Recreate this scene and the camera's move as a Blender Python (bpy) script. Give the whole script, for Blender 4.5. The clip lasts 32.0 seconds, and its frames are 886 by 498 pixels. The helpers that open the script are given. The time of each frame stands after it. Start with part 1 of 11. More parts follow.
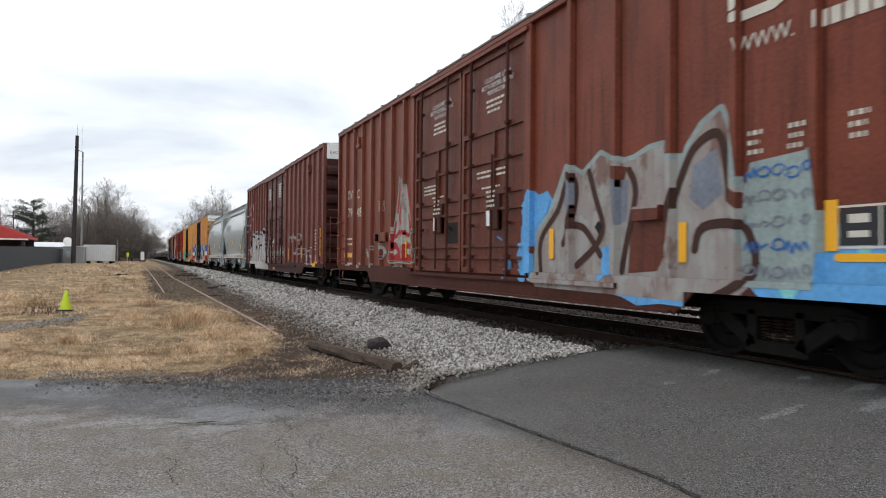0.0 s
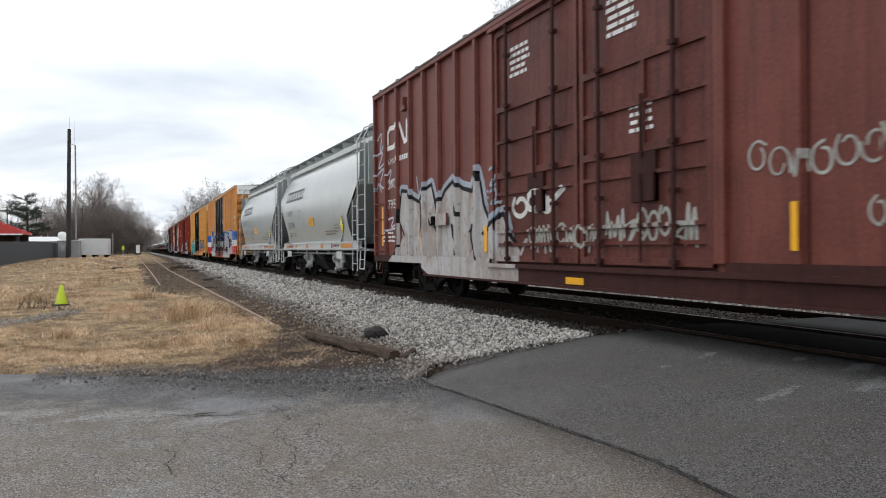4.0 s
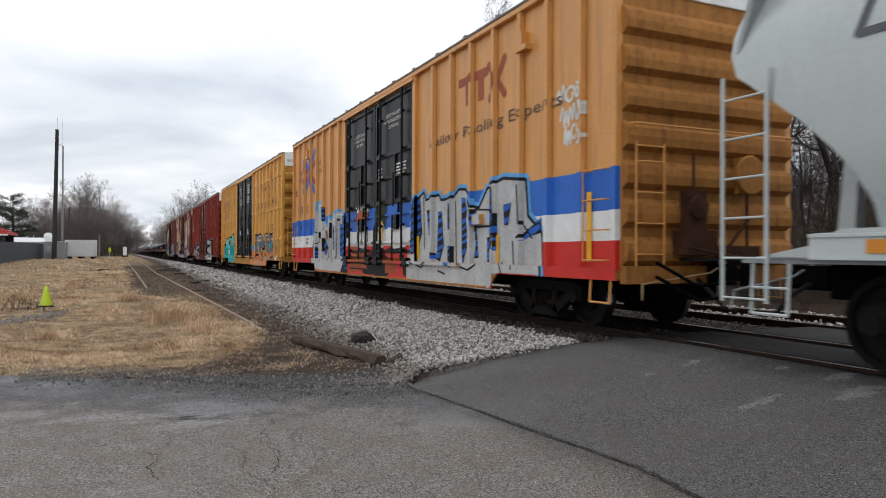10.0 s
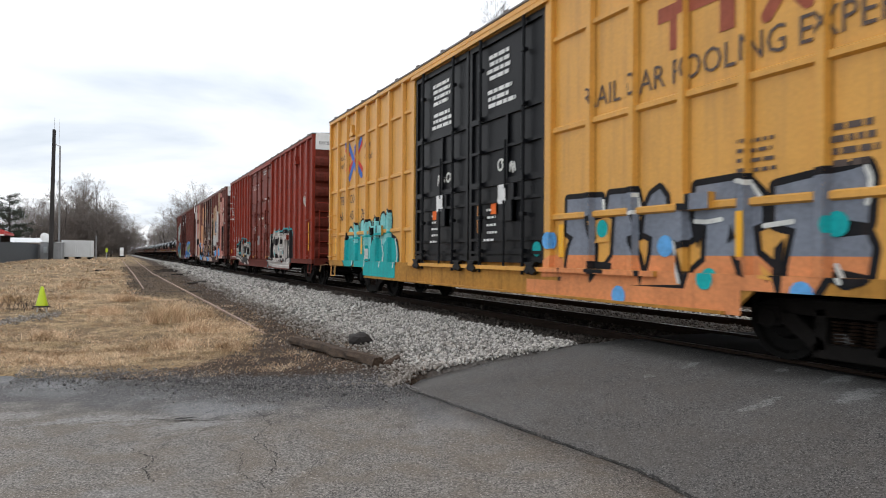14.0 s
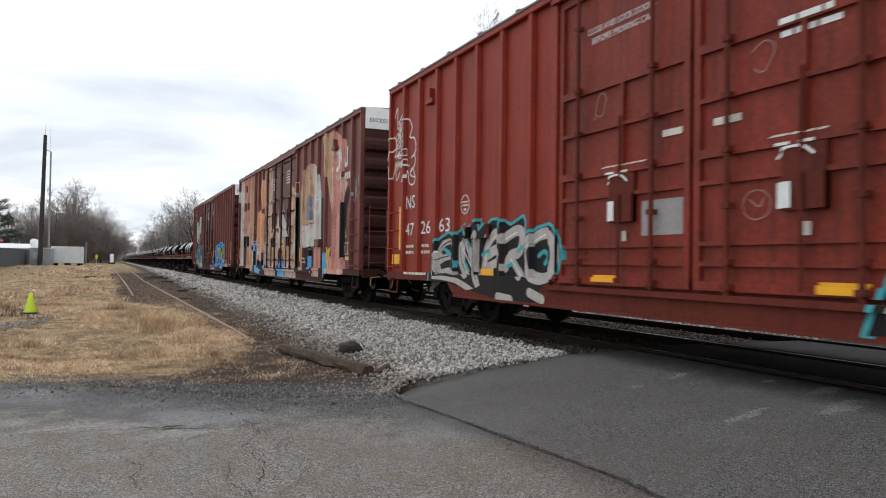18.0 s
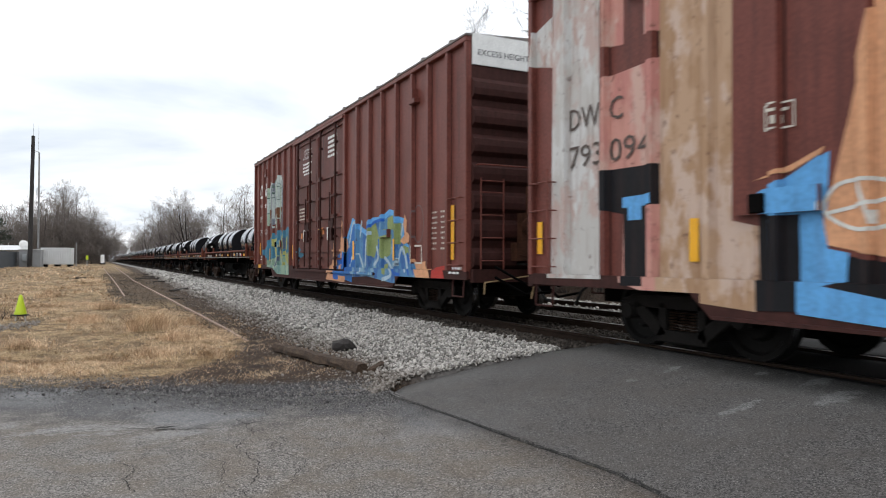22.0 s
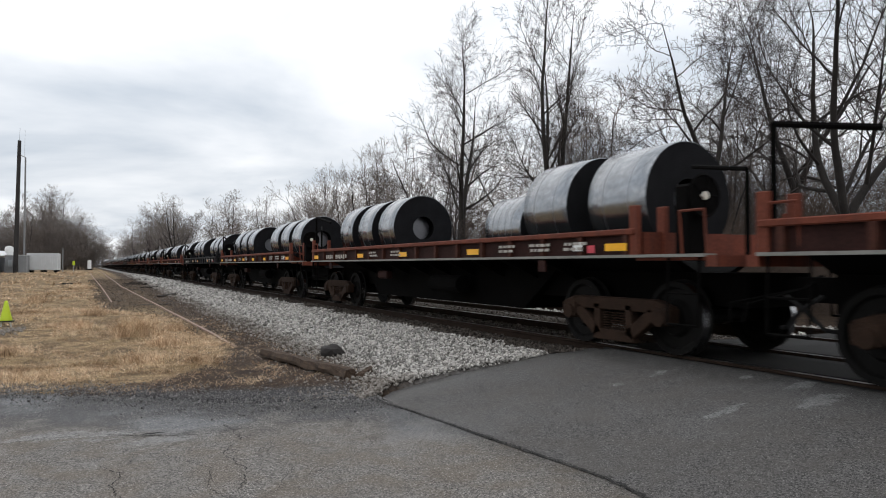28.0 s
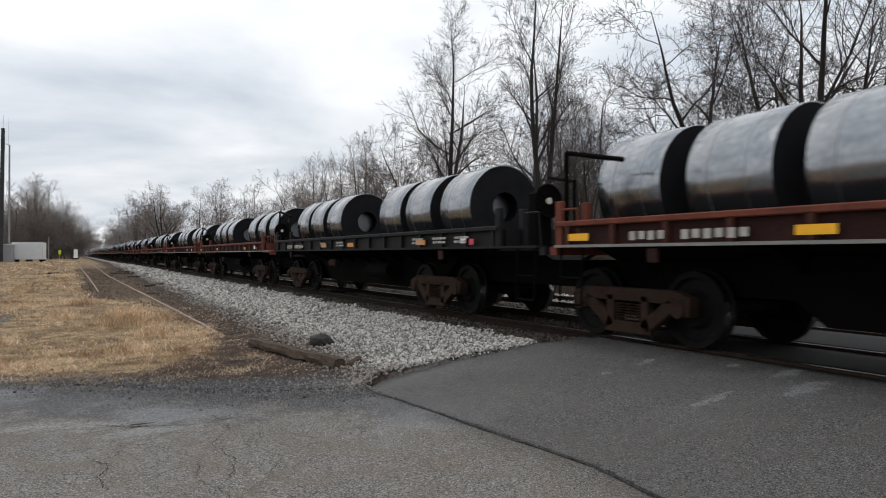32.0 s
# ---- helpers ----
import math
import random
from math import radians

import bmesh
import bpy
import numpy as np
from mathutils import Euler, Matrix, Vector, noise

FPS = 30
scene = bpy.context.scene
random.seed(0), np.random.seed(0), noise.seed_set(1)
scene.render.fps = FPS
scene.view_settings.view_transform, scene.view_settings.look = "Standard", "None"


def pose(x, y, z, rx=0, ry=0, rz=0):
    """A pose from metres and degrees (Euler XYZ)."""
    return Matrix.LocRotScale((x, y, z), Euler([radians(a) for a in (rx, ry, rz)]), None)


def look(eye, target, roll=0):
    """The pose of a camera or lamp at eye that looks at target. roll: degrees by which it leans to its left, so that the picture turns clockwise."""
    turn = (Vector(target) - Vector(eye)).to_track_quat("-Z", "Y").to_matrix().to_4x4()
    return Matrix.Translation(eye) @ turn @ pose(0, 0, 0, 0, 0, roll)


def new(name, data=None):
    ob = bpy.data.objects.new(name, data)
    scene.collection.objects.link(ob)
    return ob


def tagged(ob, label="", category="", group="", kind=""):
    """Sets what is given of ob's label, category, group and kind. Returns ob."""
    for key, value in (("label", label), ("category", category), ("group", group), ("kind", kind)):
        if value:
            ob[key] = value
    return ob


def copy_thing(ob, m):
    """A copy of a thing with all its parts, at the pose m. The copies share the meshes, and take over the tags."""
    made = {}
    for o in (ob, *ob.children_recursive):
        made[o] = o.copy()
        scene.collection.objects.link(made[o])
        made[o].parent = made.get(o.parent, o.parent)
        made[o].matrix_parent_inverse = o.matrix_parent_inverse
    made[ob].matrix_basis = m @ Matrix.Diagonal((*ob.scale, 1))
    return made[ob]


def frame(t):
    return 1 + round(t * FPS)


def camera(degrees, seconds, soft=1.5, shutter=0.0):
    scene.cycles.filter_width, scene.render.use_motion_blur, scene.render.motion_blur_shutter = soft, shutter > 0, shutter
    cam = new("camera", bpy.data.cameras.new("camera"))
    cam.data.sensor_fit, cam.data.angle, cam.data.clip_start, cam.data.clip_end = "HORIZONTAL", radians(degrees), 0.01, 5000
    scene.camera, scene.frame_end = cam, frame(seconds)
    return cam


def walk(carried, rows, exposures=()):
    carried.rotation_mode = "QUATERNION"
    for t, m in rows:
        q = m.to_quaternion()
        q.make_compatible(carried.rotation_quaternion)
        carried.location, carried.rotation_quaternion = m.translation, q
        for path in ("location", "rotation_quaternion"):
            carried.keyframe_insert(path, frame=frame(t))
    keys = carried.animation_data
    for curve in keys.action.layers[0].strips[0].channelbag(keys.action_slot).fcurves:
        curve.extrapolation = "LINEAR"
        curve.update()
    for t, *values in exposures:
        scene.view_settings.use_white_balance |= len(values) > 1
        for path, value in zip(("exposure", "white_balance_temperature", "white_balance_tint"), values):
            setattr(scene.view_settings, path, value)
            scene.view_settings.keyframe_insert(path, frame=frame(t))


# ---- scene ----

# ---- camera: hand-held, standing beside a level crossing ----
CAM_ROWS = [
    (0, pose(-0.030, 0.016, 1.605, 90.83, -0.50, -23.53)),
    (0.5, pose(-0.028, 0.014, 1.610, 91.00, -0.29, -23.18)),
    (1, pose(-0.030, 0.012, 1.607, 91.14, -0.11, -22.82)),
    (1.5, pose(-0.027, 0.040, 1.611, 90.76, -0.19, -22.62)),
    (2, pose(-0.029, 0.039, 1.610, 90.74, -0.64, -22.62)),
    (2.5, pose(-0.034, 0.048, 1.613, 90.90, -0.54, -23.00)),
    (4.5, pose(-0.012, 0.014, 1.599, 89.66, 0.57, -23.92)),
    (5, pose(-0.017, 0.009, 1.607, 90.18, 0.25, -23.87)),
    (5.5, pose(-0.014, 0.011, 1.609, 90.45, -0.10, -24.59)),
    (6, pose(-0.014, 0.030, 1.599, 90.33, -0.58, -25.43)),
    (6.5, pose(-0.005, 0.002, 1.596, 90.37, -0.53, -25.21)),
    (7, pose(-0.007, 0.005, 1.603, 90.71, -0.53, -25.54)),
    (7.5, pose(-0.009, -0.001, 1.604, 90.25, -0.22, -25.26)),
    (8, pose(-0.003, -0.008, 1.605, 90.41, -0.38, -25.40)),
    (8.5, pose(-0.002, 0.004, 1.602, 90.37, -0.18, -25.04)),
    (9, pose(0.000, 0.000, 1.600, 90.10, 0.00, -25.09)),
    (9.5, pose(0.006, 0.006, 1.600, 90.46, -0.09, -25.02)),
    (10, pose(-0.005, -0.008, 1.598, 90.33, -0.25, -24.73)),
    (10.5, pose(-0.005, 0.012, 1.599, 90.21, -0.48, -24.69)),
    (11, pose(0.002, 0.015, 1.602, 90.37, -0.42, -24.92)),
    (11.5, pose(0.001, 0.001, 1.603, 90.69, -0.37, -25.16)),
    (12, pose(-0.005, -0.006, 1.607, 90.81, -0.26, -24.69)),
    (12.5, pose(-0.006, 0.001, 1.609, 91.08, -0.39, -24.69)),
    (13, pose(-0.002, 0.007, 1.604, 91.20, -0.60, -24.52)),
    (13.5, pose(-0.007, 0.042, 1.604, 90.76, -0.51, -25.21)),
    (14, pose(-0.000, 0.030, 1.592, 90.46, -0.42, -24.94)),
    (14.5, pose(0.003, 0.026, 1.597, 90.12, -0.24, -24.54)),
    (15, pose(0.000, 0.023, 1.603, 90.21, -0.79, -25.46)),
    (15.5, pose(-0.001, 0.006, 1.615, 90.61, -0.68, -25.20)),
    (17.5, pose(0.003, -0.011, 1.601, 91.30, -0.58, -25.67)),
    (18, pose(0.000, -0.009, 1.599, 91.20, -0.84, -25.61)),
    (18.5, pose(0.009, -0.009, 1.597, 90.88, -0.54, -26.08)),
    (19, pose(0.004, -0.011, 1.602, 90.89, -0.45, -25.71)),
    (19.5, pose(0.008, -0.014, 1.602, 90.54, -0.33, -25.54)),
    (20, pose(0.000, 0.022, 1.604, 90.88, -0.67, -25.99)),
    (20.5, pose(0.008, 0.015, 1.603, 90.68, -0.45, -25.94)),
    (21, pose(0.009, 0.022, 1.606, 90.65, -0.54, -26.28)),
    (21.5, pose(0.008, 0.016, 1.601, 91.00, -0.27, -26.38)),
    (22, pose(0.007, 0.011, 1.599, 90.92, -0.13, -26.23)),
    (22.5, pose(0.005, 0.011, 1.603, 90.67, 0.08, -26.32)),
    (23, pose(-0.008, 0.007, 1.600, 90.69, -0.21, -26.50)),
    (23.5, pose(-0.008, -0.006, 1.603, 90.90, -0.40, -26.38)),
    (24, pose(-0.005, -0.012, 1.607, 91.21, -0.21, -26.30)),
    (24.5, pose(-0.008, -0.015, 1.603, 91.66, -0.51, -26.68)),
    (25, pose(0.005, -0.018, 1.606, 91.81, -0.43, -27.11)),
    (25.5, pose(0.003, -0.017, 1.604, 91.99, -0.40, -27.16)),
    (26, pose(0.005, -0.020, 1.604, 91.74, -0.33, -26.72)),
    (26.5, pose(0.012, -0.019, 1.597, 91.53, -0.39, -26.60)),
    (28.5, pose(0.010, -0.032, 1.602, 91.25, 0.00, -27.31)),
    (29, pose(0.015, -0.033, 1.596, 91.11, -0.17, -27.67)),
    (29.5, pose(0.022, -0.033, 1.598, 90.84, 0.07, -27.74)),
    (30, pose(0.015, -0.031, 1.597, 91.03, -0.04, -27.59)),
    (30.5, pose(0.009, -0.030, 1.602, 91.05, -0.24, -27.54)),
    (31, pose(0.017, -0.014, 1.595, 91.11, -0.19, -27.84)),
    (31.5, pose(0.022, -0.018, 1.606, 90.60, -0.13, -29.03)),
    (32, pose(0.019, -0.012, 1.608, 90.41, 0.02, -27.98)),
]
EXPOSURES = [(0, 0.18), (4.5, 0.18), (7, 0.05), (9, -0.04), (11, 0.08), (15, 0.22), (18, 0.18), (20, 0.26), (24, 0.22), (27, -0.02), (32, -0.14)]
cam = camera(65.04, 32.0, soft=1.0, shutter=0.25)
walk(cam, CAM_ROWS, EXPOSURES)

# ---- world and sun: bright overcast winter sky ----
SUN_ELEVATION, SUN_ROTATION = 65.0, 243.0


def build_world():
    world = bpy.data.worlds.new("overcast_sky")
    scene.world = world
    world.use_nodes = True
    nt = world.node_tree
    nt.nodes.clear()
    nd = nt.nodes.new
    out, bg = nd("ShaderNodeOutputWorld"), nd("ShaderNodeBackground")
    sky = nd("ShaderNodeTexSky")
    sky.sky_type = "NISHITA"
    sky.sun_disc = False
    sky.sun_elevation, sky.sun_rotation = radians(SUN_ELEVATION), radians(SUN_ROTATION)
    sky.air_density, sky.dust_density = 1.0, 3.0
    dim = nd("ShaderNodeMix")
    dim.data_type, dim.blend_type = "RGBA", "MULTIPLY"
    dim.inputs[0].default_value = 1.0
    dim.inputs[7].default_value = (0.1, 0.1, 0.1, 1)
    nt.links.new(sky.outputs[0], dim.inputs[6])
    tc, sep = nd("ShaderNodeTexCoord"), nd("ShaderNodeSeparateXYZ")
    nt.links.new(tc.outputs["Generated"], sep.inputs[0])
    up = nd("ShaderNodeMath")
    up.operation = "MAXIMUM"
    up.inputs[1].default_value = 0.0
    nt.links.new(sep.outputs["Z"], up.inputs[0])
    lift = nd("ShaderNodeMath")
    lift.operation = "ADD"
    lift.inputs[1].default_value = 0.16
    nt.links.new(up.outputs[0], lift.inputs[0])
    div = nd("ShaderNodeVectorMath")
    div.operation = "DIVIDE"
    comb = nd("ShaderNodeCombineXYZ")
    for i in range(3):
        nt.links.new(lift.outputs[0], comb.inputs[i])
    nt.links.new(tc.outputs["Generated"], div.inputs[0])
    nt.links.new(comb.outputs[0], div.inputs[1])
    n1 = nd("ShaderNodeTexNoise")
    n1.inputs["Scale"].default_value, n1.inputs["Detail"].default_value, n1.inputs["Roughness"].default_value = 0.85, 6.0, 0.5
    n1.inputs["Distortion"].default_value = 0.3
    nt.links.new(div.outputs[0], n1.inputs["Vector"])
    ramp = nd("ShaderNodeValToRGB")
    ramp.color_ramp.elements[0].position, ramp.color_ramp.elements[0].color = 0.36, (0.60, 0.655, 0.725, 1)
    ramp.color_ramp.elements[1].position, ramp.color_ramp.elements[1].color = 0.60, (1.0, 1.015, 1.04, 1)
    nt.links.new(n1.outputs[0], ramp.inputs[0])
    mix = nd("ShaderNodeMix")
    mix.data_type = "RGBA"
    mix.inputs[0].default_value = 0.93
    nt.links.new(dim.outputs[2], mix.inputs[6])
    nt.links.new(ramp.outputs[0], mix.inputs[7])
    # an overcast dome is brighter overhead than near the horizon
    dome = nd("ShaderNodeMapRange")
    dome.inputs["From Min"].default_value, dome.inputs["From Max"].default_value = 0.12, 0.80
    dome.inputs["To Min"].default_value, dome.inputs["To Max"].default_value = 1.14, 1.62
    nt.links.new(sep.outputs["Z"], dome.inputs["Value"])
    nt.links.new(mix.outputs[2], bg.inputs[0])
    nt.links.new(dome.outputs[0], bg.inputs[1])
    nt.links.new(bg.outputs[0], out.inputs[0])


build_world()
sun = new("sun", bpy.data.lights.new("sun", "SUN"))
sun.data.energy, sun.data.angle, sun.data.color = 0.25, radians(40), (1.0, 0.97, 0.92)
# the brightest part of the cloud stands behind the camera, over its left shoulder
sun.matrix_basis = look((-10, -5, 24), (0, 0, 0))

# ---- materials ----
MATS = {}


def material(name, col, rough=0.7, metal=0.0, var=0.25, scale=3.0, fine=60.0, bump=0.15, bump_dist=0.004, spec=0.4, streak=0.0,
             streak_col=(0.05, 0.04, 0.035, 1), random=0.0, obj=True):
    """Painted or raw surface: base colour with two scales of variation, optional vertical streaks, bump."""
    if name in MATS:
        return MATS[name]
    m = bpy.data.materials.new(name)
    m.use_nodes = True
    nt = m.node_tree
    nd, ln = nt.nodes.new, nt.links.new
    b = nt.nodes["Principled BSDF"]
    tc = nd("ShaderNodeTexCoord")
    src = tc.outputs["Object"] if obj else nd("ShaderNodeNewGeometry").outputs["Position"]
    n1, n2 = nd("ShaderNodeTexNoise"), nd("ShaderNodeTexNoise")
    n1.inputs["Scale"].default_value, n1.inputs["Detail"].default_value = scale, 4
    n2.inputs["Scale"].default_value, n2.inputs["Detail"].default_value = fine, 3
    ln(src, n1.inputs["Vector"])
    ln(src, n2.inputs["Vector"])
    add = nd("ShaderNodeMath")
    add.operation = "ADD"
    ln(n1.outputs[0], add.inputs[0])
    ln(n2.outputs[0], add.inputs[1])
    mr = nd("ShaderNodeMapRange")
    mr.inputs["From Min"].default_value, mr.inputs["From Max"].default_value = 0.65, 1.35
    mr.inputs["To Min"].default_value, mr.inputs["To Max"].default_value = 1 - var, 1 + var
    ln(add.outputs[0], mr.inputs["Value"])
    val = mr.outputs[0]
    if random:
        oi = nd("ShaderNodeObjectInfo")
        rr = nd("ShaderNodeMapRange")
        rr.inputs["To Min"].default_value, rr.inputs["To Max"].default_value = 1 - random, 1 + random
        ln(oi.outputs["Random"], rr.inputs["Value"])
        mu = nd("ShaderNodeMath")
        mu.operation = "MULTIPLY"
        ln(val, mu.inputs[0])
        ln(rr.outputs[0], mu.inputs[1])
        val = mu.outputs[0]
    mul = nd("ShaderNodeVectorMath")
    mul.operation = "SCALE"
    mul.inputs[0].default_value = col[:3]
    ln(val, mul.inputs["Scale"])
    colour = mul.outputs[0]
    if streak:
        mp = nd("ShaderNodeMapping")
        mp.inputs["Scale"].default_value = (5.0, 5.0, 0.35)
        ln(src, mp.inputs["Vector"])
        n3 = nd("ShaderNodeTexNoise")
        n3.inputs["Scale"].default_value, n3.inputs["Detail"].default_value, n3.inputs["Roughness"].default_value = 1.6, 5, 0.6
        ln(mp.outputs[0], n3.inputs["Vector"])
        sr = nd("ShaderNodeMapRange")
        sr.inputs["From Min"].default_value, sr.inputs["From Max"].default_value = 0.5, 0.72
        sr.inputs["To Max"].default_value = streak
        ln(n3.outputs[0], sr.inputs["Value"])
        mx = nd("ShaderNodeMix")
        mx.data_type = "RGBA"
        ln(sr.outputs[0], mx.inputs[0])
        ln(colour, mx.inputs[6])
        mx.inputs[7].default_value = streak_col
        colour = mx.outputs[2]
    ln(colour, b.inputs["Base Color"])
    b.inputs["Roughness"].default_value, b.inputs["Metallic"].default_value = rough, metal
    b.inputs["Specular IOR Level"].default_value = spec
    if bump:
        bp = nd("ShaderNodeBump")
        bp.inputs["Strength"].default_value, bp.inputs["Distance"].default_value = bump, bump_dist
        ln(n2.outputs[0], bp.inputs["Height"])
        ln(bp.outputs[0], b.inputs["Normal"])
    MATS[name] = m
    return m


def rgb(r, g, b):
    return (r, g, b, 1)


BROWN = material("brown_paint", rgb(0.172, 0.045, 0.025), 0.48, spec=0.18, var=0.30, scale=1.2, fine=25, streak=0.55, streak_col=rgb(0.045, 0.016, 0.012))
BROWN2 = material("dark_brown_paint", rgb(0.160, 0.049, 0.037), 0.48, spec=0.20, var=0.30, scale=1.2, fine=25, streak=0.5, streak_col=rgb(0.060, 0.024, 0.020))
RED = material("red_oxide_paint", rgb(0.250, 0.031, 0.016), 0.48, spec=0.17, var=0.28, scale=1.1, fine=25, streak=0.5, streak_col=rgb(0.095, 0.024, 0.016))
ORANGE = material("yellow_ochre_paint", rgb(0.63, 0.285, 0.072), 0.45, spec=0.5, var=0.12, scale=1.0, fine=25, streak=0.4, streak_col=rgb(0.24, 0.12, 0.05))
ORANGE2 = material("golden_ochre_paint", rgb(0.66, 0.325, 0.055), 0.45, spec=0.5, var=0.12, scale=1.0, fine=25, streak=0.3, streak_col=rgb(0.26, 0.14, 0.05))
GREY = material("light_grey_hopper_paint", rgb(0.385, 0.415, 0.40), 0.24, var=0.06, scale=0.8, fine=20, bump=0.05, streak=0.14, streak_col=rgb(0.26, 0.27, 0.26), spec=1.0)
# darker copy of the hopper grey, with the shade of underparts in it
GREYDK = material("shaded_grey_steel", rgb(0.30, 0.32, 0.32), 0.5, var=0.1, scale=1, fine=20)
BLACK = material("black_door_paint", rgb(0.0050, 0.0054, 0.0066), 0.40, var=0.35, scale=2, fine=30, streak=0.2, streak_col=rgb(0.016, 0.016, 0.018), spec=0.15)
# sooty steel, deepened to put the darkness under the cars into the colour
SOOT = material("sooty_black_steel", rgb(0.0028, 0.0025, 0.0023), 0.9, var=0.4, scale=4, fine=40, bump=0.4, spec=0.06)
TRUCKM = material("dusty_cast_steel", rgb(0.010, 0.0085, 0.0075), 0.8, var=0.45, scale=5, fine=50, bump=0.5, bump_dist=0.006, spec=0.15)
RUSTT = material("rusty_cast_steel", rgb(0.030, 0.017, 0.011), 0.85, var=0.45, scale=5, fine=50, bump=0.5, bump_dist=0.006, spec=0.15)
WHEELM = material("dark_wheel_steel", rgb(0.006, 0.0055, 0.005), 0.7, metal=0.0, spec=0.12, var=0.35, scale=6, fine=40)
TREADM = material("polished_wheel_tread", rgb(0.42, 0.42, 0.43), 0.25, metal=1.0, var=0.15, scale=8, fine=60)
COILRED = material("weathered_red_brown_steel", rgb(0.135, 0.036, 0.020), 0.7, spec=0.2, var=0.35, scale=2.5, fine=35, bump=0.3, streak=0.5, streak_col=rgb(0.045, 0.025, 0.02))
# red-brown paint darkened: the shade below the top rail is in this tone
RECESS_COIL = material("grimy_red_brown_steel", rgb(0.050, 0.018, 0.012), 0.75, spec=0.15, var=0.4, scale=2.5, fine=35, bump=0.3)
COILBLK = material("weathered_black_steel", rgb(0.009, 0.0087, 0.009), 0.7, spec=0.2, var=0.35, scale=2.5, fine=35, bump=0.3)
COILSTEEL = material("rolled_strip_steel", rgb(0.262, 0.272, 0.284), 0.20, metal=0.95, var=0.25, scale=2.2, fine=14, bump=0.05)
# coil ends far darker than the rolled face: their shade is in the colour
COILEND = material("shaded_coil_end_steel", rgb(0.011, 0.011, 0.012), 0.8, spec=0.05, metal=0.0, var=0.35, scale=4, fine=45, bump=0.3)
WHITEP = material("white_marking_paint", rgb(0.72, 0.72, 0.70), 0.55, var=0.12, scale=4, fine=30, bump=0.03)
CREAMP = material("cream_marking_paint", rgb(0.60, 0.56, 0.48), 0.6, var=0.15, scale=4, fine=30, bump=0.03)
BLACKP = material("black_marking_paint", rgb(0.018, 0.018, 0.022), 0.55, var=0.2, scale=4, fine=30, bump=0.03)
DARKTXT = material("faded_dark_lettering", rgb(0.085, 0.06, 0.05), 0.6, var=0.2, scale=4, fine=30, bump=0.03)
YELLOWR = material("yellow_reflector", rgb(0.84, 0.41, 0.01), 0.35, var=0.08, scale=6, fine=40, bump=0.03)
ORANGER = material("amber_reflector", rgb(0.60, 0.22, 0.02), 0.35, var=0.08, scale=6, fine=40, bump=0.03)
REDP = material("red_paint", rgb(0.55, 0.026, 0.018), 0.5, spec=0.25, var=0.12, scale=3, fine=30, bump=0.03)
BLUEP = material("blue_paint", rgb(0.020, 0.125, 0.50), 0.5, spec=0.3, var=0.12, scale=3, fine=30, bump=0.03)
ZINC = material("galvanised_steel", rgb(0.40, 0.42, 0.43), 0.45, metal=0.5, var=0.15, scale=8, fine=60, bump=0.05)
RAILSIDE = material("rusty_rail_web", rgb(0.022, 0.014, 0.010), 0.85, spec=0.1, var=0.3, scale=4, fine=40)
RAILTOP = material("shiny_rail_head", rgb(0.36, 0.35, 0.35), 0.28, metal=1.0, var=0.15, scale=3, fine=30, bump=0.02)
TIE = material("creosoted_tie", rgb(0.022, 0.016, 0.012), 0.9, var=0.4, scale=6, fine=40, bump=0.7, bump_dist=0.01, random=0.3)
WOODROT = material("rotten_timber", rgb(0.062, 0.040, 0.026), 0.95, var=0.6, scale=7, fine=45, bump=1.0, bump_dist=0.02)
BARK = material("grey_brown_bark", rgb(0.028, 0.023, 0.020), 0.9, var=0.3, scale=3, fine=30, bump=0.5, bump_dist=0.01)
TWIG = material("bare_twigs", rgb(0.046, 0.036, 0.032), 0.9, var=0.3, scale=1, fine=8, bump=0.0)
# twigs of distant trees: grey-brown, paled so that haze is in the colour
TWIGFAR = material("haze_paled_far_twigs", rgb(0.175, 0.148, 0.132), 0.9, var=0.3, scale=1, fine=8, bump=0.0)
CONEM = material("lime_yellow_plastic", rgb(0.46, 0.58, 0.02), 0.45, var=0.08, scale=6, fine=40, bump=0.05)
RUBBER = material("black_rubber", rgb(0.008, 0.008, 0.008), 0.8, var=0.3, scale=6, fine=60, bump=0.2)
SHEDM = material("pale_grey_cladding", rgb(0.55, 0.56, 0.56), 0.5, var=0.08, scale=1.5, fine=20, bump=0.05)
ROOFRED = material("red_metal_roof", rgb(0.42, 0.04, 0.035), 0.45, var=0.1, scale=2, fine=20, bump=0.05)
FENCEM = material("dark_fence_mesh", rgb(0.025, 0.032, 0.040), 0.7, var=0.2, scale=2, fine=30, bump=0.1)
NEEDLE = material("dark_pine_needles", rgb(0.030, 0.040, 0.026), 0.9, var=0.35, scale=2, fine=10, bump=0.0)

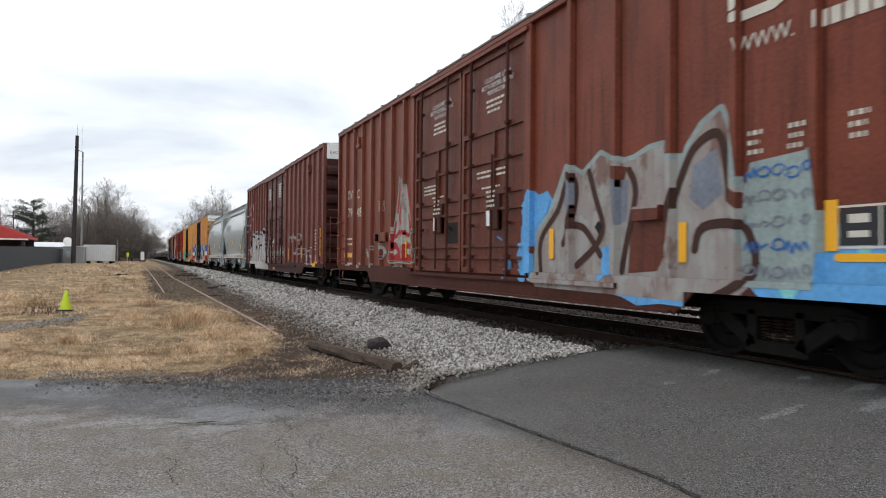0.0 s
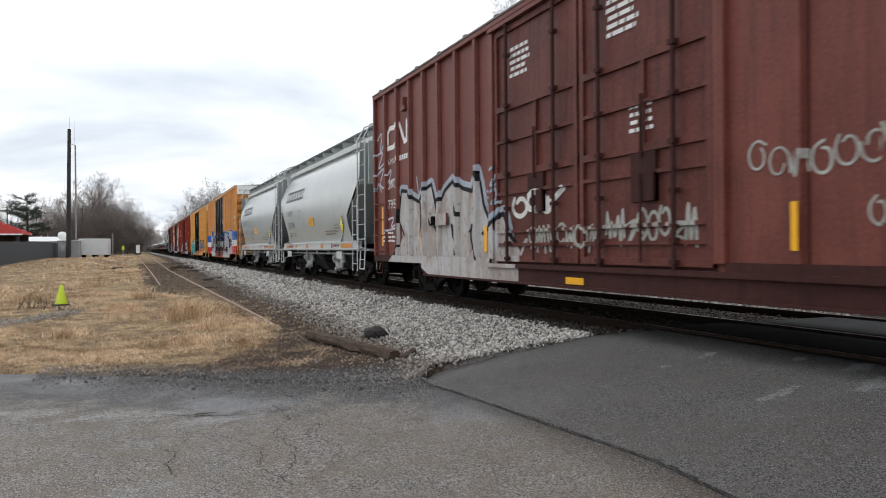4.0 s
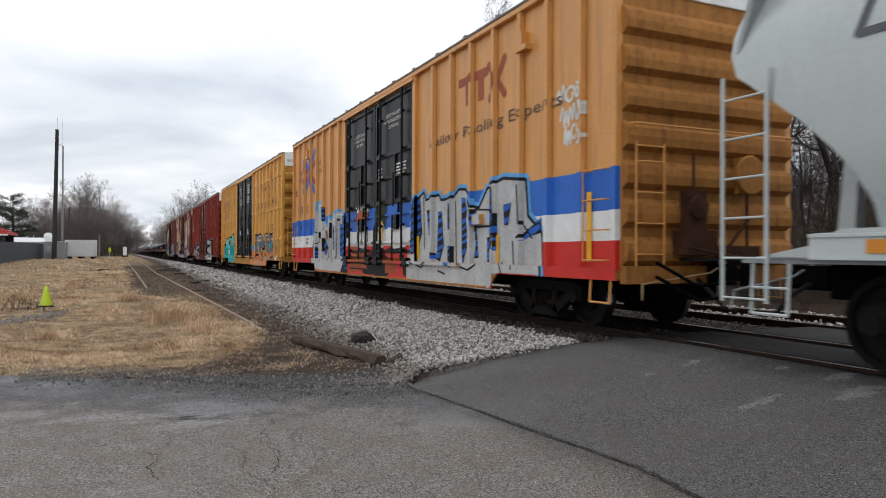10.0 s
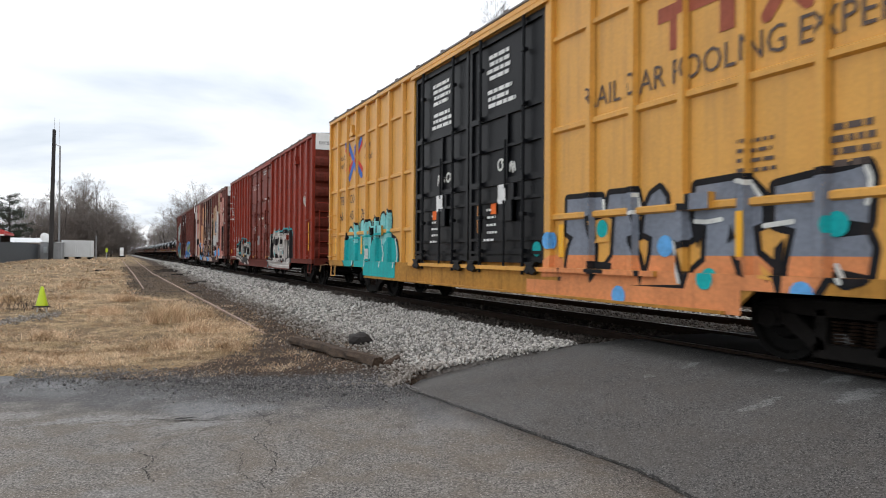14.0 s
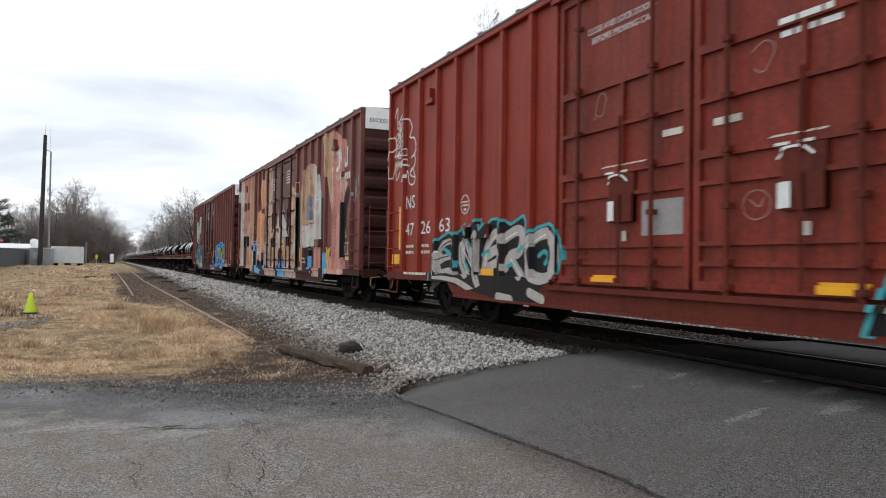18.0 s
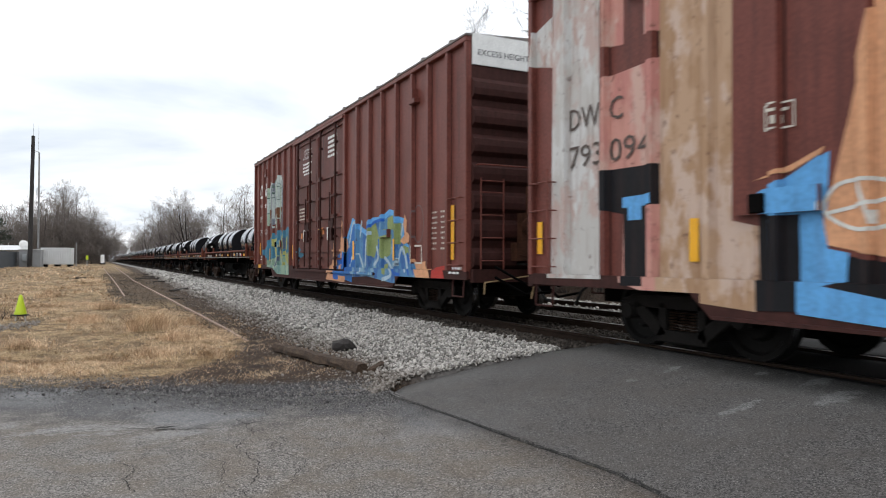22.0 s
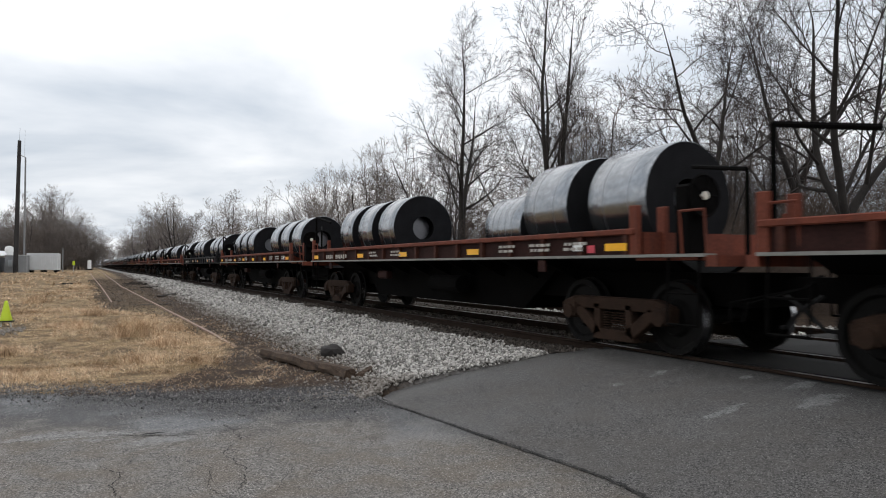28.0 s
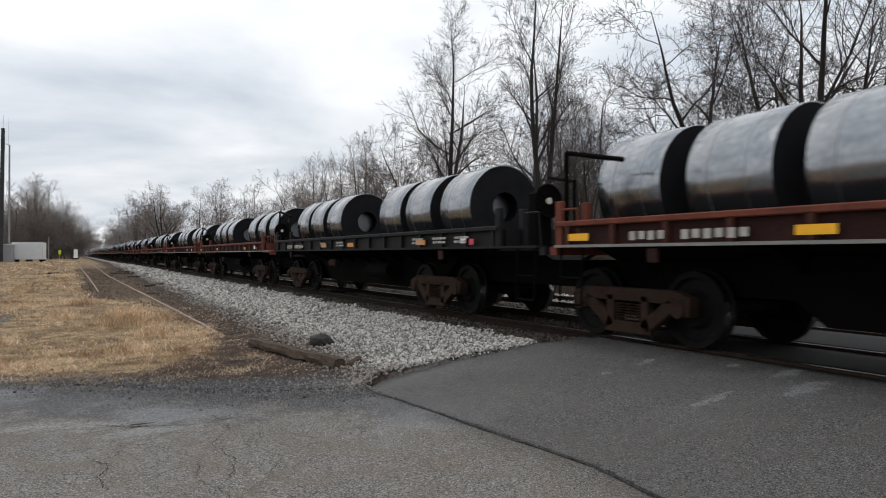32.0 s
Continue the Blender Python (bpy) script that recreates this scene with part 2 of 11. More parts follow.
# car ends and sills: road dirt, and their shade put into the same tone
GRIME_SHADE, DULL = {}, {}
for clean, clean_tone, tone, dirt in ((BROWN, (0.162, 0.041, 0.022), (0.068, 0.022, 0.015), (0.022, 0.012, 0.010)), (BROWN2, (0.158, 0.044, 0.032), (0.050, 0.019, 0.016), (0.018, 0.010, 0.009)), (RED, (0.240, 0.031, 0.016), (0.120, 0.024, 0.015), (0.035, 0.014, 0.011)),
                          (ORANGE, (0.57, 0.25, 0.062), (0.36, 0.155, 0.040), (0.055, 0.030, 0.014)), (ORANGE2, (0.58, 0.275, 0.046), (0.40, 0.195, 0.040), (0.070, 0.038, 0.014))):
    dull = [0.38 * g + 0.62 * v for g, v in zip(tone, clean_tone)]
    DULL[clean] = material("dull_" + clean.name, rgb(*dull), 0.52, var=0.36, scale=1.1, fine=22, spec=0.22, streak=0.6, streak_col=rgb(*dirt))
    GRIME_SHADE[clean] = material("grimy_" + clean.name, rgb(*tone), 0.7, var=0.28, scale=0.9, fine=14, spec=0.15, streak=0.5, streak_col=rgb(*dirt))

# ---- building helpers ----


def box(bm, x0, x1, y0, y1, z0, z1):
    v = [bm.verts.new(p) for p in ((x0, y0, z0), (x1, y0, z0), (x1, y1, z0), (x0, y1, z0), (x0, y0, z1), (x1, y0, z1), (x1, y1, z1), (x0, y1, z1))]
    for f in ((3, 2, 1, 0), (4, 5, 6, 7), (0, 1, 5, 4), (1, 2, 6, 5), (2, 3, 7, 6), (3, 0, 4, 7)):
        bm.faces.new([v[i] for i in f])
    return v


def prism(bm, profile, a, b, axis="y"):
    """Extrudes a 2D profile from a to b along an axis: profile pairs are (x, z) for y, (y, z) for x, (x, y) for z."""
    def at(p, s):
        return {"y": (p[0], s, p[1]), "x": (s, p[0], p[1]), "z": (p[0], p[1], s)}[axis]
    v0, v1 = [bm.verts.new(at(p, a)) for p in profile], [bm.verts.new(at(p, b)) for p in profile]
    n = len(profile)
    for i in range(n):
        bm.faces.new((v0[i], v0[(i + 1) % n], v1[(i + 1) % n], v1[i]))
    bm.faces.new(v0[::-1])
    bm.faces.new(v1)


def rod(bm, p, q, r, n=8, r2=None):
    """A round bar from p to q."""
    p, q = Vector(p), Vector(q)
    d = (q - p).normalized()
    a = d.orthogonal().normalized()
    b = d.cross(a)
    r2 = r if r2 is None else r2
    ring = [[bm.verts.new(c + (a * math.cos(2 * math.pi * i / n) + b * math.sin(2 * math.pi * i / n)) * s) for i in range(n)] for c, s in ((p, r), (q, r2))]
    for i in range(n):
        bm.faces.new((ring[0][i], ring[0][(i + 1) % n], ring[1][(i + 1) % n], ring[1][i]))
    bm.faces.new(ring[0][::-1])
    bm.faces.new(ring[1])


def path_rod(bm, pts, r, n=6):
    for a, b in zip(pts, pts[1:]):
        rod(bm, a, b, r, n)


def lathe(bm, prof, centre, axis="x", n=24):
    """Revolves (along, radius) pairs round an axis through centre."""
    rings = []
    for a, r in prof:
        ring = []
        for i in range(n):
            c, s = r * math.cos(2 * math.pi * i / n), r * math.sin(2 * math.pi * i / n)
            o = {"x": (a, c, s), "y": (c, a, s), "z": (c, s, a)}[axis]
            ring.append(bm.verts.new((centre[0] + o[0], centre[1] + o[1], centre[2] + o[2])))
        rings.append(ring)
    for r0, r1 in zip(rings, rings[1:]):
        for i in range(n):
            bm.faces.new((r0[i], r0[(i + 1) % n], r1[(i + 1) % n], r1[i]))
    bm.faces.new(rings[0][::-1])
    bm.faces.new(rings[-1])


def finish(bm, name, mat, bevel=0.0, smooth=False):
    bmesh.ops.recalc_face_normals(bm, faces=bm.faces)
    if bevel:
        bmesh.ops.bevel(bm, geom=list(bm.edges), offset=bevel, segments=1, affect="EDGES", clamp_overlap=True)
    if smooth:
        for f in bm.faces:
            f.smooth = len(f.verts) == 4
    me = bpy.data.meshes.new(name)
    bm.to_mesh(me)
    bm.free()
    for m in (mat if isinstance(mat, (list, tuple)) else (mat,)):
        me.materials.append(m)
    return me


def part(name, bm, mat, parent=None, label="", bevel=0.0, smooth=False, at=None):
    """One mesh object under a thing or a part."""
    me = bm if isinstance(bm, bpy.types.Mesh) else finish(bm, name, mat, bevel, smooth)
    ob = new(name, me)
    if parent is not None:
        ob.parent = parent
    if at is not None:
        ob.matrix_basis = at
    return tagged(ob, label) if label else ob


def boxes(*bs):
    bm = bmesh.new()
    for b in bs:
        box(bm, *b)
    return bm


def thing(name, label, category, m=None, group="", kind=""):
    ob = new(name)
    ob.empty_display_size = 0.2
    if m is not None:
        ob.matrix_basis = m
    return tagged(ob, label, category, group, kind)


def quick_mesh(name, verts, faces_n, mat, idx=None):
    """A mesh of faces_n-cornered faces from number arrays."""
    me = bpy.data.meshes.new(name)
    verts = np.asarray(verts, np.float32).reshape(-1, 3)
    idx = np.arange(len(verts)) if idx is None else np.asarray(idx).ravel()
    nf = len(idx) // faces_n
    me.vertices.add(len(verts))
    me.vertices.foreach_set("co", verts.ravel())
    me.loops.add(len(idx))
    me.loops.foreach_set("vertex_index", idx.astype(np.int32))
    me.polygons.add(nf)
    me.polygons.foreach_set("loop_start", np.arange(0, nf * faces_n, faces_n, dtype=np.int32))
    me.update(calc_edges=True)
    me.validate()
    me.materials.append(mat)
    return me


def rng_rot(n, rg):
    """n random rotation matrices."""
    qn = rg.normal(size=(n, 4))
    qn /= np.linalg.norm(qn, axis=1)[:, None]
    w, x, y, z = qn.T
    return np.stack([1 - 2 * (y * y + z * z), 2 * (x * y - z * w), 2 * (x * z + y * w),
                     2 * (x * y + z * w), 1 - 2 * (x * x + z * z), 2 * (y * z - x * w),
                     2 * (x * z - y * w), 2 * (y * z + x * w), 1 - 2 * (x * x + y * y)], 1).reshape(n, 3, 3)


CUBE = np.array([(a, b, c) for a in (-1, 1) for b in (-1, 1) for c in (-1, 1)], float)
CUBE_F = np.array([(0, 1, 3, 2), (4, 6, 7, 5), (0, 4, 5, 1), (2, 3, 7, 6), (0, 2, 6, 4), (1, 5, 7, 3)])


def rocks(name, centres, sizes, mat, rg):
    """Broken stones: jittered blocks, each turned at random."""
    n = len(centres)
    v = CUBE[None] * rg.uniform(0.55, 1.0, (n, 8, 3)) * rg.uniform(0.38, 1.15, (n, 1, 3))
    v = np.einsum("nij,nkj->nki", rng_rot(n, rg), v) * (sizes * 0.5)[:, None, None] + centres[:, None, :]
    idx = (CUBE_F[None] + (np.arange(n) * 8)[:, None, None]).reshape(-1)
    return quick_mesh(name, v, 4, mat, idx)


# ---- lie of the land ----
RAIL_Z, TRACK_X, TRACK2_X, GAUGE = 0.49, 7.33, 10.80, 1.505


def land(y):
    return np.interp(y, [-60, 12, 25, 45, 80, 120, 300, 2500], [0, 0, 0.10, 0.32, 0.66, 0.70, 0.55, 0.5])


def road_z(x):
    return np.interp(x, [-60, 3.05, 3.5, 4.6, 5.7, 6.4, 12.4, 20, 60], [0, 0.0, 0.004, 0.20, 0.39, 0.46, 0.46, 0.12, 0.0])


def road_edge(x):
    """Where the paving ends, along the track."""
    return np.interp(x, [-60, -10, -1.2, 0.0, 0.8, 2.0, 3.0, 3.25, 3.5, 4.4, 5.4, 6.4, 13, 40], [16, 13.3, 10.5, 9.7, 9.0, 8.1, 7.85, 8.0, 8.3, 8.3, 8.0, 7.8, 7.3, 7.0])


def seam_x(y):
    return np.interp(y, [-25, 0, 3.3, 4.1, 6.0, 7.6, 9], [3.4, 3.4, 3.42, 3.5, 3.29, 3.09, 3.09])


def ground_z(x, y):
    x, y = np.asarray(x, float), np.asarray(y, float)
    left = land(y)
    t = np.clip((x - 2.95) / 2.65, 0, 1)
    z = left + (0.36 - left) * t
    t2 = np.clip((x - 12.9) / 3.0, 0, 1)
    z = z + (left - 0.05 - z) * t2
    und = 0.03 * np.sin(x * 1.3 + y * 0.4) * np.sin(y * 0.55 - x * 0.3) * (np.clip(2.6 - x, 0, 1) + np.clip(x - 15, 0, 1)) * np.clip((y - 9) / 4, 0, 1)
    paved = np.clip((road_edge(x) + 0.05 - y) / 0.10, 0, 1)
    return z + und - paved * (z - road_z(x) + 0.10)


def nodes_of(name):
    m = bpy.data.materials.new(name)
    m.use_nodes = True
    MATS[name] = m
    nt = m.node_tree
    return m, nt, nt.nodes.new, nt.links.new, nt.nodes["Principled BSDF"]


def n_noise(nd, ln, src, scale, detail=4, rough=0.55):
    n = nd("ShaderNodeTexNoise")
    n.inputs["Scale"].default_value, n.inputs["Detail"].default_value, n.inputs["Roughness"].default_value = scale, detail, rough
    ln(src, n.inputs["Vector"])
    return n.outputs[0]


def n_math(nd, ln, op, a, b=None, clamp=False):
    n = nd("ShaderNodeMath")
    n.operation, n.use_clamp = op, clamp
    for i, v in enumerate((a, b)):
        if v is None:
            continue
        if isinstance(v, (int, float)):
            n.inputs[i].default_value = v
        else:
            ln(v, n.inputs[i])
    return n.outputs[0]


def n_range(nd, ln, v, a, b, c=0.0, d=1.0):
    n = nd("ShaderNodeMapRange")
    n.interpolation_type = "SMOOTHSTEP"
    for k, s in (("From Min", a), ("From Max", b), ("To Min", c), ("To Max", d)):
        n.inputs[k].default_value = s
    ln(v, n.inputs["Value"])
    return n.outputs[0]


def n_mix(nd, ln, f, a, b, blend="MIX"):
    n = nd("ShaderNodeMix")
    n.data_type, n.blend_type = "RGBA", blend
    for i, v in ((0, f), (6, a), (7, b)):
        if isinstance(v, (int, float, tuple)):
            n.inputs[i].default_value = v
        else:
            ln(v, n.inputs[i])
    return n.outputs[2]


def ground_material():
    m, nt, nd, ln, b = nodes_of("ground_soil_grass_gravel")
    pos = nd("ShaderNodeNewGeometry").outputs["Position"]
    sep = nd("ShaderNodeSeparateXYZ")
    ln(pos, sep.inputs[0])
    x, y = sep.outputs[0], sep.outputs[1]
    big, mid, fine = n_noise(nd, ln, pos, 0.45, 4), n_noise(nd, ln, pos, 2.2, 5), n_noise(nd, ln, pos, 28, 4, 0.7)
    clump = n_noise(nd, ln, pos, 7.0, 5, 0.65)
    straw = n_mix(nd, ln, n_range(nd, ln, mid, 0.38, 0.62), n_mix(nd, ln, n_range(nd, ln, fine, 0.35, 0.65), rgb(0.036, 0.024, 0.014), rgb(0.22, 0.145, 0.078)), n_mix(nd, ln, n_range(nd, ln, fine, 0.35, 0.65), rgb(0.10, 0.066, 0.035), rgb(0.50, 0.36, 0.20)))
    soil = n_mix(nd, ln, n_range(nd, ln, fine, 0.36, 0.66), rgb(0.014, 0.009, 0.006), rgb(0.085, 0.052, 0.032))
    # dead leaves, pale grit and damp dark patches in the soil
    soil = n_mix(nd, ln, n_range(nd, ln, clump, 0.56, 0.66, 0.0, 0.7), soil, n_mix(nd, ln, fine, rgb(0.05, 0.030, 0.016), rgb(0.26, 0.19, 0.125)))
    soil = n_mix(nd, ln, n_range(nd, ln, n_noise(nd, ln, pos, 55, 3, 0.75), 0.62, 0.70, 0.0, 0.8), soil, rgb(0.30, 0.26, 0.215))
    soil = n_mix(nd, ln, n_range(nd, ln, mid, 0.50, 0.64, 0.0, 0.6), soil, rgb(0.018, 0.011, 0.008))
    vor = nd("ShaderNodeTexVoronoi")
    vor.inputs["Scale"].default_value = 22
    ln(pos, vor.inputs["Vector"])
    # near: shade in the gaps under loose stones painted dark; far: stone's own tone
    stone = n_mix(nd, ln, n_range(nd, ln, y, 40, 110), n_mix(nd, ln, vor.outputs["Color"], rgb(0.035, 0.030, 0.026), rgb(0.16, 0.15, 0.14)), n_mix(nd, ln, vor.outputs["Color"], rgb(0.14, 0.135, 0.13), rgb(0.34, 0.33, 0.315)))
    grit = n_mix(nd, ln, n_range(nd, ln, n_noise(nd, ln, pos, 45, 3, 0.7), 0.50, 0.70), rgb(0.032, 0.031, 0.033), rgb(0.17, 0.165, 0.165))
    # straw thins out in patches and gives way to bare soil along the siding and the edge of the ballast
    wob = n_math(nd, ln, "MULTIPLY", n_math(nd, ln, "SUBTRACT", mid, 0.5), 1.6)
    front = n_range(nd, ln, n_math(nd, ln, "ADD", n_math(nd, ln, "SUBTRACT", y, n_math(nd, ln, "MULTIPLY", n_range(nd, ln, x, 0.6, 2.9), 3.4)), n_math(nd, ln, "MULTIPLY", wob, 0.8)), 10.5, 9.9)
    bare = n_math(nd, ln, "MAXIMUM", n_range(nd, ln, n_math(nd, ln, "ADD", x, wob), 2.1, 2.7), front)
    patch = n_range(nd, ln, n_math(nd, ln, "ADD", n_math(nd, ln, "MULTIPLY", big, 0.7), n_math(nd, ln, "MULTIPLY", mid, 0.5)), 0.62, 0.78)
    # the siding bed
    sid = n_math(nd, ln, "MULTIPLY", n_range(nd, ln, n_math(nd, ln, "ADD", x, wob), 0.1, 0.7), n_math(nd, ln, "MULTIPLY", n_range(nd, ln, n_math(nd, ln, "ADD", y, n_math(nd, ln, "MULTIPLY", wob, 3.0)), 24, 28), n_range(nd, ln, y, 90, 50)))
    sid = n_math(nd, ln, "MULTIPLY", sid, n_range(nd, ln, mid, 0.32, 0.55, 0.25, 1.0))
    earth = n_math(nd, ln, "MAXIMUM", n_math(nd, ln, "MAXIMUM", bare, n_math(nd, ln, "MULTIPLY", patch, 0.75)), n_math(nd, ln, "MULTIPLY", sid, 0.85))
    col = n_mix(nd, ln, earth, straw, soil)
    # ballast between its toe and the far side of the second track
    toe = n_math(nd, ln, "MULTIPLY", n_range(nd, ln, n_math(nd, ln, "ADD", x, n_math(nd, ln, "MULTIPLY", wob, 0.5)), 3.3, 4.1), n_range(nd, ln, x, 15.2, 13.5))
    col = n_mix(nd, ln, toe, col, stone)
    # dirty bed of the main track, darkened further to paint the train's shade
    dark_bed = n_math(nd, ln, "MULTIPLY", n_range(nd, ln, n_math(nd, ln, "ADD", x, n_math(nd, ln, "MULTIPLY", wob, 0.25)), 5.75, 6.05), n_range(nd, ln, x, 10.0, 9.6))
    col = n_mix(nd, ln, dark_bed, col, n_mix(nd, ln, vor.outputs["Color"], rgb(0.010, 0.008, 0.006), rgb(0.070, 0.056, 0.044)))
    # gritty verge along the paving
    edge = n_math(nd, ln, "ADD", y, n_math(nd, ln, "ADD", n_math(nd, ln, "MULTIPLY", x, 0.30), wob))
    verge = n_math(nd, ln, "MULTIPLY", n_range(nd, ln, edge, 10.0, 9.3), n_range(nd, ln, x, 3.3, 2.8))
    col = n_mix(nd, ln, verge, col, grit)
    ln(col, b.inputs["Base Color"])
    b.inputs["Roughness"].default_value, b.inputs["Specular IOR Level"].default_value = 0.95, 0.2
    bp = nd("ShaderNodeBump")
    bp.inputs["Strength"].default_value, bp.inputs["Distance"].default_value = 0.7, 0.03
    ln(fine, bp.inputs["Height"])
    ln(bp.outputs[0], b.inputs["Normal"])
    return m


def asphalt_material(name, dark, light, brown, patch_amount, wet=0.0, spots=()):
    m, nt, nd, ln, b = nodes_of(name)
    pos = nd("ShaderNodeNewGeometry").outputs["Position"]
    big, mid = n_noise(nd, ln, pos, 0.38, 4), n_noise(nd, ln, pos, 2.6, 5)
    vor = nd("ShaderNodeTexVoronoi")
    vor.inputs["Scale"].default_value = 95
    ln(pos, vor.inputs["Vector"])
    fine = n_noise(nd, ln, pos, 55, 4, 0.75)
    agg = n_range(nd, ln, n_math(nd, ln, "ADD", n_math(nd, ln, "MULTIPLY", vor.outputs["Color"], 0.6), n_math(nd, ln, "MULTIPLY", fine, 0.6)), 0.30, 0.92)
    col = n_mix(nd, ln, agg, dark, light)
    col = n_mix(nd, ln, n_math(nd, ln, "MULTIPLY", n_range(nd, ln, mid, 0.38, 0.66), 0.6), col, brown)
    if wet > 0.2:
        # black grit trodden over the far edge, and a paler bald patch
        sp = nd("ShaderNodeSeparateXYZ")
        ln(pos, sp.inputs[0])
        e = n_math(nd, ln, "ADD", n_math(nd, ln, "ADD", sp.outputs[1], n_math(nd, ln, "MULTIPLY", sp.outputs[0], 0.42)), n_math(nd, ln, "MULTIPLY", n_math(nd, ln, "ADD", n_math(nd, ln, "SUBTRACT", mid, 0.5), n_math(nd, ln, "MULTIPLY", n_math(nd, ln, "SUBTRACT", big, 0.5), 1.2)), 3.4))
        col = n_mix(nd, ln, n_range(nd, ln, e, 6.9, 8.5, 0.0, 0.97), col, n_mix(nd, ln, agg, rgb(0.022, 0.021, 0.023), rgb(0.12, 0.118, 0.118)))
    speck = n_range(nd, ln, n_noise(nd, ln, pos, 62, 3, 0.8), 0.585, 0.66, 0.0, 0.9)
    pit = n_range(nd, ln, n_noise(nd, ln, pos, 42, 3, 0.8), 0.59, 0.67, 0.0, 0.85)
    if wet < 0.2:
        # the asphalt turns darker towards the rails, with a ragged edge
        so = nd("ShaderNodeSeparateXYZ")
        ln(pos, so.inputs[0])
        rail_dark = n_range(nd, ln, n_math(nd, ln, "ADD", so.outputs[0], n_math(nd, ln, "MULTIPLY", n_math(nd, ln, "SUBTRACT", mid, 0.5), 1.6)), 5.5, 6.6, 0.0, 0.7)
        col = n_mix(nd, ln, rail_dark, col, n_mix(nd, ln, agg, rgb(0.008, 0.0078, 0.0075), rgb(0.040, 0.039, 0.038)))
    if spots:
        # bald, dusty patches with ragged edges
        sq = nd("ShaderNodeSeparateXYZ")
        ln(pos, sq.inputs[0])
        rag = n_math(nd, ln, "ADD", n_math(nd, ln, "MULTIPLY", n_math(nd, ln, "SUBTRACT", n_noise(nd, ln, pos, 7, 7, 0.75), 0.5), 7.5), n_math(nd, ln, "MULTIPLY", n_math(nd, ln, "SUBTRACT", mid, 0.5), 3.0))
        dust = None
        for cx, cy, lx, ly in spots:
            a = n_math(nd, ln, "POWER", n_math(nd, ln, "ABSOLUTE", n_math(nd, ln, "DIVIDE", n_math(nd, ln, "SUBTRACT", sq.outputs[0], cx), lx)), 2.0)
            c = n_math(nd, ln, "POWER", n_math(nd, ln, "ABSOLUTE", n_math(nd, ln, "DIVIDE", n_math(nd, ln, "SUBTRACT", sq.outputs[1], cy), ly)), 2.0)
            one = n_range(nd, ln, n_math(nd, ln, "ADD", n_math(nd, ln, "ADD", a, c), rag), 1.1, 0.1, 0.0, 0.42)
            dust = one if dust is None else n_math(nd, ln, "MAXIMUM", dust, one)
        col = n_mix(nd, ln, dust, col, n_mix(nd, ln, agg, rgb(0.12, 0.12, 0.12), rgb(0.40, 0.40, 0.39)))
    worn = n_range(nd, ln, big, 0.50, 0.62, 0.0, patch_amount)
    col = n_mix(nd, ln, worn, col, n_mix(nd, ln, agg, rgb(0.13, 0.133, 0.137), rgb(0.27, 0.275, 0.28)))
    col = n_mix(nd, ln, pit, col, rgb(0.020, 0.019, 0.018))
    col = n_mix(nd, ln, speck, col, tuple(min(0.5, 1.9 * v) for v in light[:3]) + (1,))
    ln(col, b.inputs["Base Color"])
    ln(n_range(nd, ln, big, 0.45, 0.65, 0.9, 0.9 - wet), b.inputs["Roughness"])
    b.inputs["Specular IOR Level"].default_value = 0.3
    bp = nd("ShaderNodeBump")
    bp.inputs["Strength"].default_value, bp.inputs["Distance"].default_value = 0.6, 0.006
    ln(agg, bp.inputs["Height"])
    ln(bp.outputs[0], b.inputs["Normal"])
    return m


def island_stone(name, dark, light, toe=None):
    """Loose stones, each of its own shade; toe tints those that lie in soil at the foot of the ballast."""
    m, nt, nd, ln, b = nodes_of(name)
    geo = nd("ShaderNodeNewGeometry")
    n = n_noise(nd, ln, geo.outputs["Position"], 40, 4, 0.7)
    f = n_math(nd, ln, "ADD", n_math(nd, ln, "MULTIPLY", geo.outputs["Random Per Island"], 0.75), n_math(nd, ln, "MULTIPLY", n, 0.3))
    col = n_mix(nd, ln, f, dark, light)
    if toe:
        sep = nd("ShaderNodeSeparateXYZ")
        ln(geo.outputs["Position"], sep.inputs[0])
        wob = n_math(nd, ln, "MULTIPLY", n_noise(nd, ln, geo.outputs["Position"], 1.3, 4), 1.3)
        soil = n_range(nd, ln, n_math(nd, ln, "SUBTRACT", sep.outputs[0], wob), 3.35, 2.75)
        col = n_mix(nd, ln, n_math(nd, ln, "MULTIPLY", soil, 0.55), col, toe)
    ln(col, b.inputs["Base Color"])
    b.inputs["Roughness"].default_value, b.inputs["Specular IOR Level"].default_value = 0.95, 0.2
    return m


def grid_mesh(name, X, Y, Z, mat, skirt=0.0):
    """A sheet over 2D arrays of places, with a skirt round it."""
    ni, nj = X.shape
    v = np.stack([X, Y, Z], -1).reshape(-1, 3)
    a = np.arange(ni * nj).reshape(ni, nj)
    q = np.stack([a[:-1, :-1], a[1:, :-1], a[1:, 1:], a[:-1, 1:]], -1).reshape(-1, 4)
    if skirt:
        ring = np.concatenate([a[:, 0], a[-1, 1:], a[-2::-1, -1], a[0, -2:0:-1]])
        low = v[ring] - (0, 0, skirt)
        k = len(ring)
        lo = len(v) + np.arange(k)
        v = np.concatenate([v, low])
        q = np.concatenate([q, np.stack([ring, lo, np.roll(lo, -1), np.roll(ring, -1)], -1)])
    me = quick_mesh(name, v, 4, mat, q)
    return me


def axis(*spans):
    return np.unique(np.concatenate([np.linspace(a, b, n) for a, b, n in spans]).round(4))


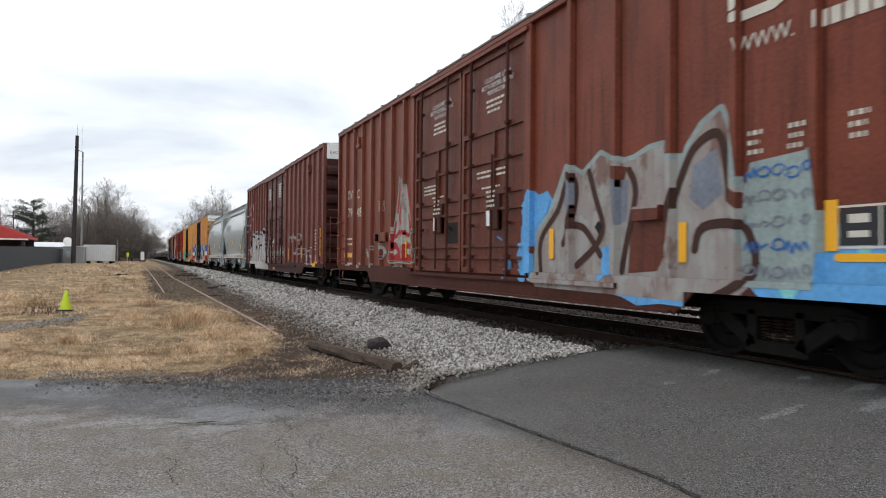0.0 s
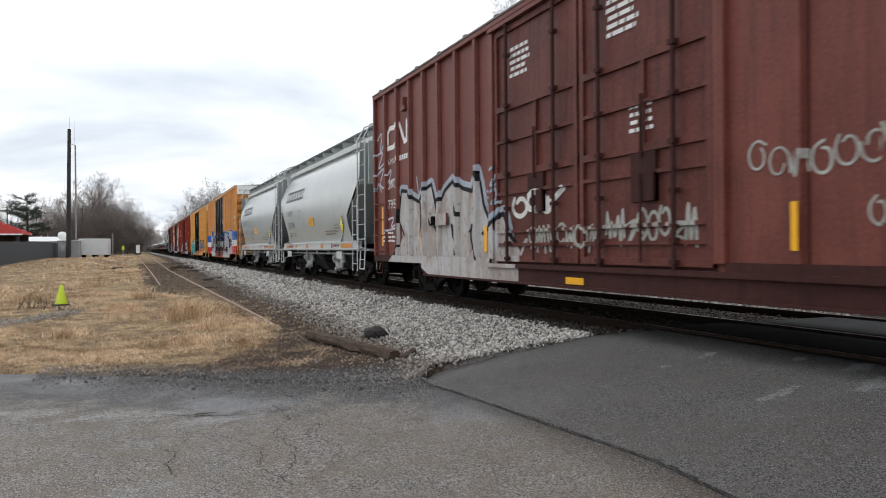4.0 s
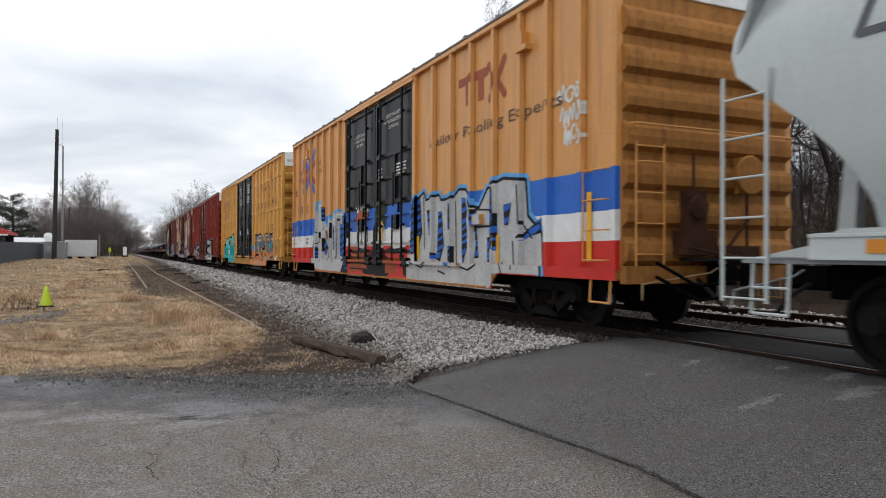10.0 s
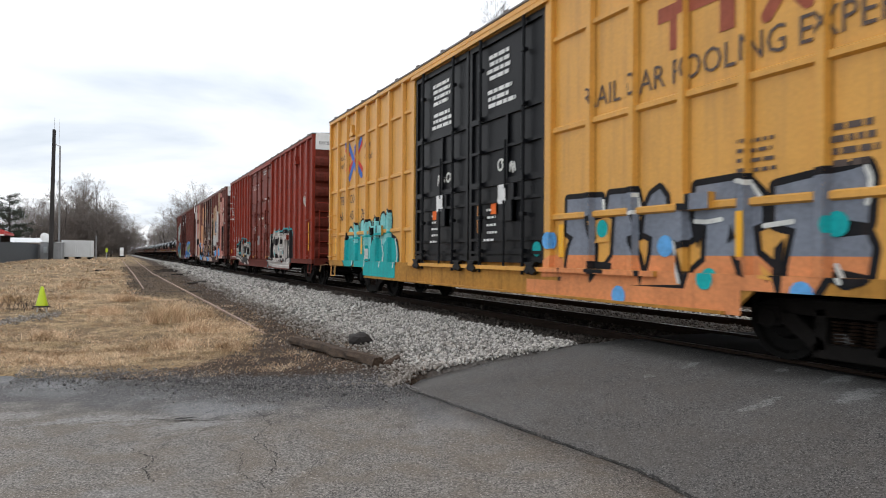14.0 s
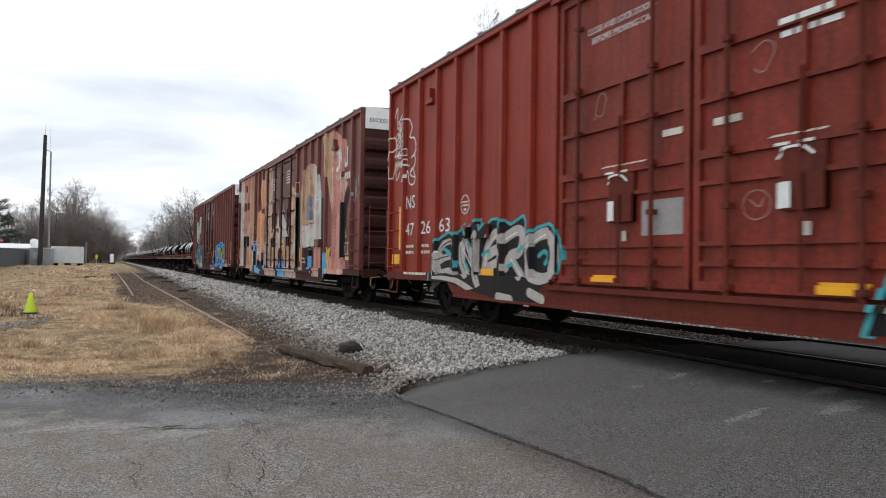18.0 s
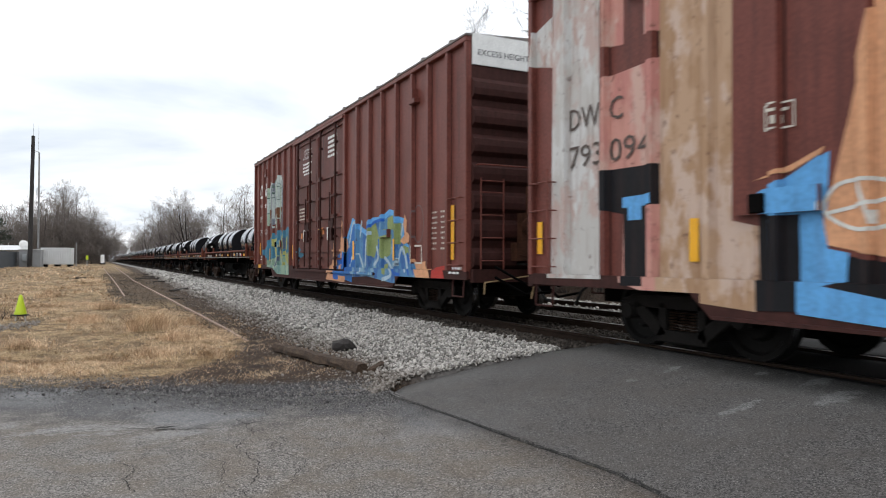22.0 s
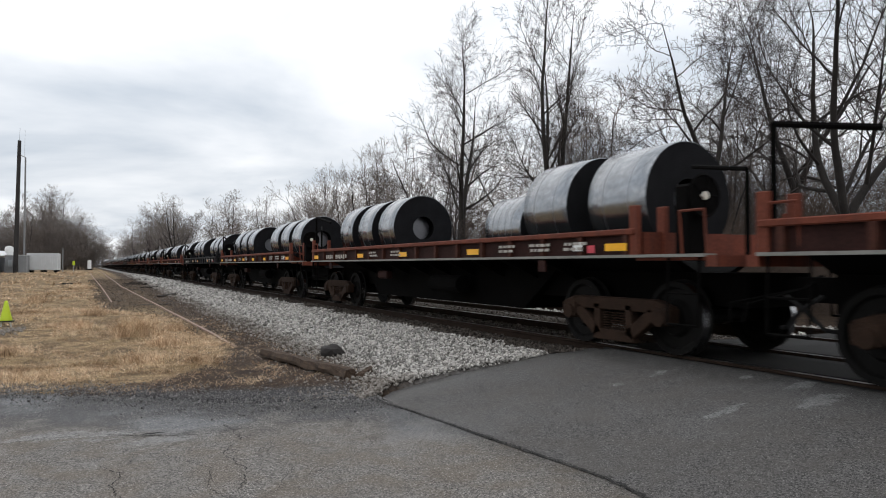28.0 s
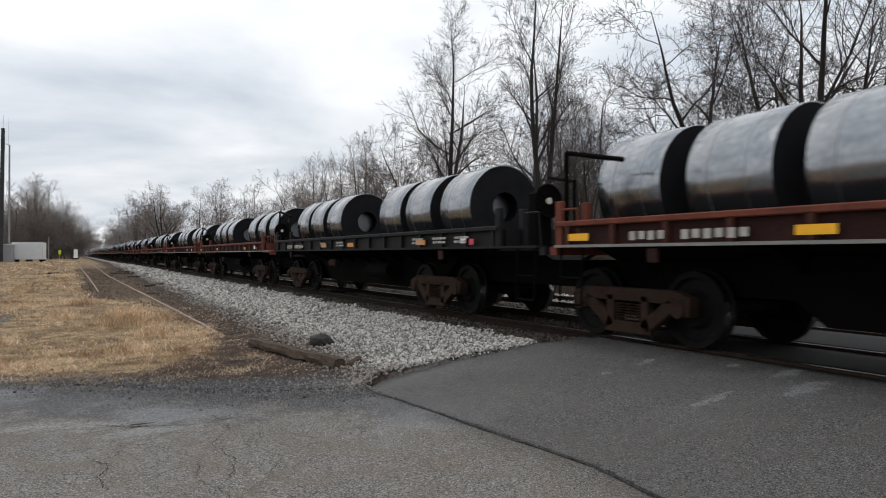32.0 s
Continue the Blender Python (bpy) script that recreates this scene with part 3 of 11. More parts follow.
def build_land():
    rg = np.random.default_rng(5)
    xs = axis((-900, -60, 12), (-60, -12, 22), (-12, 3, 56), (3, 5.6, 27), (5.6, 16, 44), (16, 60, 20), (60, 900, 12))
    ys = axis((-400, -60, 8), (-60, -2, 14), (-2, 7, 18), (7, 11.5, 52), (11.5, 32, 66), (32, 130, 70), (130, 400, 40), (400, 2500, 20))
    X, Y = np.meshgrid(xs, ys, indexing="ij")
    Z = ground_z(X, Y)
    g = new("ground", grid_mesh("ground", X, Y, Z, ground_material()))
    tagged(g, "dry grass, bare soil and gravel beside the railway", "ground", kind="structure")
    for p in g.data.polygons:
        p.use_smooth = True
    # paving
    old = asphalt_material("worn_asphalt", rgb(0.040, 0.036, 0.033), rgb(0.265, 0.245, 0.222), rgb(0.132, 0.106, 0.080), 0.42, 0.25, ((-0.35, 7.42, 0.55, 0.16), (0.25, 7.35, 0.45, 0.14), (0.0, 7.14, 0.25, 0.07), (-1.2, 7.9, 0.5, 0.2), (0.6, 6.9, 0.4, 0.16)))
    fresh = asphalt_material("newer_asphalt", rgb(0.024, 0.0225, 0.022), rgb(0.143, 0.135, 0.128), rgb(0.083, 0.075, 0.067), 0.10, 0.1, ((5.20, 5.90, 0.10, 0.07), (5.74, 5.86, 0.16, 0.08), (6.16, 5.03, 0.10, 0.06), (6.20, 4.42, 0.22, 0.09), (5.86, 3.98, 0.30, 0.12), (5.10, 4.40, 0.30, 0.06)))
    us, ws = np.linspace(0, 1, 90), np.concatenate([np.linspace(0, 0.6, 20), np.linspace(0.62, 1, 60)])
    xn = np.interp(us, [0, 0.35, 1], [-60, -8, 3.1])
    Xn = np.repeat(xn[:, None], len(ws), 1)
    Y = -25 + ws[None] * (road_edge(Xn) + 25)
    jag = 0.10 * np.sin(Xn * 5.1) * np.sin(Xn * 2.3 + 1) + 0.06 * np.sin(Xn * 13.0)
    Y = Y + jag * (ws[None] > 0.985)
    X = np.where(us[:, None] > 0.999, seam_x(Y) - 0.012, Xn)
    Z = 0.008 * np.sin(X * 0.9 + Y * 0.5) + 0.004 * np.sin(X * 3.1 - Y * 2.2) + np.where(ws[None] > 0.985, -0.012, 0.0)
    road = thing("pavement", "cracked worn grey asphalt pavement beside the crossing", "pavement", kind="structure")
    part("paving", grid_mesh("paving", X, Y, Z, old, 0.12), None, road)
    road2 = thing("road", "dark newer asphalt road ramp over the level crossing", "road", kind="structure")
    vs = np.linspace(0, 1, 40)
    Y0 = -25 + ws[None] * (road_edge(np.interp(vs, [0, 1], [3.1, 6.44]))[:, None] + 25)
    X = seam_x(Y0) + 0.012 + vs[:, None] * (6.44 - seam_x(Y0) - 0.012)
    Y = Y0 + 0.05 * np.sin(X * 7.0) * (ws[None] > 0.99)
    Z = road_z(X) + 0.006 * np.sin(X * 2.1 + Y) + np.where(ws[None] > 0.99, -0.035, 0.0)
    part("paving", grid_mesh("paving", X, Y, Z, fresh, 0.14), None, road2)
    # panels between the rails near-black: the train's shade is put into their colour
    under_train = material("train_shaded_crossing", rgb(0.016, 0.015, 0.014), 0.8, var=0.5, scale=2.0, fine=50, bump=0.4, spec=0.2)
    for x0, x1 in ((6.75, 7.94), (8.27, 9.90), (10.22, 11.38), (11.72, 40.0)):
        xs2 = np.linspace(x0, x1, 8 if x1 < 20 else 40)
        X, Y = np.meshgrid(xs2, np.linspace(-25, 1, 30), indexing="ij")
        Y = np.interp(Y, [-25, 1], [0, 1])
        Y = -25 + Y * (road_edge(X) + 25)
        part("crossing_panel", grid_mesh("crossing_panel", X, Y, road_z(X) + 0.004 * np.sin(Y * 2 + X), fresh if x0 > 11 else under_train, 0.12), None, road2, "asphalt between the rails")
    # rubber flangeway strips either side of each rail
    for xr in (TRACK_X - GAUGE / 2, TRACK_X + GAUGE / 2, TRACK2_X - GAUGE / 2, TRACK2_X + GAUGE / 2):
        for s in (-1, 1):
            a, b2 = sorted((xr + s * 0.055, xr + s * 0.135))
            part("flangeway_strip", boxes((a, b2, -25, float(road_edge(xr)) - 0.15, 0.30, 0.452 if s < 0 else 0.44)), RUBBER, road2, "dark strip beside the rail")
    # cracks
    crack = material("crack_tar", rgb(0.016, 0.015, 0.014), 0.95, var=0.3, scale=10, fine=80)

    def crack_strip(pts, w, owner, zf, name="crack"):
        pts = np.array(pts, float)
        t = np.linspace(0, 1, max(8, int(len(pts) * 9)))
        s = np.linspace(0, 1, len(pts))
        P = np.stack([np.interp(t, s, pts[:, 0]), np.interp(t, s, pts[:, 1])], 1)
        P += rg.normal(0, 0.012, P.shape)
        d = np.gradient(P, axis=0)
        nrm = np.stack([-d[:, 1], d[:, 0]], 1)
        nrm /= np.linalg.norm(nrm, axis=1)[:, None] + 1e-9
        ww = 0.5 * w * rg.uniform(0.3, 1.2, len(P))[:, None]
        A, B = P + nrm * ww, P - nrm * ww
        bm = bmesh.new()
        va = [bm.verts.new((*p, zf(p))) for p in A]
        vb = [bm.verts.new((*p, zf(p))) for p in B]
        for i in range(len(P) - 1):
            bm.faces.new((va[i], va[i + 1], vb[i + 1], vb[i]))
        part(name, bm, crack, owner)

    def old_z(p):
        return 0.008 * math.sin(p[0] * 0.9 + p[1] * 0.5) + 0.004 * math.sin(p[0] * 3.1 - p[1] * 2.2) + 0.006

    def seam_z(p):
        return max(old_z(p), float(road_z(p[0]))) + 0.008
    crack_strip([(float(seam_x(y)), y) for y in np.linspace(7.75, 2.2, 26)], 0.026, road, seam_z, "seam")
    for pts, w in (([(0.23, 5.2), (0.17, 5.55), (0.26, 5.8), (0.1, 6.2)], 0.012), ([(1.0, 5.1), (1.15, 5.6), (1.05, 6.1), (1.3, 6.6), (1.25, 7.2)], 0.011),
                   ([(1.25, 5.0), (1.5, 5.5), (1.3, 6.0), (1.55, 6.4)], 0.008), ([(0.2, 7.3), (0.6, 7.05), (1.0, 6.9), (1.5, 7.0)], 0.02),
                   ([(-0.6, 6.6), (-0.1, 6.4), (0.25, 6.45), (0.7, 6.3)], 0.009), ([(1.5, 5.2), (2.1, 5.6), (2.5, 6.1), (2.9, 6.2)], 0.008),
                   ([(0.6, 6.3), (0.9, 5.7), (0.8, 5.2), (0.95, 4.7)], 0.008), ([(-1.5, 7.6), (-0.7, 7.3), (0.0, 7.35)], 0.012), ([(2.0, 6.9), (2.4, 6.4), (2.3, 5.8)], 0.007)):
        crack_strip(pts, w * 0.75, road, old_z)
    # crazing: many short hairline cracks over the old paving
    for _ in range(46):
        x, y, a = rg.uniform(-2.2, 3.0), rg.uniform(4.0, 8.3), rg.uniform(-0.7, 0.7) + (1.57 if rg.uniform() < 0.35 else 0)
        pts = [(x, y)]
        for k in range(int(rg.integers(2, 6))):
            a += rg.normal(0, 0.5)
            x, y = x + 0.16 * math.cos(a), y + 0.16 * math.sin(a)
            pts.append((x, y))
        if max(p[0] for p in pts) < 3.0 and max(p[1] for p in pts) < 8.2:
            crack_strip(pts, rg.uniform(0.003, 0.006), road, old_z)
    hole = bmesh.new()
    a = np.linspace(0, 2 * np.pi, 13)[:-1]
    hole.faces.new([hole.verts.new((0.58 + 0.13 * math.cos(t) * k, 7.1 + 0.03 * math.sin(t) * k, 0.012)) for t, k in zip(a, rg.uniform(0.6, 1.2, 12))])
    part("pothole", hole, crack, road, "dark ragged pothole")
    return road, road2


build_land()


# ---- tracks ----
def rail_profile(x, z):
    """Flat-bottomed rail, its head's top at z."""
    h = 0.17
    return [(x - 0.07, z - h), (x + 0.07, z - h), (x + 0.07, z - h + 0.012), (x + 0.012, z - h + 0.03), (x + 0.010, z - 0.045), (x + 0.036, z - 0.035), (x + 0.036, z - 0.006),
            (x + 0.028, z), (x - 0.028, z), (x - 0.036, z - 0.006), (x - 0.036, z - 0.035), (x - 0.010, z - 0.045), (x - 0.012, z - h + 0.03), (x - 0.07, z - h + 0.012)]


def build_track(xc, label, first_tie, last_tie):
    tr = thing("railway_track", label, "railway track", kind="structure")
    for s in (-1, 1):
        bm = bmesh.new()
        prism(bm, rail_profile(xc + s * GAUGE / 2, RAIL_Z), -280, 900)
        me = finish(bm, "rail", (RAILSIDE, RAILTOP))
        for p in me.polygons:
            if p.normal.z > 0.9 and p.center.z > RAIL_Z - 0.01:
                p.material_index = 1
        part("rail", me, None, tr, "rusty steel rail with a polished head")
    rg = random.Random(int(xc * 10))
    bm = boxes((-1.30, 1.30, -0.115, 0.115, -0.17, 0.0))
    me = finish(bm, "tie", TIE, bevel=0.012)
    y = first_tie
    while y < last_tie:
        part("tie", me, None, tr, at=pose(xc + rg.uniform(-0.06, 0.06), y, RAIL_Z - 0.172, 0, 0, rg.uniform(-1.5, 1.5)))
        y += 0.54
    plates = bmesh.new()
    y = first_tie
    while y < min(last_tie, 60):
        for s in (-1, 1):
            box(plates, xc + s * GAUGE / 2 - 0.16, xc + s * GAUGE / 2 + 0.16, y - 0.09, y + 0.09, RAIL_Z - 0.172, RAIL_Z - 0.16)
        y += 0.54
    tagged(part("tie_plates", plates, RAILSIDE, tr), kind="stuff")
    return tr


build_track(TRACK_X, "main railway track with rusty rails on dark timber ties", 8.35, 168)
build_track(TRACK2_X, "second railway track beyond the train on pale ballast", 7.9, 120)


def build_siding():
    sd = thing("siding_track", "disused rusty siding half buried in dirt and grass", "railway track", kind="structure")
    for pts, lab in (([(0.92, 25.6), (0.35, 74.0), (0.1, 110.0)], "rusty rail end sinking into the grass"), ([(2.66, 13.2), (2.56, 14.6), (2.36, 23.4), (1.78, 45.0), (1.55, 74.0), (1.5, 110.0)], "long rusty rail")):
        bm = bmesh.new()
        for (xa, ya), (xb, yb) in zip(pts, pts[1:]):
            k = 6
            for i in range(k):
                t0, t1 = i / k, (i + 1) / k
                x0, y0, x1, y1 = xa + (xb - xa) * t0, ya + (yb - ya) * t0, xa + (xb - xa) * t1, ya + (yb - ya) * t1
                z0, z1 = (float(ground_z(xx, yy)) + min(0.05, -0.02 + 0.03 * (yy - pts[0][1])) for xx, yy in ((x0, y0), (x1, y1)))
                pr = [(-0.030, -0.10), (0.030, -0.10), (0.030, -0.008), (0.022, 0), (-0.022, 0), (-0.030, -0.008)]
                a = [bm.verts.new((x0 + u, y0, z0 + w)) for u, w in pr]
                b2 = [bm.verts.new((x1 + u, y1, z1 + w)) for u, w in pr]
                for j in range(6):
                    bm.faces.new((a[j], a[(j + 1) % 6], b2[(j + 1) % 6], b2[j]))
        part("rail", bm, material("pale_rust_rail", rgb(0.27, 0.185, 0.14), 0.8, var=0.3, scale=3, fine=40), sd, lab)
    rg = random.Random(3)
    tie = finish(boxes((-1.25, 1.25, -0.11, 0.11, -0.12, 0.02)), "tie", TIE, bevel=0.012)
    for i in range(30):
        y = 28 + i * 0.75 + rg.uniform(-0.3, 0.3)
        if rg.random() < 0.45:
            continue
        x = 1.60 - (y - 27) * 0.012
        part("tie", tie, None, sd, at=pose(x + rg.uniform(-0.1, 0.1), y, float(ground_z(x, y)) - rg.uniform(0.005, 0.03), rg.uniform(-2, 2), rg.uniform(-1.2, 1.2), rg.uniform(-6, 6)))


build_siding()


# ---- ballast, gravel and grass ----
def build_ballast():
    rg = np.random.default_rng(11)
    stone = island_stone("ballast_stone", rgb(0.050, 0.045, 0.040), rgb(0.66, 0.625, 0.575), rgb(0.085, 0.060, 0.042))
    P, S = [], []
    for x0, x1, y0, y1, n, size in ((3.05, 6.35, 7.7, 14, 20000, 0.043), (3.1, 6.35, 14, 24, 13000, 0.058), (3.2, 6.35, 24, 45, 9000, 0.092), (3.2, 6.35, 45, 90, 4500, 0.15),
                                     (10.2, 11.4, 7.6, 24, 1500, 0.07), (11.65, 14, 7.4, 26, 2500, 0.07)):
        px, py = rg.uniform(x0, x1, n), rg.uniform(y0, y1, n)
        # ragged toe: fewer stones where the ballast runs out into soil
        shoulder = np.where(px < 9, 5.86 + 0.14 * np.sin(py * 2.1) + 0.10 * np.sin(py * 5.3) - 0.25 * rg.uniform(0, 1, n) ** 3, 99)
        keep = (px < shoulder) & (px > 3.1 + 1.5 * rg.uniform(0, 1, n) ** 1.6 * (1 + 0.4 * np.sin(py * 0.8)) * np.clip((py - 8) / 3, 0.12, 1)) & (py > road_edge(px) + 0.03)
        px, py = px[keep], py[keep]
        sz = size * rg.uniform(0.55, 1.25, len(px))
        P.append(np.stack([px, py, ground_z(px, py) + rg.uniform(-0.25, 0.55, len(px)) * sz], 1))
        S.append(sz)
    # stones heaped against the edge of the road
    n = 2200
    px = rg.uniform(2.95, 5.75, n)
    py = road_edge(px) + 0.02 + np.abs(rg.normal(0, 0.22, n))
    sz = 0.046 * rg.uniform(0.5, 1.2, n)
    P.append(np.stack([px, py, np.maximum(ground_z(px, py), road_z(px) - 0.02) + rg.uniform(-0.2, 0.5, n) * sz], 1))
    S.append(sz)
    # strays at the toe and in the dirt
    n = 1900
    px, py = rg.normal(2.95, 0.5, n), 8.0 + rg.uniform(0, 1, n) ** 1.6 * 40
    keep = (py > road_edge(px) + 0.02) & (px < 3.9)
    px, py = px[keep], py[keep]
    sz = rg.uniform(0.014, 0.038, len(px))
    P.append(np.stack([px, py, ground_z(px, py) + 0.2 * sz], 1))
    S.append(sz)
    # clods and stones in the dirt of the siding
    n = 3600
    py = 14 + 46 * rg.uniform(0, 1, n) ** 1.2
    px = rg.uniform(0.3, 3.3, n) - (py - 27) * 0.012
    keep = px > np.interp(py, [14, 24, 27, 60], [2.3, 1.5, 0.4, 0.0])
    px, py = px[keep], py[keep]
    sz = rg.uniform(0.02, 0.06, len(px)) * (0.7 + py / 60)
    clods = new("clods", rocks("clods", np.stack([px, py, ground_z(px, py) + 0.15 * sz], 1), sz, island_stone("dirt_clods", rgb(0.016, 0.010, 0.007), rgb(0.20, 0.155, 0.115)), rg))
    tagged(clods, "brown clods and stones in the dirt of the siding", "soil", kind="stuff")
    ob = new("ballast", rocks("ballast", np.concatenate(P), np.concatenate(S), stone, rg))
    tagged(ob, "pale grey crushed limestone ballast along the track", "ballast", kind="stuff")
    # dark stones between and beside the main rails: dirt, plus the train's shade painted in
    under_train = island_stone("shaded_dirty_ballast_stone", rgb(0.008, 0.0065, 0.005), rgb(0.12, 0.10, 0.085))
    n = 13000
    pick = rg.uniform(0, 1, n)
    px, py = np.where(pick < 0.33, rg.uniform(6.7, 8.0, n), np.where(pick < 0.66, rg.uniform(8.15, 9.95, n), 5.72 + 0.8 * rg.uniform(0, 1, n))), 8.0 + 34 * rg.uniform(0, 1, n) ** 1.5
    keep = py > road_edge(px) + 0.05
    px, py = px[keep], py[keep]
    n = len(px)
    sz = rg.uniform(0.025, 0.065, n)
    ob = new("ballast", rocks("ballast", np.stack([px, py, ground_z(px, py) + rg.uniform(-0.2, 0.4, n) * sz], 1), sz, under_train, rg))
    tagged(ob, "dirty dark ballast along the rails, the train's shade in its colour", "ballast", kind="stuff")
    grit = island_stone("grit_stone", rgb(0.018, 0.017, 0.018), rgb(0.30, 0.285, 0.275))
    n = 15000
    px = 3.2 - 4.4 * rg.uniform(0, 1, n) ** 1.35
    py = road_edge(px) + rg.normal(0.22, 0.42, n) - 0.5 * rg.uniform(0, 1, n) ** 4
    sz = rg.uniform(0.006, 0.017, n) * np.where(rg.uniform(0, 1, n) > 0.95, 2.0, 1)
    ob = new("gravel", rocks("gravel", np.stack([px, py, np.maximum(ground_z(px, py), np.where(py < road_edge(px), 0.0, -1)) + 0.2 * sz], 1), sz, grit, rg))
    tagged(ob, "dark loose gravel along the edge of the pavement", "gravel", kind="stuff")
    n = 1700
    px = rg.uniform(-4.6, -1.3, n)
    py = np.interp(px, [-4.6, -2.4, -1.3], [16.2, 17.4, 19.2]) + rg.normal(0, 0.45, n)
    sz = rg.uniform(0.02, 0.06, n)
    ob = new("gravel", rocks("gravel", np.stack([px, py, ground_z(px, py) + 0.2 * sz], 1), sz, stone, rg))
    tagged(ob, "small patch of pale gravel round a marker cone", "gravel", kind="stuff")


def straw_here(px, py):
    """How thick the dry grass stands, 0 to 1."""
    front = 10.02 - 0.28 * np.minimum(px, 0) + np.interp(px, [0.6, 1.3, 2.0, 2.6, 3.0], [0, 0.25, 1.2, 2.6, 5.0]) + 0.25 * np.sin(px * 3.1) + 0.12 * np.sin(px * 7.7)
    edge = np.clip((py - front) / 1.1, 0, 1) ** 0.8
    right = np.clip((np.interp(py, [10, 15, 21, 25, 30, 200], [2.7, 2.75, 2.2, 1.3, 0.6, 0.2]) - px + 0.2 * np.sin(py * 0.9)) / 0.5, 0, 1)
    sid = 1.0
    patch = 0.5 + 0.5 * np.sin(px * 0.9 + 1.3 * np.sin(py * 0.35)) * np.sin(py * 0.5 + 0.9 * np.sin(px * 0.7))
    gravel = 1 - np.exp(-((py - np.interp(px, [-4.6, -2.4, -1.3], [17.4, 18.4, 19.6])) / 1.3) ** 2) * np.clip((-0.9 - px) / 0.6, 0, 1)
    gravel = gravel * (1 - 0.85 * np.exp(-((px + np.interp(py, [20, 35, 80], [7.2, 6.1, 6.3])) / 0.9) ** 2) * np.clip((py - 20) / 4, 0, 1))
    fine = 0.5 + 0.5 * np.sin(px * 2.3 + 1.1 * np.sin(py * 1.7)) * np.sin(py * 2.1 + 0.8 * np.sin(px * 1.9))
    return edge * right * sid * gravel * np.clip(0.25 + 1.1 * patch, 0, 1) * (0.35 + 0.65 * fine)


def build_grass():
    rg = np.random.default_rng(21)
    V, n_all = [], 0

    def blades(px, py, hh, ww, lean):
        n = len(px)
        a = rg.uniform(0, 2 * np.pi, n)
        dx, dy = np.cos(a), np.sin(a)
        lx, ly = rg.normal(0, lean, n) * hh, rg.normal(0, lean, n) * hh
        z = ground_z(px, py) - 0.01
        c = np.stack([px, py, z], 1)
        side = np.stack([dx * ww, dy * ww, np.zeros(n)], 1)
        midp = c + np.stack([lx * 0.35, ly * 0.35, hh * 0.6], 1)
        tip = c + np.stack([lx, ly, hh], 1)
        return np.stack([c - side, c + side, midp + side * 0.7, midp - side * 0.7, midp - side * 0.7, midp + side * 0.7, tip + side * 0.12, tip - side * 0.12], 1)

    # matted tufts: blades splay out from many small crowns
    for x0, x1, y0, y1, n, k, h, w, r in ((-9, 2.8, 9.2, 17, 19000, 8, 0.072, 0.0038, 0.040), (-9, 2.8, 17, 27, 8500, 8, 0.092, 0.0062, 0.06), (-14, 2.6, 27, 48, 3900, 7, 0.11, 0.016, 0.11), (-20, 2.6, 48, 100, 2400, 6, 0.15, 0.036, 0.22)):
        cx, cy = rg.uniform(x0, x1, n), rg.uniform(y0, y1, n)
        d = straw_here(cx, cy)
        keep = rg.uniform(0, 1, n) < d
        cx, cy, d = cx[keep], cy[keep], d[keep]
        tall = h * rg.uniform(0.5, 1.3, len(cx)) * (0.45 + 0.75 * d)
        px = np.repeat(cx, k) + rg.normal(0, r, len(cx) * k)
        py = np.repeat(cy, k) + rg.normal(0, r * 1.3, len(cx) * k)
        V.append(blades(px, py, np.repeat(tall, k) * rg.uniform(0.35, 1.2, len(px)), w * rg.uniform(0.5, 1.3, len(px)), 0.95))
    # thin dead stalks, leaf litter and moss over the bare soil by the sunken rail and the pavement
    n = 13000
    cx = np.concatenate([rg.uniform(1.2, 4.0, n // 2), rg.uniform(-4.5, 3.6, n // 2)])
    cy = np.concatenate([rg.uniform(9.6, 21.0, n // 2), rg.uniform(9.2, 11.8, n // 2) - 0.0])
    clump = 0.5 + 0.5 * np.sin(cx * 4.1 + 1.7 * np.sin(cy * 2.9)) * np.sin(cy * 3.3 + 1.3 * np.sin(cx * 3.7))
    keep = (rg.uniform(0, 1, n) < clump ** 2) & (cy > 9.35 - 0.28 * np.minimum(cx, 0)) & (cx < np.interp(cy, [9, 10.5, 17, 21], [3.5, 3.5, 3.1, 3.3]))
    cx, cy = cx[keep], cy[keep]
    V.append(blades(np.repeat(cx, 3) + rg.normal(0, 0.03, len(cx) * 3), np.repeat(cy, 3) + rg.normal(0, 0.05, len(cx) * 3), rg.uniform(0.015, 0.055, len(cx) * 3), rg.uniform(0.0018, 0.0042, len(cx) * 3), 1.2))
    # taller tussocks
    for cx, cy, r, n, h in ((0.99, 16.5, 0.40, 1500, 0.42), (1.35, 14.4, 0.3, 500, 0.22), (-0.2, 19.5, 0.35, 450, 0.26), (1.9, 17.6, 0.3, 400, 0.22), (-1.2, 14.6, 0.35, 400, 0.2), (0.9, 12.6, 0.45, 500, 0.16),
                            (-3.0, 24.4, 0.4, 350, 0.30), (-1.7, 30.0, 0.5, 400, 0.32), (0.2, 23.5, 0.5, 500, 0.26), (1.7, 12.2, 0.35, 350, 0.14)):
        px, py = rg.normal(cx, r * 0.5, n), rg.normal(cy, r * 0.6, n)
        V.append(blades(px, py, h * rg.uniform(0.4, 1.15, n), 0.005 * rg.uniform(0.6, 1.3, n), 0.6))
    V = np.concatenate(V)
    m, nt, nd, ln, b = nodes_of("straw_blades")
    geo = nd("ShaderNodeNewGeometry")
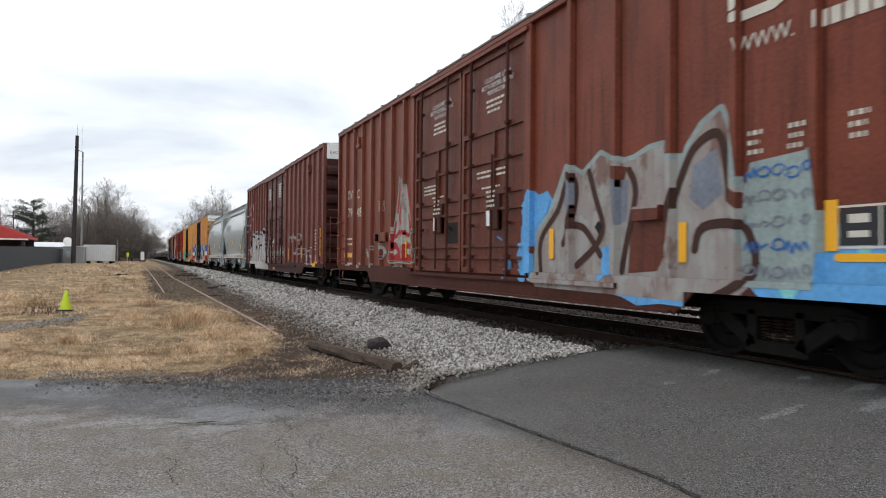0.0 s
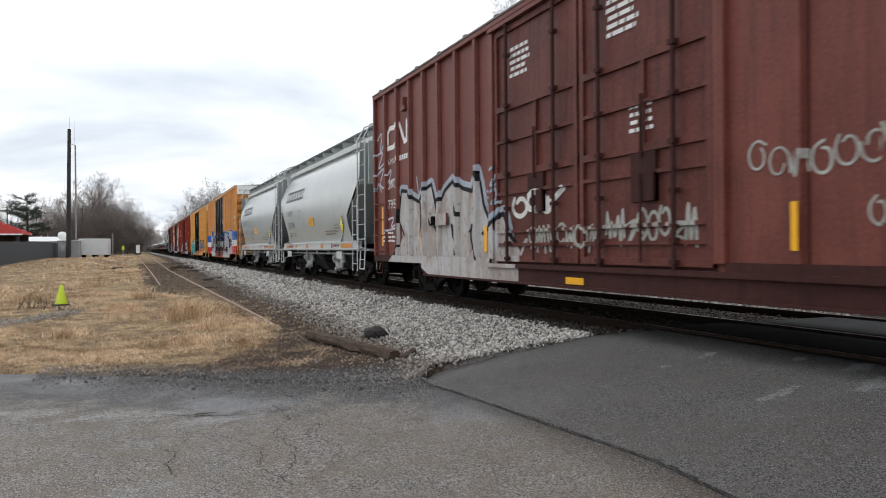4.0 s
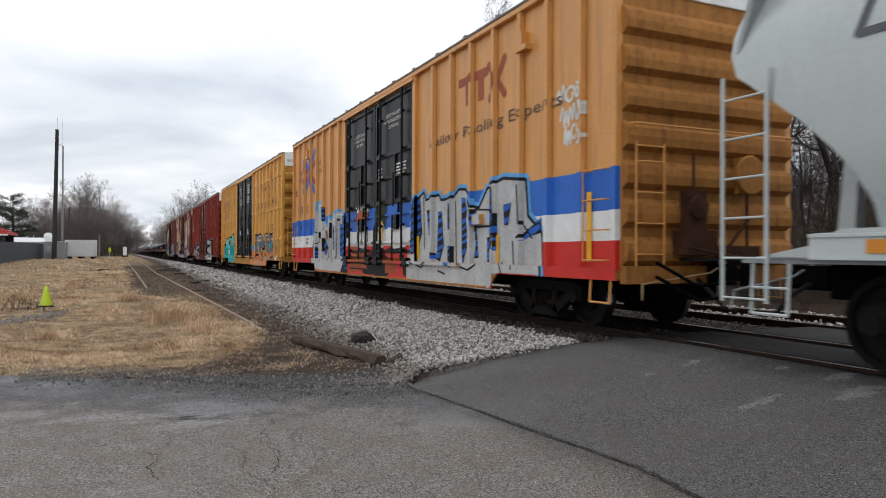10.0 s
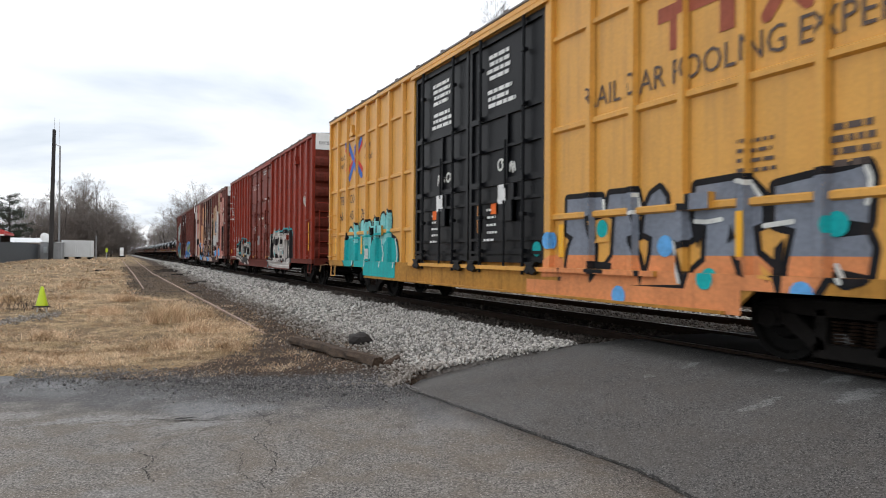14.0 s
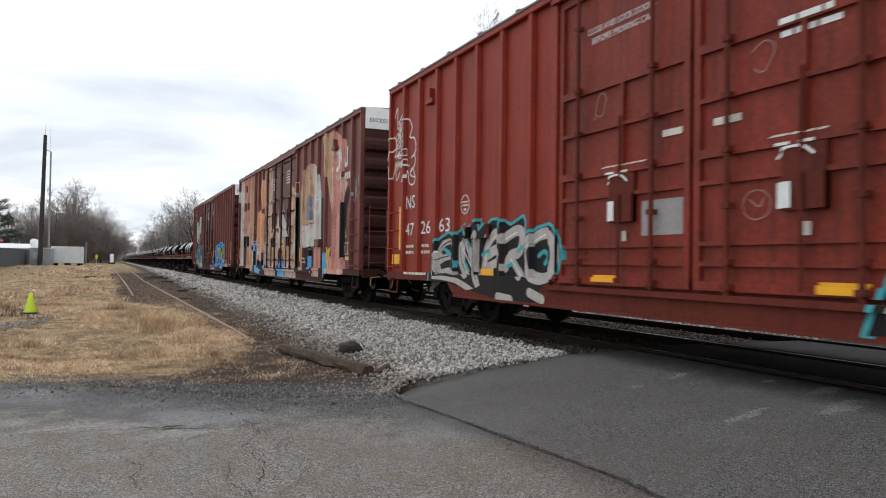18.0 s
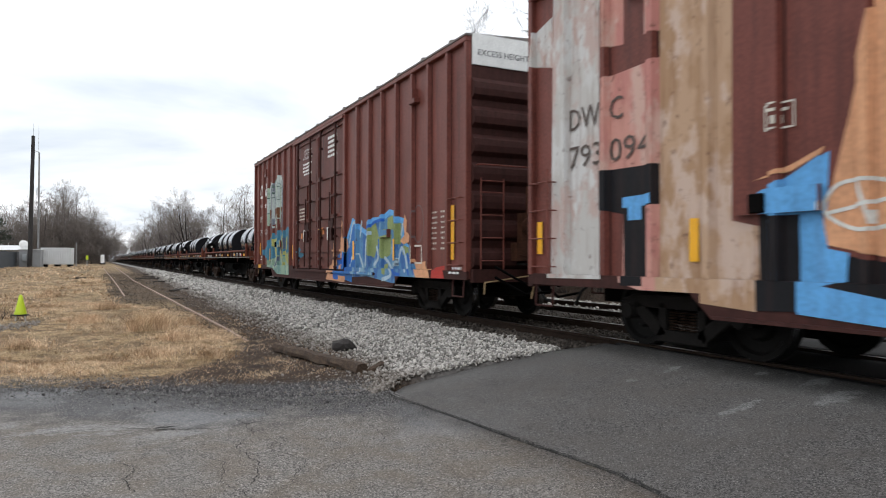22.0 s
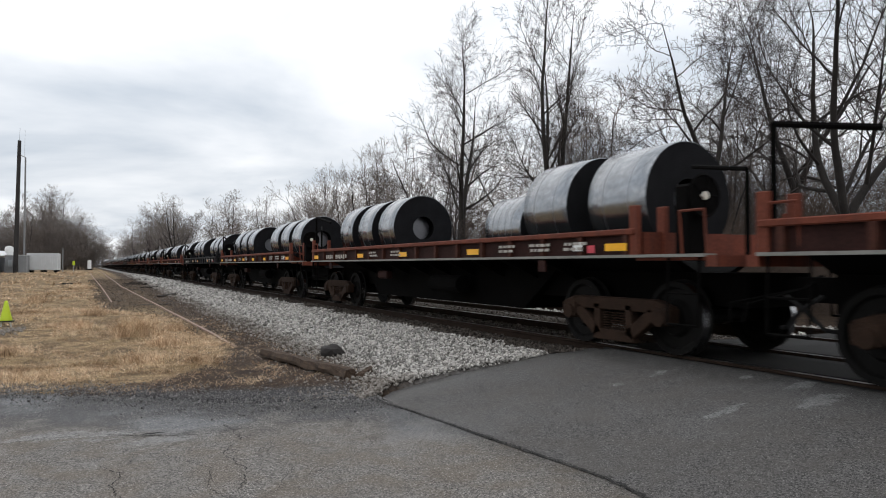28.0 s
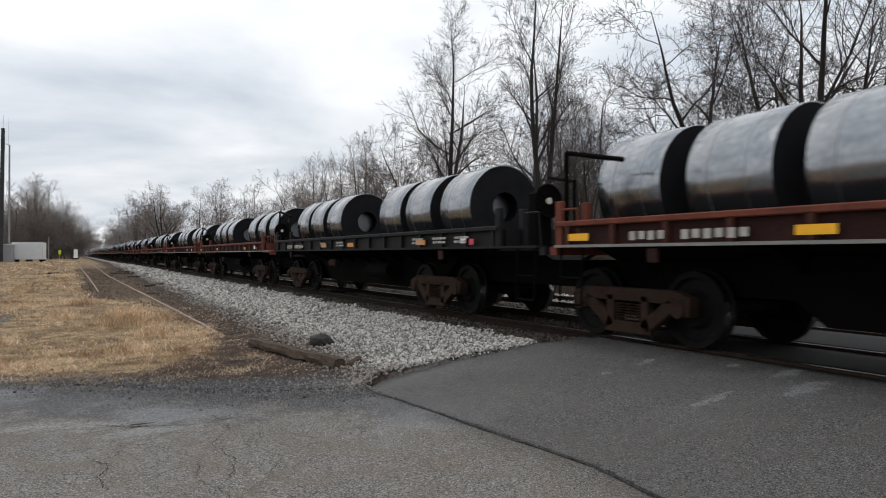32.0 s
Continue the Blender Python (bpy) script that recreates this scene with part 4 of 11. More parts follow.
    f = n_math(nd, ln, "ADD", n_math(nd, ln, "MULTIPLY", geo.outputs["Random Per Island"], 0.55), n_math(nd, ln, "MULTIPLY", n_noise(nd, ln, geo.outputs["Position"], 0.9, 4), 0.6))
    f = n_range(nd, ln, f, 0.25, 0.85)
    blade = n_mix(nd, ln, f, rgb(0.38, 0.230, 0.128), rgb(0.90, 0.700, 0.480))
    drab = n_range(nd, ln, n_noise(nd, ln, geo.outputs["Position"], 0.75, 6, 0.65), 0.47, 0.58, 0.0, 0.9)
    blade = n_mix(nd, ln, drab, blade, n_mix(nd, ln, f, rgb(0.090, 0.058, 0.036), rgb(0.46, 0.295, 0.170)))
    moss = n_range(nd, ln, n_noise(nd, ln, geo.outputs["Position"], 0.5, 4, 0.6), 0.56, 0.70, 0.0, 0.6)
    ln(n_mix(nd, ln, moss, blade, n_mix(nd, ln, f, rgb(0.050, 0.045, 0.018), rgb(0.22, 0.185, 0.075))), b.inputs["Base Color"])
    b.inputs["Roughness"].default_value, b.inputs["Specular IOR Level"].default_value = 0.9, 0.15
    ob = new("grass", quick_mesh("grass", V, 4, m))
    tagged(ob, "dry straw-coloured winter grass on the verge", "grass", kind="stuff")


build_ballast()
build_grass()

# ---- the train: running gear ----
WHEEL_R = 0.457


def wheelset_mesh():
    bm = bmesh.new()
    for s in (-1, 1):
        prof = [(-0.085, 0.12), (-0.085, 0.20), (-0.02, 0.24), (-0.02, 0.36), (-0.07, 0.39), (-0.07, 0.457), (0.045, 0.462), (0.06, 0.486), (0.075, 0.486), (0.075, 0.40), (0.03, 0.36), (0.03, 0.22), (0.085, 0.19), (0.085, 0.12)]
        lathe(bm, [(s * -a * -1 * -1, r) for a, r in prof], (s * 0.765, 0, 0), "x", 22)
    rod(bm, (-1.02, 0, 0), (1.02, 0, 0), 0.085, 12)
    # bolted end caps, so that the turning shows
    for s in (-1, 1):
        for k in range(3):
            a = 2 * math.pi * k / 3
            rod(bm, (s * 1.02, 0.05 * math.cos(a), 0.05 * math.sin(a)), (s * 1.045, 0.05 * math.cos(a), 0.05 * math.sin(a)), 0.014, 6)
    me = finish(bm, "wheelset", (WHEELM, TREADM), smooth=False)
    for p in me.polygons:
        r = math.hypot(p.center.y, p.center.z)
        if 0.452 < r < 0.47 and abs(p.normal.x) < 0.5:
            p.material_index = 1
    return me


def side_frame_mesh(mat):
    """Cast side frame with arched top, two windows and a spring opening, set at x = 0."""
    bm = bmesh.new()
    t = 0.065

    def bar(p, q, h):
        d = Vector((0, q[0] - p[0], q[1] - p[1])).normalized()
        n = Vector((0, -d.z, d.y)) * h / 2
        c = [Vector((0, *p)) + n, Vector((0, *q)) + n, Vector((0, *q)) - n, Vector((0, *p)) - n]
        prism(bm, [(v.y, v.z) for v in c], -t, t, "x")
    bar((-0.80, 0.60), (0.80, 0.60), 0.17)
    for s in (-1, 1):
        bar((s * 0.78, 0.60), (s * 1.03, 0.52), 0.17)
        prism(bm, [(s * 0.76, 0.38), (s * 1.04, 0.38), (s * 1.06, 0.58), (s * 0.76, 0.60)], -0.09, 0.09, "x")
        bar((s * 0.76, 0.52), (s * 0.30, 0.20), 0.17)
        bar((s * 0.31, 0.18), (s * 0.31, 0.60), 0.13)
        rod(bm, (-0.12, s * 0.89, 0.457), (0.12, s * 0.89, 0.457), 0.105, 12)
    bar((-0.40, 0.18), (0.40, 0.18), 0.15)
    return finish(bm, "side_frame", mat, bevel=0.012)


def spring_mesh():
    bm = bmesh.new()
    for cy in (-0.16, 0.0, 0.16):
        for k in range(7):
            z = 0.26 + k * 0.034
            lathe(bm, [(z, 0.052), (z + 0.010, 0.066), (z + 0.020, 0.052)], (0, cy, 0), "z", 7)
    return finish(bm, "springs", RUSTT)


ME_WHEELSET, ME_SPRING = wheelset_mesh(), spring_mesh()
ME_FRAME, ME_FRAME_RUST = side_frame_mesh(TRUCKM), side_frame_mesh(RUSTT)
ROLLING = []  # wheelsets that turn, with their place on the truck


def truck(car, u, rusty=False, turning=True):
    """A two-axle truck under a car, centred u metres from its near end."""
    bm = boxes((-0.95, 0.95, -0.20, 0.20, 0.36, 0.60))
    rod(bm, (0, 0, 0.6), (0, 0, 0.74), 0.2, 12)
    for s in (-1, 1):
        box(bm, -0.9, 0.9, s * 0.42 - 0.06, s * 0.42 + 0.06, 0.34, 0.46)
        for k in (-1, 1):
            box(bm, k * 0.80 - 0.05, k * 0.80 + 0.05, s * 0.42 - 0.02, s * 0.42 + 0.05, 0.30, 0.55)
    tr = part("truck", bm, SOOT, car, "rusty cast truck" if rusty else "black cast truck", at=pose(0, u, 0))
    for s in (-1, 1):
        part("side_frame", ME_FRAME_RUST if rusty else ME_FRAME, None, tr, at=pose(s * 1.0, 0, 0))
        tagged(part("spring_nest", ME_SPRING, None, tr, at=pose(s * 1.0, 0, 0)), kind="stuff")
        w = part("wheelset", ME_WHEELSET, None, tr, at=pose(0, s * 0.89, WHEEL_R))
        if turning:
            ROLLING.append((w, s * 0.89))
    return tr


def coupler(car, u, out, mat=SOOT):
    """Knuckle coupler, draft box, cut lever and air hose at one end; out is -1 or 1 along the car."""
    bm = boxes((-0.16, 0.16, min(u, u + out * 0.35), max(u, u + out * 0.35), 0.70, 0.98))
    box(bm, -0.09, 0.09, min(u, u + out * 0.62), max(u, u + out * 0.62), 0.76, 0.92)
    rod(bm, (0.06, u + out * 0.60, 0.70), (0.06, u + out * 0.60, 0.98), 0.10, 10)
    part("coupler", bm, SOOT, car, "black knuckle coupler")
    bm = bmesh.new()
    path_rod(bm, [(0.0, u + out * 0.3, 1.0), (-0.3, u + out * 0.32, 0.86), (-1.35, u + out * 0.22, 0.72), (-1.38, u + out * 0.25, 0.52)], 0.013)
    part("cut_lever", bm, mat, car, "bent uncoupling rod")
    bm = bmesh.new()
    path_rod(bm, [(-0.32, u + out * 0.1, 0.78), (-0.34, u + out * 0.35, 0.62), (-0.30, u + out * 0.55, 0.42), (-0.22, u + out * 0.68, 0.40)], 0.025, 7)
    part("air_hose", bm, RUBBER, car, "rubber brake hose")


# ---- painted marks ----
def clip_poly(poly, u0, u1, z0, z1):
    for ax, lim, keep_low in ((0, u0, False), (0, u1, True), (1, z0, False), (1, z1, True)):
        out = []
        n = len(poly)
        for i in range(n):
            a, b = poly[i], poly[(i + 1) % n]
            ia = a[ax] <= lim if keep_low else a[ax] >= lim
            ib = b[ax] <= lim if keep_low else b[ax] >= lim
            if ia:
                out.append(a)
            if ia != ib:
                t = (lim - a[ax]) / (b[ax] - a[ax])
                out.append((a[0] + (b[0] - a[0]) * t, a[1] + (b[1] - a[1]) * t))
        poly = out
        if len(poly) < 3:
            return []
    return poly


def decal(car, polys, mat, name="marking", label="", layer=0):
    """Paint on a car's side: shapes in (metres from the near end, height), laid on each panel and post that they cross."""
    bm = bmesh.new()
    k = 0
    for poly in polys:
        us, zs = [p[0] for p in poly], [p[1] for p in poly]
        a, b, c, d = min(us), max(us), min(zs), max(zs)
        k += 1
        for u0, u1, z0, z1, x in car["regions"]:
            if b <= u0 or a >= u1 or d <= z0 or c >= z1:
                continue
            cp = clip_poly(list(poly), u0, u1, z0, z1)
            if len(cp) < 3:
                continue
            xx = x - 0.003 - layer * 0.0024 - (k % 6) * 0.00035
            vs = [bm.verts.new((xx, u, z)) for u, z in cp]
            try:
                f = bm.faces.new(vs)
            except ValueError:
                continue
            f.normal_update()
            if f.normal.x > 0:
                f.normal_flip()
            wall = car.get("wall")
            if wall is not None and name in ("graffiti", "painted_band") and x < wall - 0.02 and u1 - u0 < 0.2:
                # paint wraps round the flanks of posts
                run = 0.035 if u1 - u0 < 0.095 else 0.0
                for edge, way in ((u0, -1), (u1, 1)):
                    on = [p[1] for p in cp if abs(p[0] - edge) < 1e-6]
                    if len(on) > 1 and max(on) - min(on) > 0.005:
                        e0, e1 = edge + way * 0.0022, edge + way * (run + 0.0022)
                        bm.faces.new([bm.verts.new(v) for v in ((xx, e0, min(on)), (wall - 0.004, e1, min(on)), (wall - 0.004, e1, max(on)), (xx, e0, max(on)))])
    if not bm.faces:
        bm.free()
        return None
    if name == "placard" and car.get("curved"):
        bmesh.ops.remove_doubles(bm, verts=bm.verts, dist=0.012)
    me = bpy.data.meshes.new(name)
    bm.to_mesh(me)
    bm.free()
    me.materials.append(mat)
    ob = part(name, me, None, car["ob"], label)
    return tagged(ob, kind="stuff") if name in ("graffiti", "stencil", "lettering", "emblem") else ob


def rect(u0, u1, z0, z1):
    return [(u0, z0), (u1, z0), (u1, z1), (u0, z1)]


def blob(u, z, ru, rz, n=14, wob=0.0, seed=0):
    r = random.Random(seed)
    return [(u + ru * math.cos(2 * math.pi * i / n) * (1 + r.uniform(-wob, wob)), z + rz * math.sin(2 * math.pi * i / n) * (1 + r.uniform(-wob, wob))) for i in range(n)]


def stroke(pts, w):
    """A brush stroke as short quads with round joints."""
    out = []
    for (a, b), (c, d) in zip(pts, pts[1:]):
        l = math.hypot(c - a, d - b) or 1e-6
        nx, nz = -(d - b) / l * w / 2, (c - a) / l * w / 2
        out.append([(a + nx, b + nz), (c + nx, d + nz), (c - nx, d - nz), (a - nx, b - nz)])
    for a, b in pts:
        out.append([(a + w / 2 * math.cos(t), b + w / 2 * math.sin(t)) for t in (i * math.pi / 5 for i in range(10))])
    return out


TEXT_CACHE = {}


def letters(s):
    """Triangles of a line of lettering, scaled to one metre of height; and its width."""
    if s in TEXT_CACHE:
        return TEXT_CACHE[s]
    cu = bpy.data.curves.new("lettering", "FONT")
    cu.body, cu.resolution_u = s, 2
    ob = bpy.data.objects.new("lettering", cu)
    me = bpy.data.meshes.new_from_object(ob)
    me.calc_loop_triangles()
    tris = [[(me.vertices[i].co.x, me.vertices[i].co.y) for i in t.vertices] for t in me.loop_triangles]
    bpy.data.objects.remove(ob)
    bpy.data.curves.remove(cu)
    bpy.data.meshes.remove(me)
    xs, ys = [p[0] for t in tris for p in t], [p[1] for t in tris for p in t]
    x0, y0, h = min(xs), min(ys), max(ys) - min(ys)
    TEXT_CACHE[s] = ([[((x - x0) / h, (y - y0) / h) for x, y in t] for t in tris], (max(xs) - x0) / h)
    return TEXT_CACHE[s]


def words(car, s, u_left, z, h, mat, width=None, layer=3, label=""):
    """Lettering whose left end stands at u_left, read towards the near end."""
    tris, w = letters(s)
    k = h if width is None else width / w
    decal(car, [[(u_left - x * k, z + y * h) for x, y in t] for t in tris], mat, "lettering", label, layer)


def bars(car, u_left, z_top, width, rows, mat, h=0.05, gap=0.035, seed=1, layer=3):
    """Small stencilled lines too fine to read, as bars."""
    r = random.Random(seed)
    polys = []
    for i in range(rows):
        z1 = z_top - i * (h + gap)
        u, stop = u_left - r.uniform(0, 0.12) * width, u_left - width * r.uniform(0.75, 1.0)
        while u > stop:
            l = r.uniform(0.10, 0.30) * min(width, 0.9)
            polys.append(rect(max(u - l, stop), u, z1 - h, z1))
            u -= l + 0.03
    decal(car, polys, mat, "stencil", "", layer)


def smooth(pts, k=4):
    """A rounded line through the given places."""
    p = [pts[0]] + list(pts) + [pts[-1]]
    out = []
    for a, b, c, d in zip(p, p[1:], p[2:], p[3:]):
        for i in range(k):
            t = i / k
            out.append(tuple(0.5 * (2 * b[j] + (c[j] - a[j]) * t + (2 * a[j] - 5 * b[j] + 4 * c[j] - d[j]) * t * t + (3 * b[j] - a[j] - 3 * c[j] + d[j]) * t ** 3) for j in (0, 1)))
    return out + [pts[-1]]


def tag_scrawl(car, u_left, u_right, z0, z1, mat, w=0.035, seed=1, n=9, layer=2):
    """A thin looping scrawl with no letters in it."""
    r = random.Random(seed)
    polys, u = [], u_left
    du = (u_right - u_left) / n
    h = z1 - z0
    for i in range(n):
        kind = r.random()
        if kind < 0.4:
            c, zc, ph = u + du * 0.5, z0 + h * r.uniform(0.35, 0.65), r.uniform(0, 6)
            pts = [(c + du * 0.55 * math.cos(ph + k * 0.8) * (1 - k * 0.06), zc + h * 0.42 * math.sin(ph + k * 0.8) * (1 - k * 0.05)) for k in range(9)]
        elif kind < 0.75:
            pts = [(u + du * (0.05 + 0.22 * k + r.uniform(-0.06, 0.06)), z0 + h * (r.uniform(0.65, 1.0) if k % 2 else r.uniform(0.0, 0.35))) for k in range(5)]
        else:
            pts = [(u + du * r.uniform(-0.1, 1.1), z0 + h * r.uniform(0, 1)) for k in range(4)]
        polys += stroke(smooth(pts), w * r.uniform(0.75, 1.1))
        u += du
    decal(car, polys, mat, "graffiti", "thin spray-paint scrawl", layer)


def spray(name, c, rough=0.6):
    return material("spray_" + name, c, rough, var=0.22, scale=2.0, fine=20, bump=0.03, spec=0.15, streak=0.22, streak_col=rgb(0.07, 0.035, 0.026))


SP_GREY, SP_SILVER = spray("grey", rgb(0.33, 0.31, 0.30)), spray("silver", rgb(0.46, 0.46, 0.45))
SP_BLACK, SP_WHITE = spray("black", rgb(0.010, 0.010, 0.012)), spray("white", rgb(0.66, 0.66, 0.62))
SP_BLUE, SP_SKY = spray("blue", rgb(0.035, 0.15, 0.42)), spray("sky_blue", rgb(0.12, 0.36, 0.68))
SP_TEAL, SP_AQUA = spray("teal", rgb(0.01, 0.36, 0.36)), spray("pale_aqua", rgb(0.22, 0.58, 0.58))
SP_MINT, SP_GREEN = spray("mint", rgb(0.38, 0.48, 0.38)), spray("dull_green", rgb(0.24, 0.30, 0.12))
SP_PINK = spray("pink", rgb(0.56, 0.26, 0.22))
SP_PEACH, SP_RED = spray("peach", rgb(0.64, 0.33, 0.18)), spray("red", rgb(0.44, 0.05, 0.04))
SP_OCHRE, SP_SLATE = spray("orange", rgb(0.66, 0.25, 0.10)), spray("slate", rgb(0.19, 0.21, 0.25))
SP_COBALT = spray("cobalt", rgb(0.02, 0.12, 0.48))
SP_YELLOW = spray("dull_yellow", rgb(0.55, 0.45, 0.10))


def peeling(name, colours, rust=0.5):
    """Old mural paint: soft-edged patches of several colours, rubbed and rust-streaked down to the steel."""
    m, nt, nd, ln, b = nodes_of(name)
    tc = nd("ShaderNodeTexCoord")
    pos = tc.outputs["Object"]
    col = colours[0]
    for k, c in enumerate(colours[1:]):
        mp = nd("ShaderNodeMapping")
        mp.inputs["Location"].default_value = (0, 3.7 * k, 1.9 * k)
        mp.inputs["Scale"].default_value = (1, 1.0, 0.55)
        ln(pos, mp.inputs["Vector"])
        col = n_mix(nd, ln, n_range(nd, ln, n_noise(nd, ln, mp.outputs[0], 1.5 + 0.5 * k, 7, 0.65), 0.49, 0.58), col, c)
    mp = nd("ShaderNodeMapping")
    mp.inputs["Scale"].default_value = (4, 4, 0.4)
    ln(pos, mp.inputs["Vector"])
    col = n_mix(nd, ln, n_range(nd, ln, n_noise(nd, ln, mp.outputs[0], 1.6, 6, 0.65), 0.52, 0.70, 0.0, rust), col, rgb(0.16, 0.06, 0.025))
    col = n_mix(nd, ln, n_range(nd, ln, n_noise(nd, ln, pos, 9, 6, 0.7), 0.58, 0.70, 0.0, 0.7), col, rgb(0.09, 0.035, 0.028))
    ln(col, b.inputs["Base Color"])
    b.inputs["Roughness"].default_value, b.inputs["Specular IOR Level"].default_value = 0.7, 0.15
    return m


PEEL_DOOR = peeling("peeling_door_mural", (rgb(0.46, 0.33, 0.20), rgb(0.56, 0.34, 0.29), rgb(0.52, 0.50, 0.47), rgb(0.42, 0.20, 0.08), rgb(0.60, 0.44, 0.40)), 0.7)
PEEL_PINK = peeling("peeling_pink_mural", (rgb(0.56, 0.28, 0.23), rgb(0.58, 0.38, 0.32), rgb(0.50, 0.22, 0.19)), 0.35)
PEEL_TAN = peeling("peeling_tan_mural", (rgb(0.48, 0.32, 0.21), rgb(0.56, 0.42, 0.34), rgb(0.40, 0.25, 0.15)), 0.45)


def spatter(car, u0, u1, z0, z1, mats, n, size, seed, layer, label):
    """Loose overlapping dabs of several colours."""
    r = random.Random(seed)
    for k, m in enumerate(mats):
        polys = []
        for i in range(n):
            u, z, s = r.uniform(u0, u1), r.uniform(z0, z1), size * r.uniform(0.4, 1.2)
            polys.append(blob(u, z, s * r.uniform(0.5, 1.0), s * r.uniform(0.7, 1.5), 11, 0.35, seed * 50 + i + k))
        decal(car, polys, m, "graffiti", label, layer + k)


# ---- boxcars ----
BOX_L, EAVE = 18.68, 5.06
NEAR_POSTS = (0.80, 1.64, 2.43, 3.30, 4.16, 5.00, 5.87)
WIDE_POSTS = (0.80, 1.62, 2.58, 3.57, 4.62, 5.68)
FAR_POSTS = (0.86, 1.70, 2.55, 3.39, 4.21, 5.08, 5.95)


def boxcar(name, label, body, q0, door=None, beams=(), end_band=WHITEP, gap_door=(6.92, 9.46, 12.0), posts=NEAR_POSTS):
    """A sixty-foot outside-post boxcar with double plug doors. Local frame: x across (camera side negative), y from the near end, z above the rails."""
    ob = thing(name, label, "boxcar", pose(TRACK_X, q0, RAIL_Z), group="freight train cars")
    door = door or DULL[body]
    L, W, P = BOX_L, 1.525, 1.605
    d0, dm, d1 = gap_door
    car = {"ob": ob, "regions": [], "q": q0, "wall": -W}
    foot, ledge, track = (0.98, 0.92, 0.86) if door == BLACK else (0.86, 0.82, 0.755)
    for s in (-1, 1):
        for a, b in ((0.03, d0), (d1, L - 0.03)):
            part("side_wall", boxes((min(s * W, s * (W - 0.05)), max(s * W, s * (W - 0.05)), a, b, 0.78, EAVE - 0.10)), body, ob)
            if s < 0:
                car["regions"].append((a, b, 0.78, EAVE - 0.10, -W))
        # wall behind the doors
        part("door_backing", boxes((min(s * (W - 0.02), s * (W - 0.07)), max(s * (W - 0.02), s * (W - 0.07)), d0, d1, 0.78, EAVE - 0.10)), GRIME_SHADE[body], ob)
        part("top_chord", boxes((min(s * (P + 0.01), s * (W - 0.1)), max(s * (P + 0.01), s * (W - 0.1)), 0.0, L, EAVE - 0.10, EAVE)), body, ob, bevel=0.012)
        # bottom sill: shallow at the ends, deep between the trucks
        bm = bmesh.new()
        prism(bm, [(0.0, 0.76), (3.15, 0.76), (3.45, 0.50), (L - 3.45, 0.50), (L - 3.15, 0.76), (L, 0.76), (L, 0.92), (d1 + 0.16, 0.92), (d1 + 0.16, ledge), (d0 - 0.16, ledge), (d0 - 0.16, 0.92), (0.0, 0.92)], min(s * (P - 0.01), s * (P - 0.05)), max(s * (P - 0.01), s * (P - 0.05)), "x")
        part("side_sill", bm, GRIME_SHADE[body], ob)
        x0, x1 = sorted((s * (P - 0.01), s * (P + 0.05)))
        part("sill_flange", boxes((x0, x1, 3.5, L - 3.5, 0.50, 0.535)), GRIME_SHADE[body], ob)
        if s < 0:
            car["regions"] += [(0.0, 3.3, 0.76, 0.92, -(P - 0.01)), (3.3, d0 - 0.16, 0.50, 0.92, -(P - 0.01)), (d0 - 0.16, d1 + 0.16, 0.50, ledge, -(P - 0.01)), (d1 + 0.16, L - 3.3, 0.50, 0.92, -(P - 0.01)), (L - 3.3, L, 0.76, 0.92, -(P - 0.01))]
        # posts
        hat = bmesh.new()
        prism(hat, [(-0.064, 0.0), (-0.045, 0.080), (0.045, 0.080), (0.064, 0.0)], 0.92, EAVE - 0.10, "z")
        hat_me = finish(hat, "side_post", body)
        # thin dark strips beside each post paint the shade of its flanks
        shade_strip_me = finish(boxes((-0.092, -0.065, 0.0, 0.0018, 0.92, EAVE - 0.10), (0.065, 0.092, 0.0, 0.0018, 0.92, EAVE - 0.10)), "post_flange", GRIME_SHADE[body])
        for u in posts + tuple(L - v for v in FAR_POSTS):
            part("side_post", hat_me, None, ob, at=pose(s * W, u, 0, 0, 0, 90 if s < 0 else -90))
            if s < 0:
                part("post_flange", shade_strip_me, None, ob, "dark strip beside a post, painting its flank shade", at=pose(s * W, u, 0, 0, 0, 90))
            if s < 0:
                car["regions"].append((u - 0.045, u + 0.045, 0.92, EAVE - 0.10, -P))
        for u0, u1 in ((0.0, 0.10), (d0 - 0.16, d0), (d1, d1 + 0.16), (L - 0.10, L)):
            part("corner_post" if u0 in (0.0, L - 0.10) else "door_post", boxes((min(s * (P + 0.004), s * (W - 0.04)), max(s * (P + 0.004), s * (W - 0.04)), u0, u1, 0.90, EAVE - 0.10)), body, ob, bevel=0.01)
            if s < 0:
                car["regions"].append((u0, u1, 0.90, EAVE - 0.10, -(P + 0.004)))
        for z in beams:
            for a, b in ((0.10, d0 - 0.16), (d1 + 0.16, L - 0.10)):
                bm = bmesh.new()
                prism(bm, [(s * W, z - 0.055), (s * (W + 0.045), z - 0.03), (s * (W + 0.045), z + 0.03), (s * W, z + 0.055)], a, b)
                part("side_beam", bm, body, ob)
        # two plug doors
        for a, b in ((d0 + 0.03, dm - 0.03), (dm + 0.03, d1 - 0.03)):
            bm = boxes((min(s * (W + 0.005), s * (W - 0.02)), max(s * (W + 0.005), s * (W - 0.02)), a, b, foot, EAVE - 0.22))
            dr = part("plug_door", bm, door, ob, "plug door with locking bars")
            if s < 0:
                car["regions"].append((a, b, foot, EAVE - 0.22, -(W + 0.005)))
            fr = bmesh.new()
            xo, xi = s * (W + 0.05), s * (W + 0.003)
            x0, x1 = min(xo, xi), max(xo, xi)
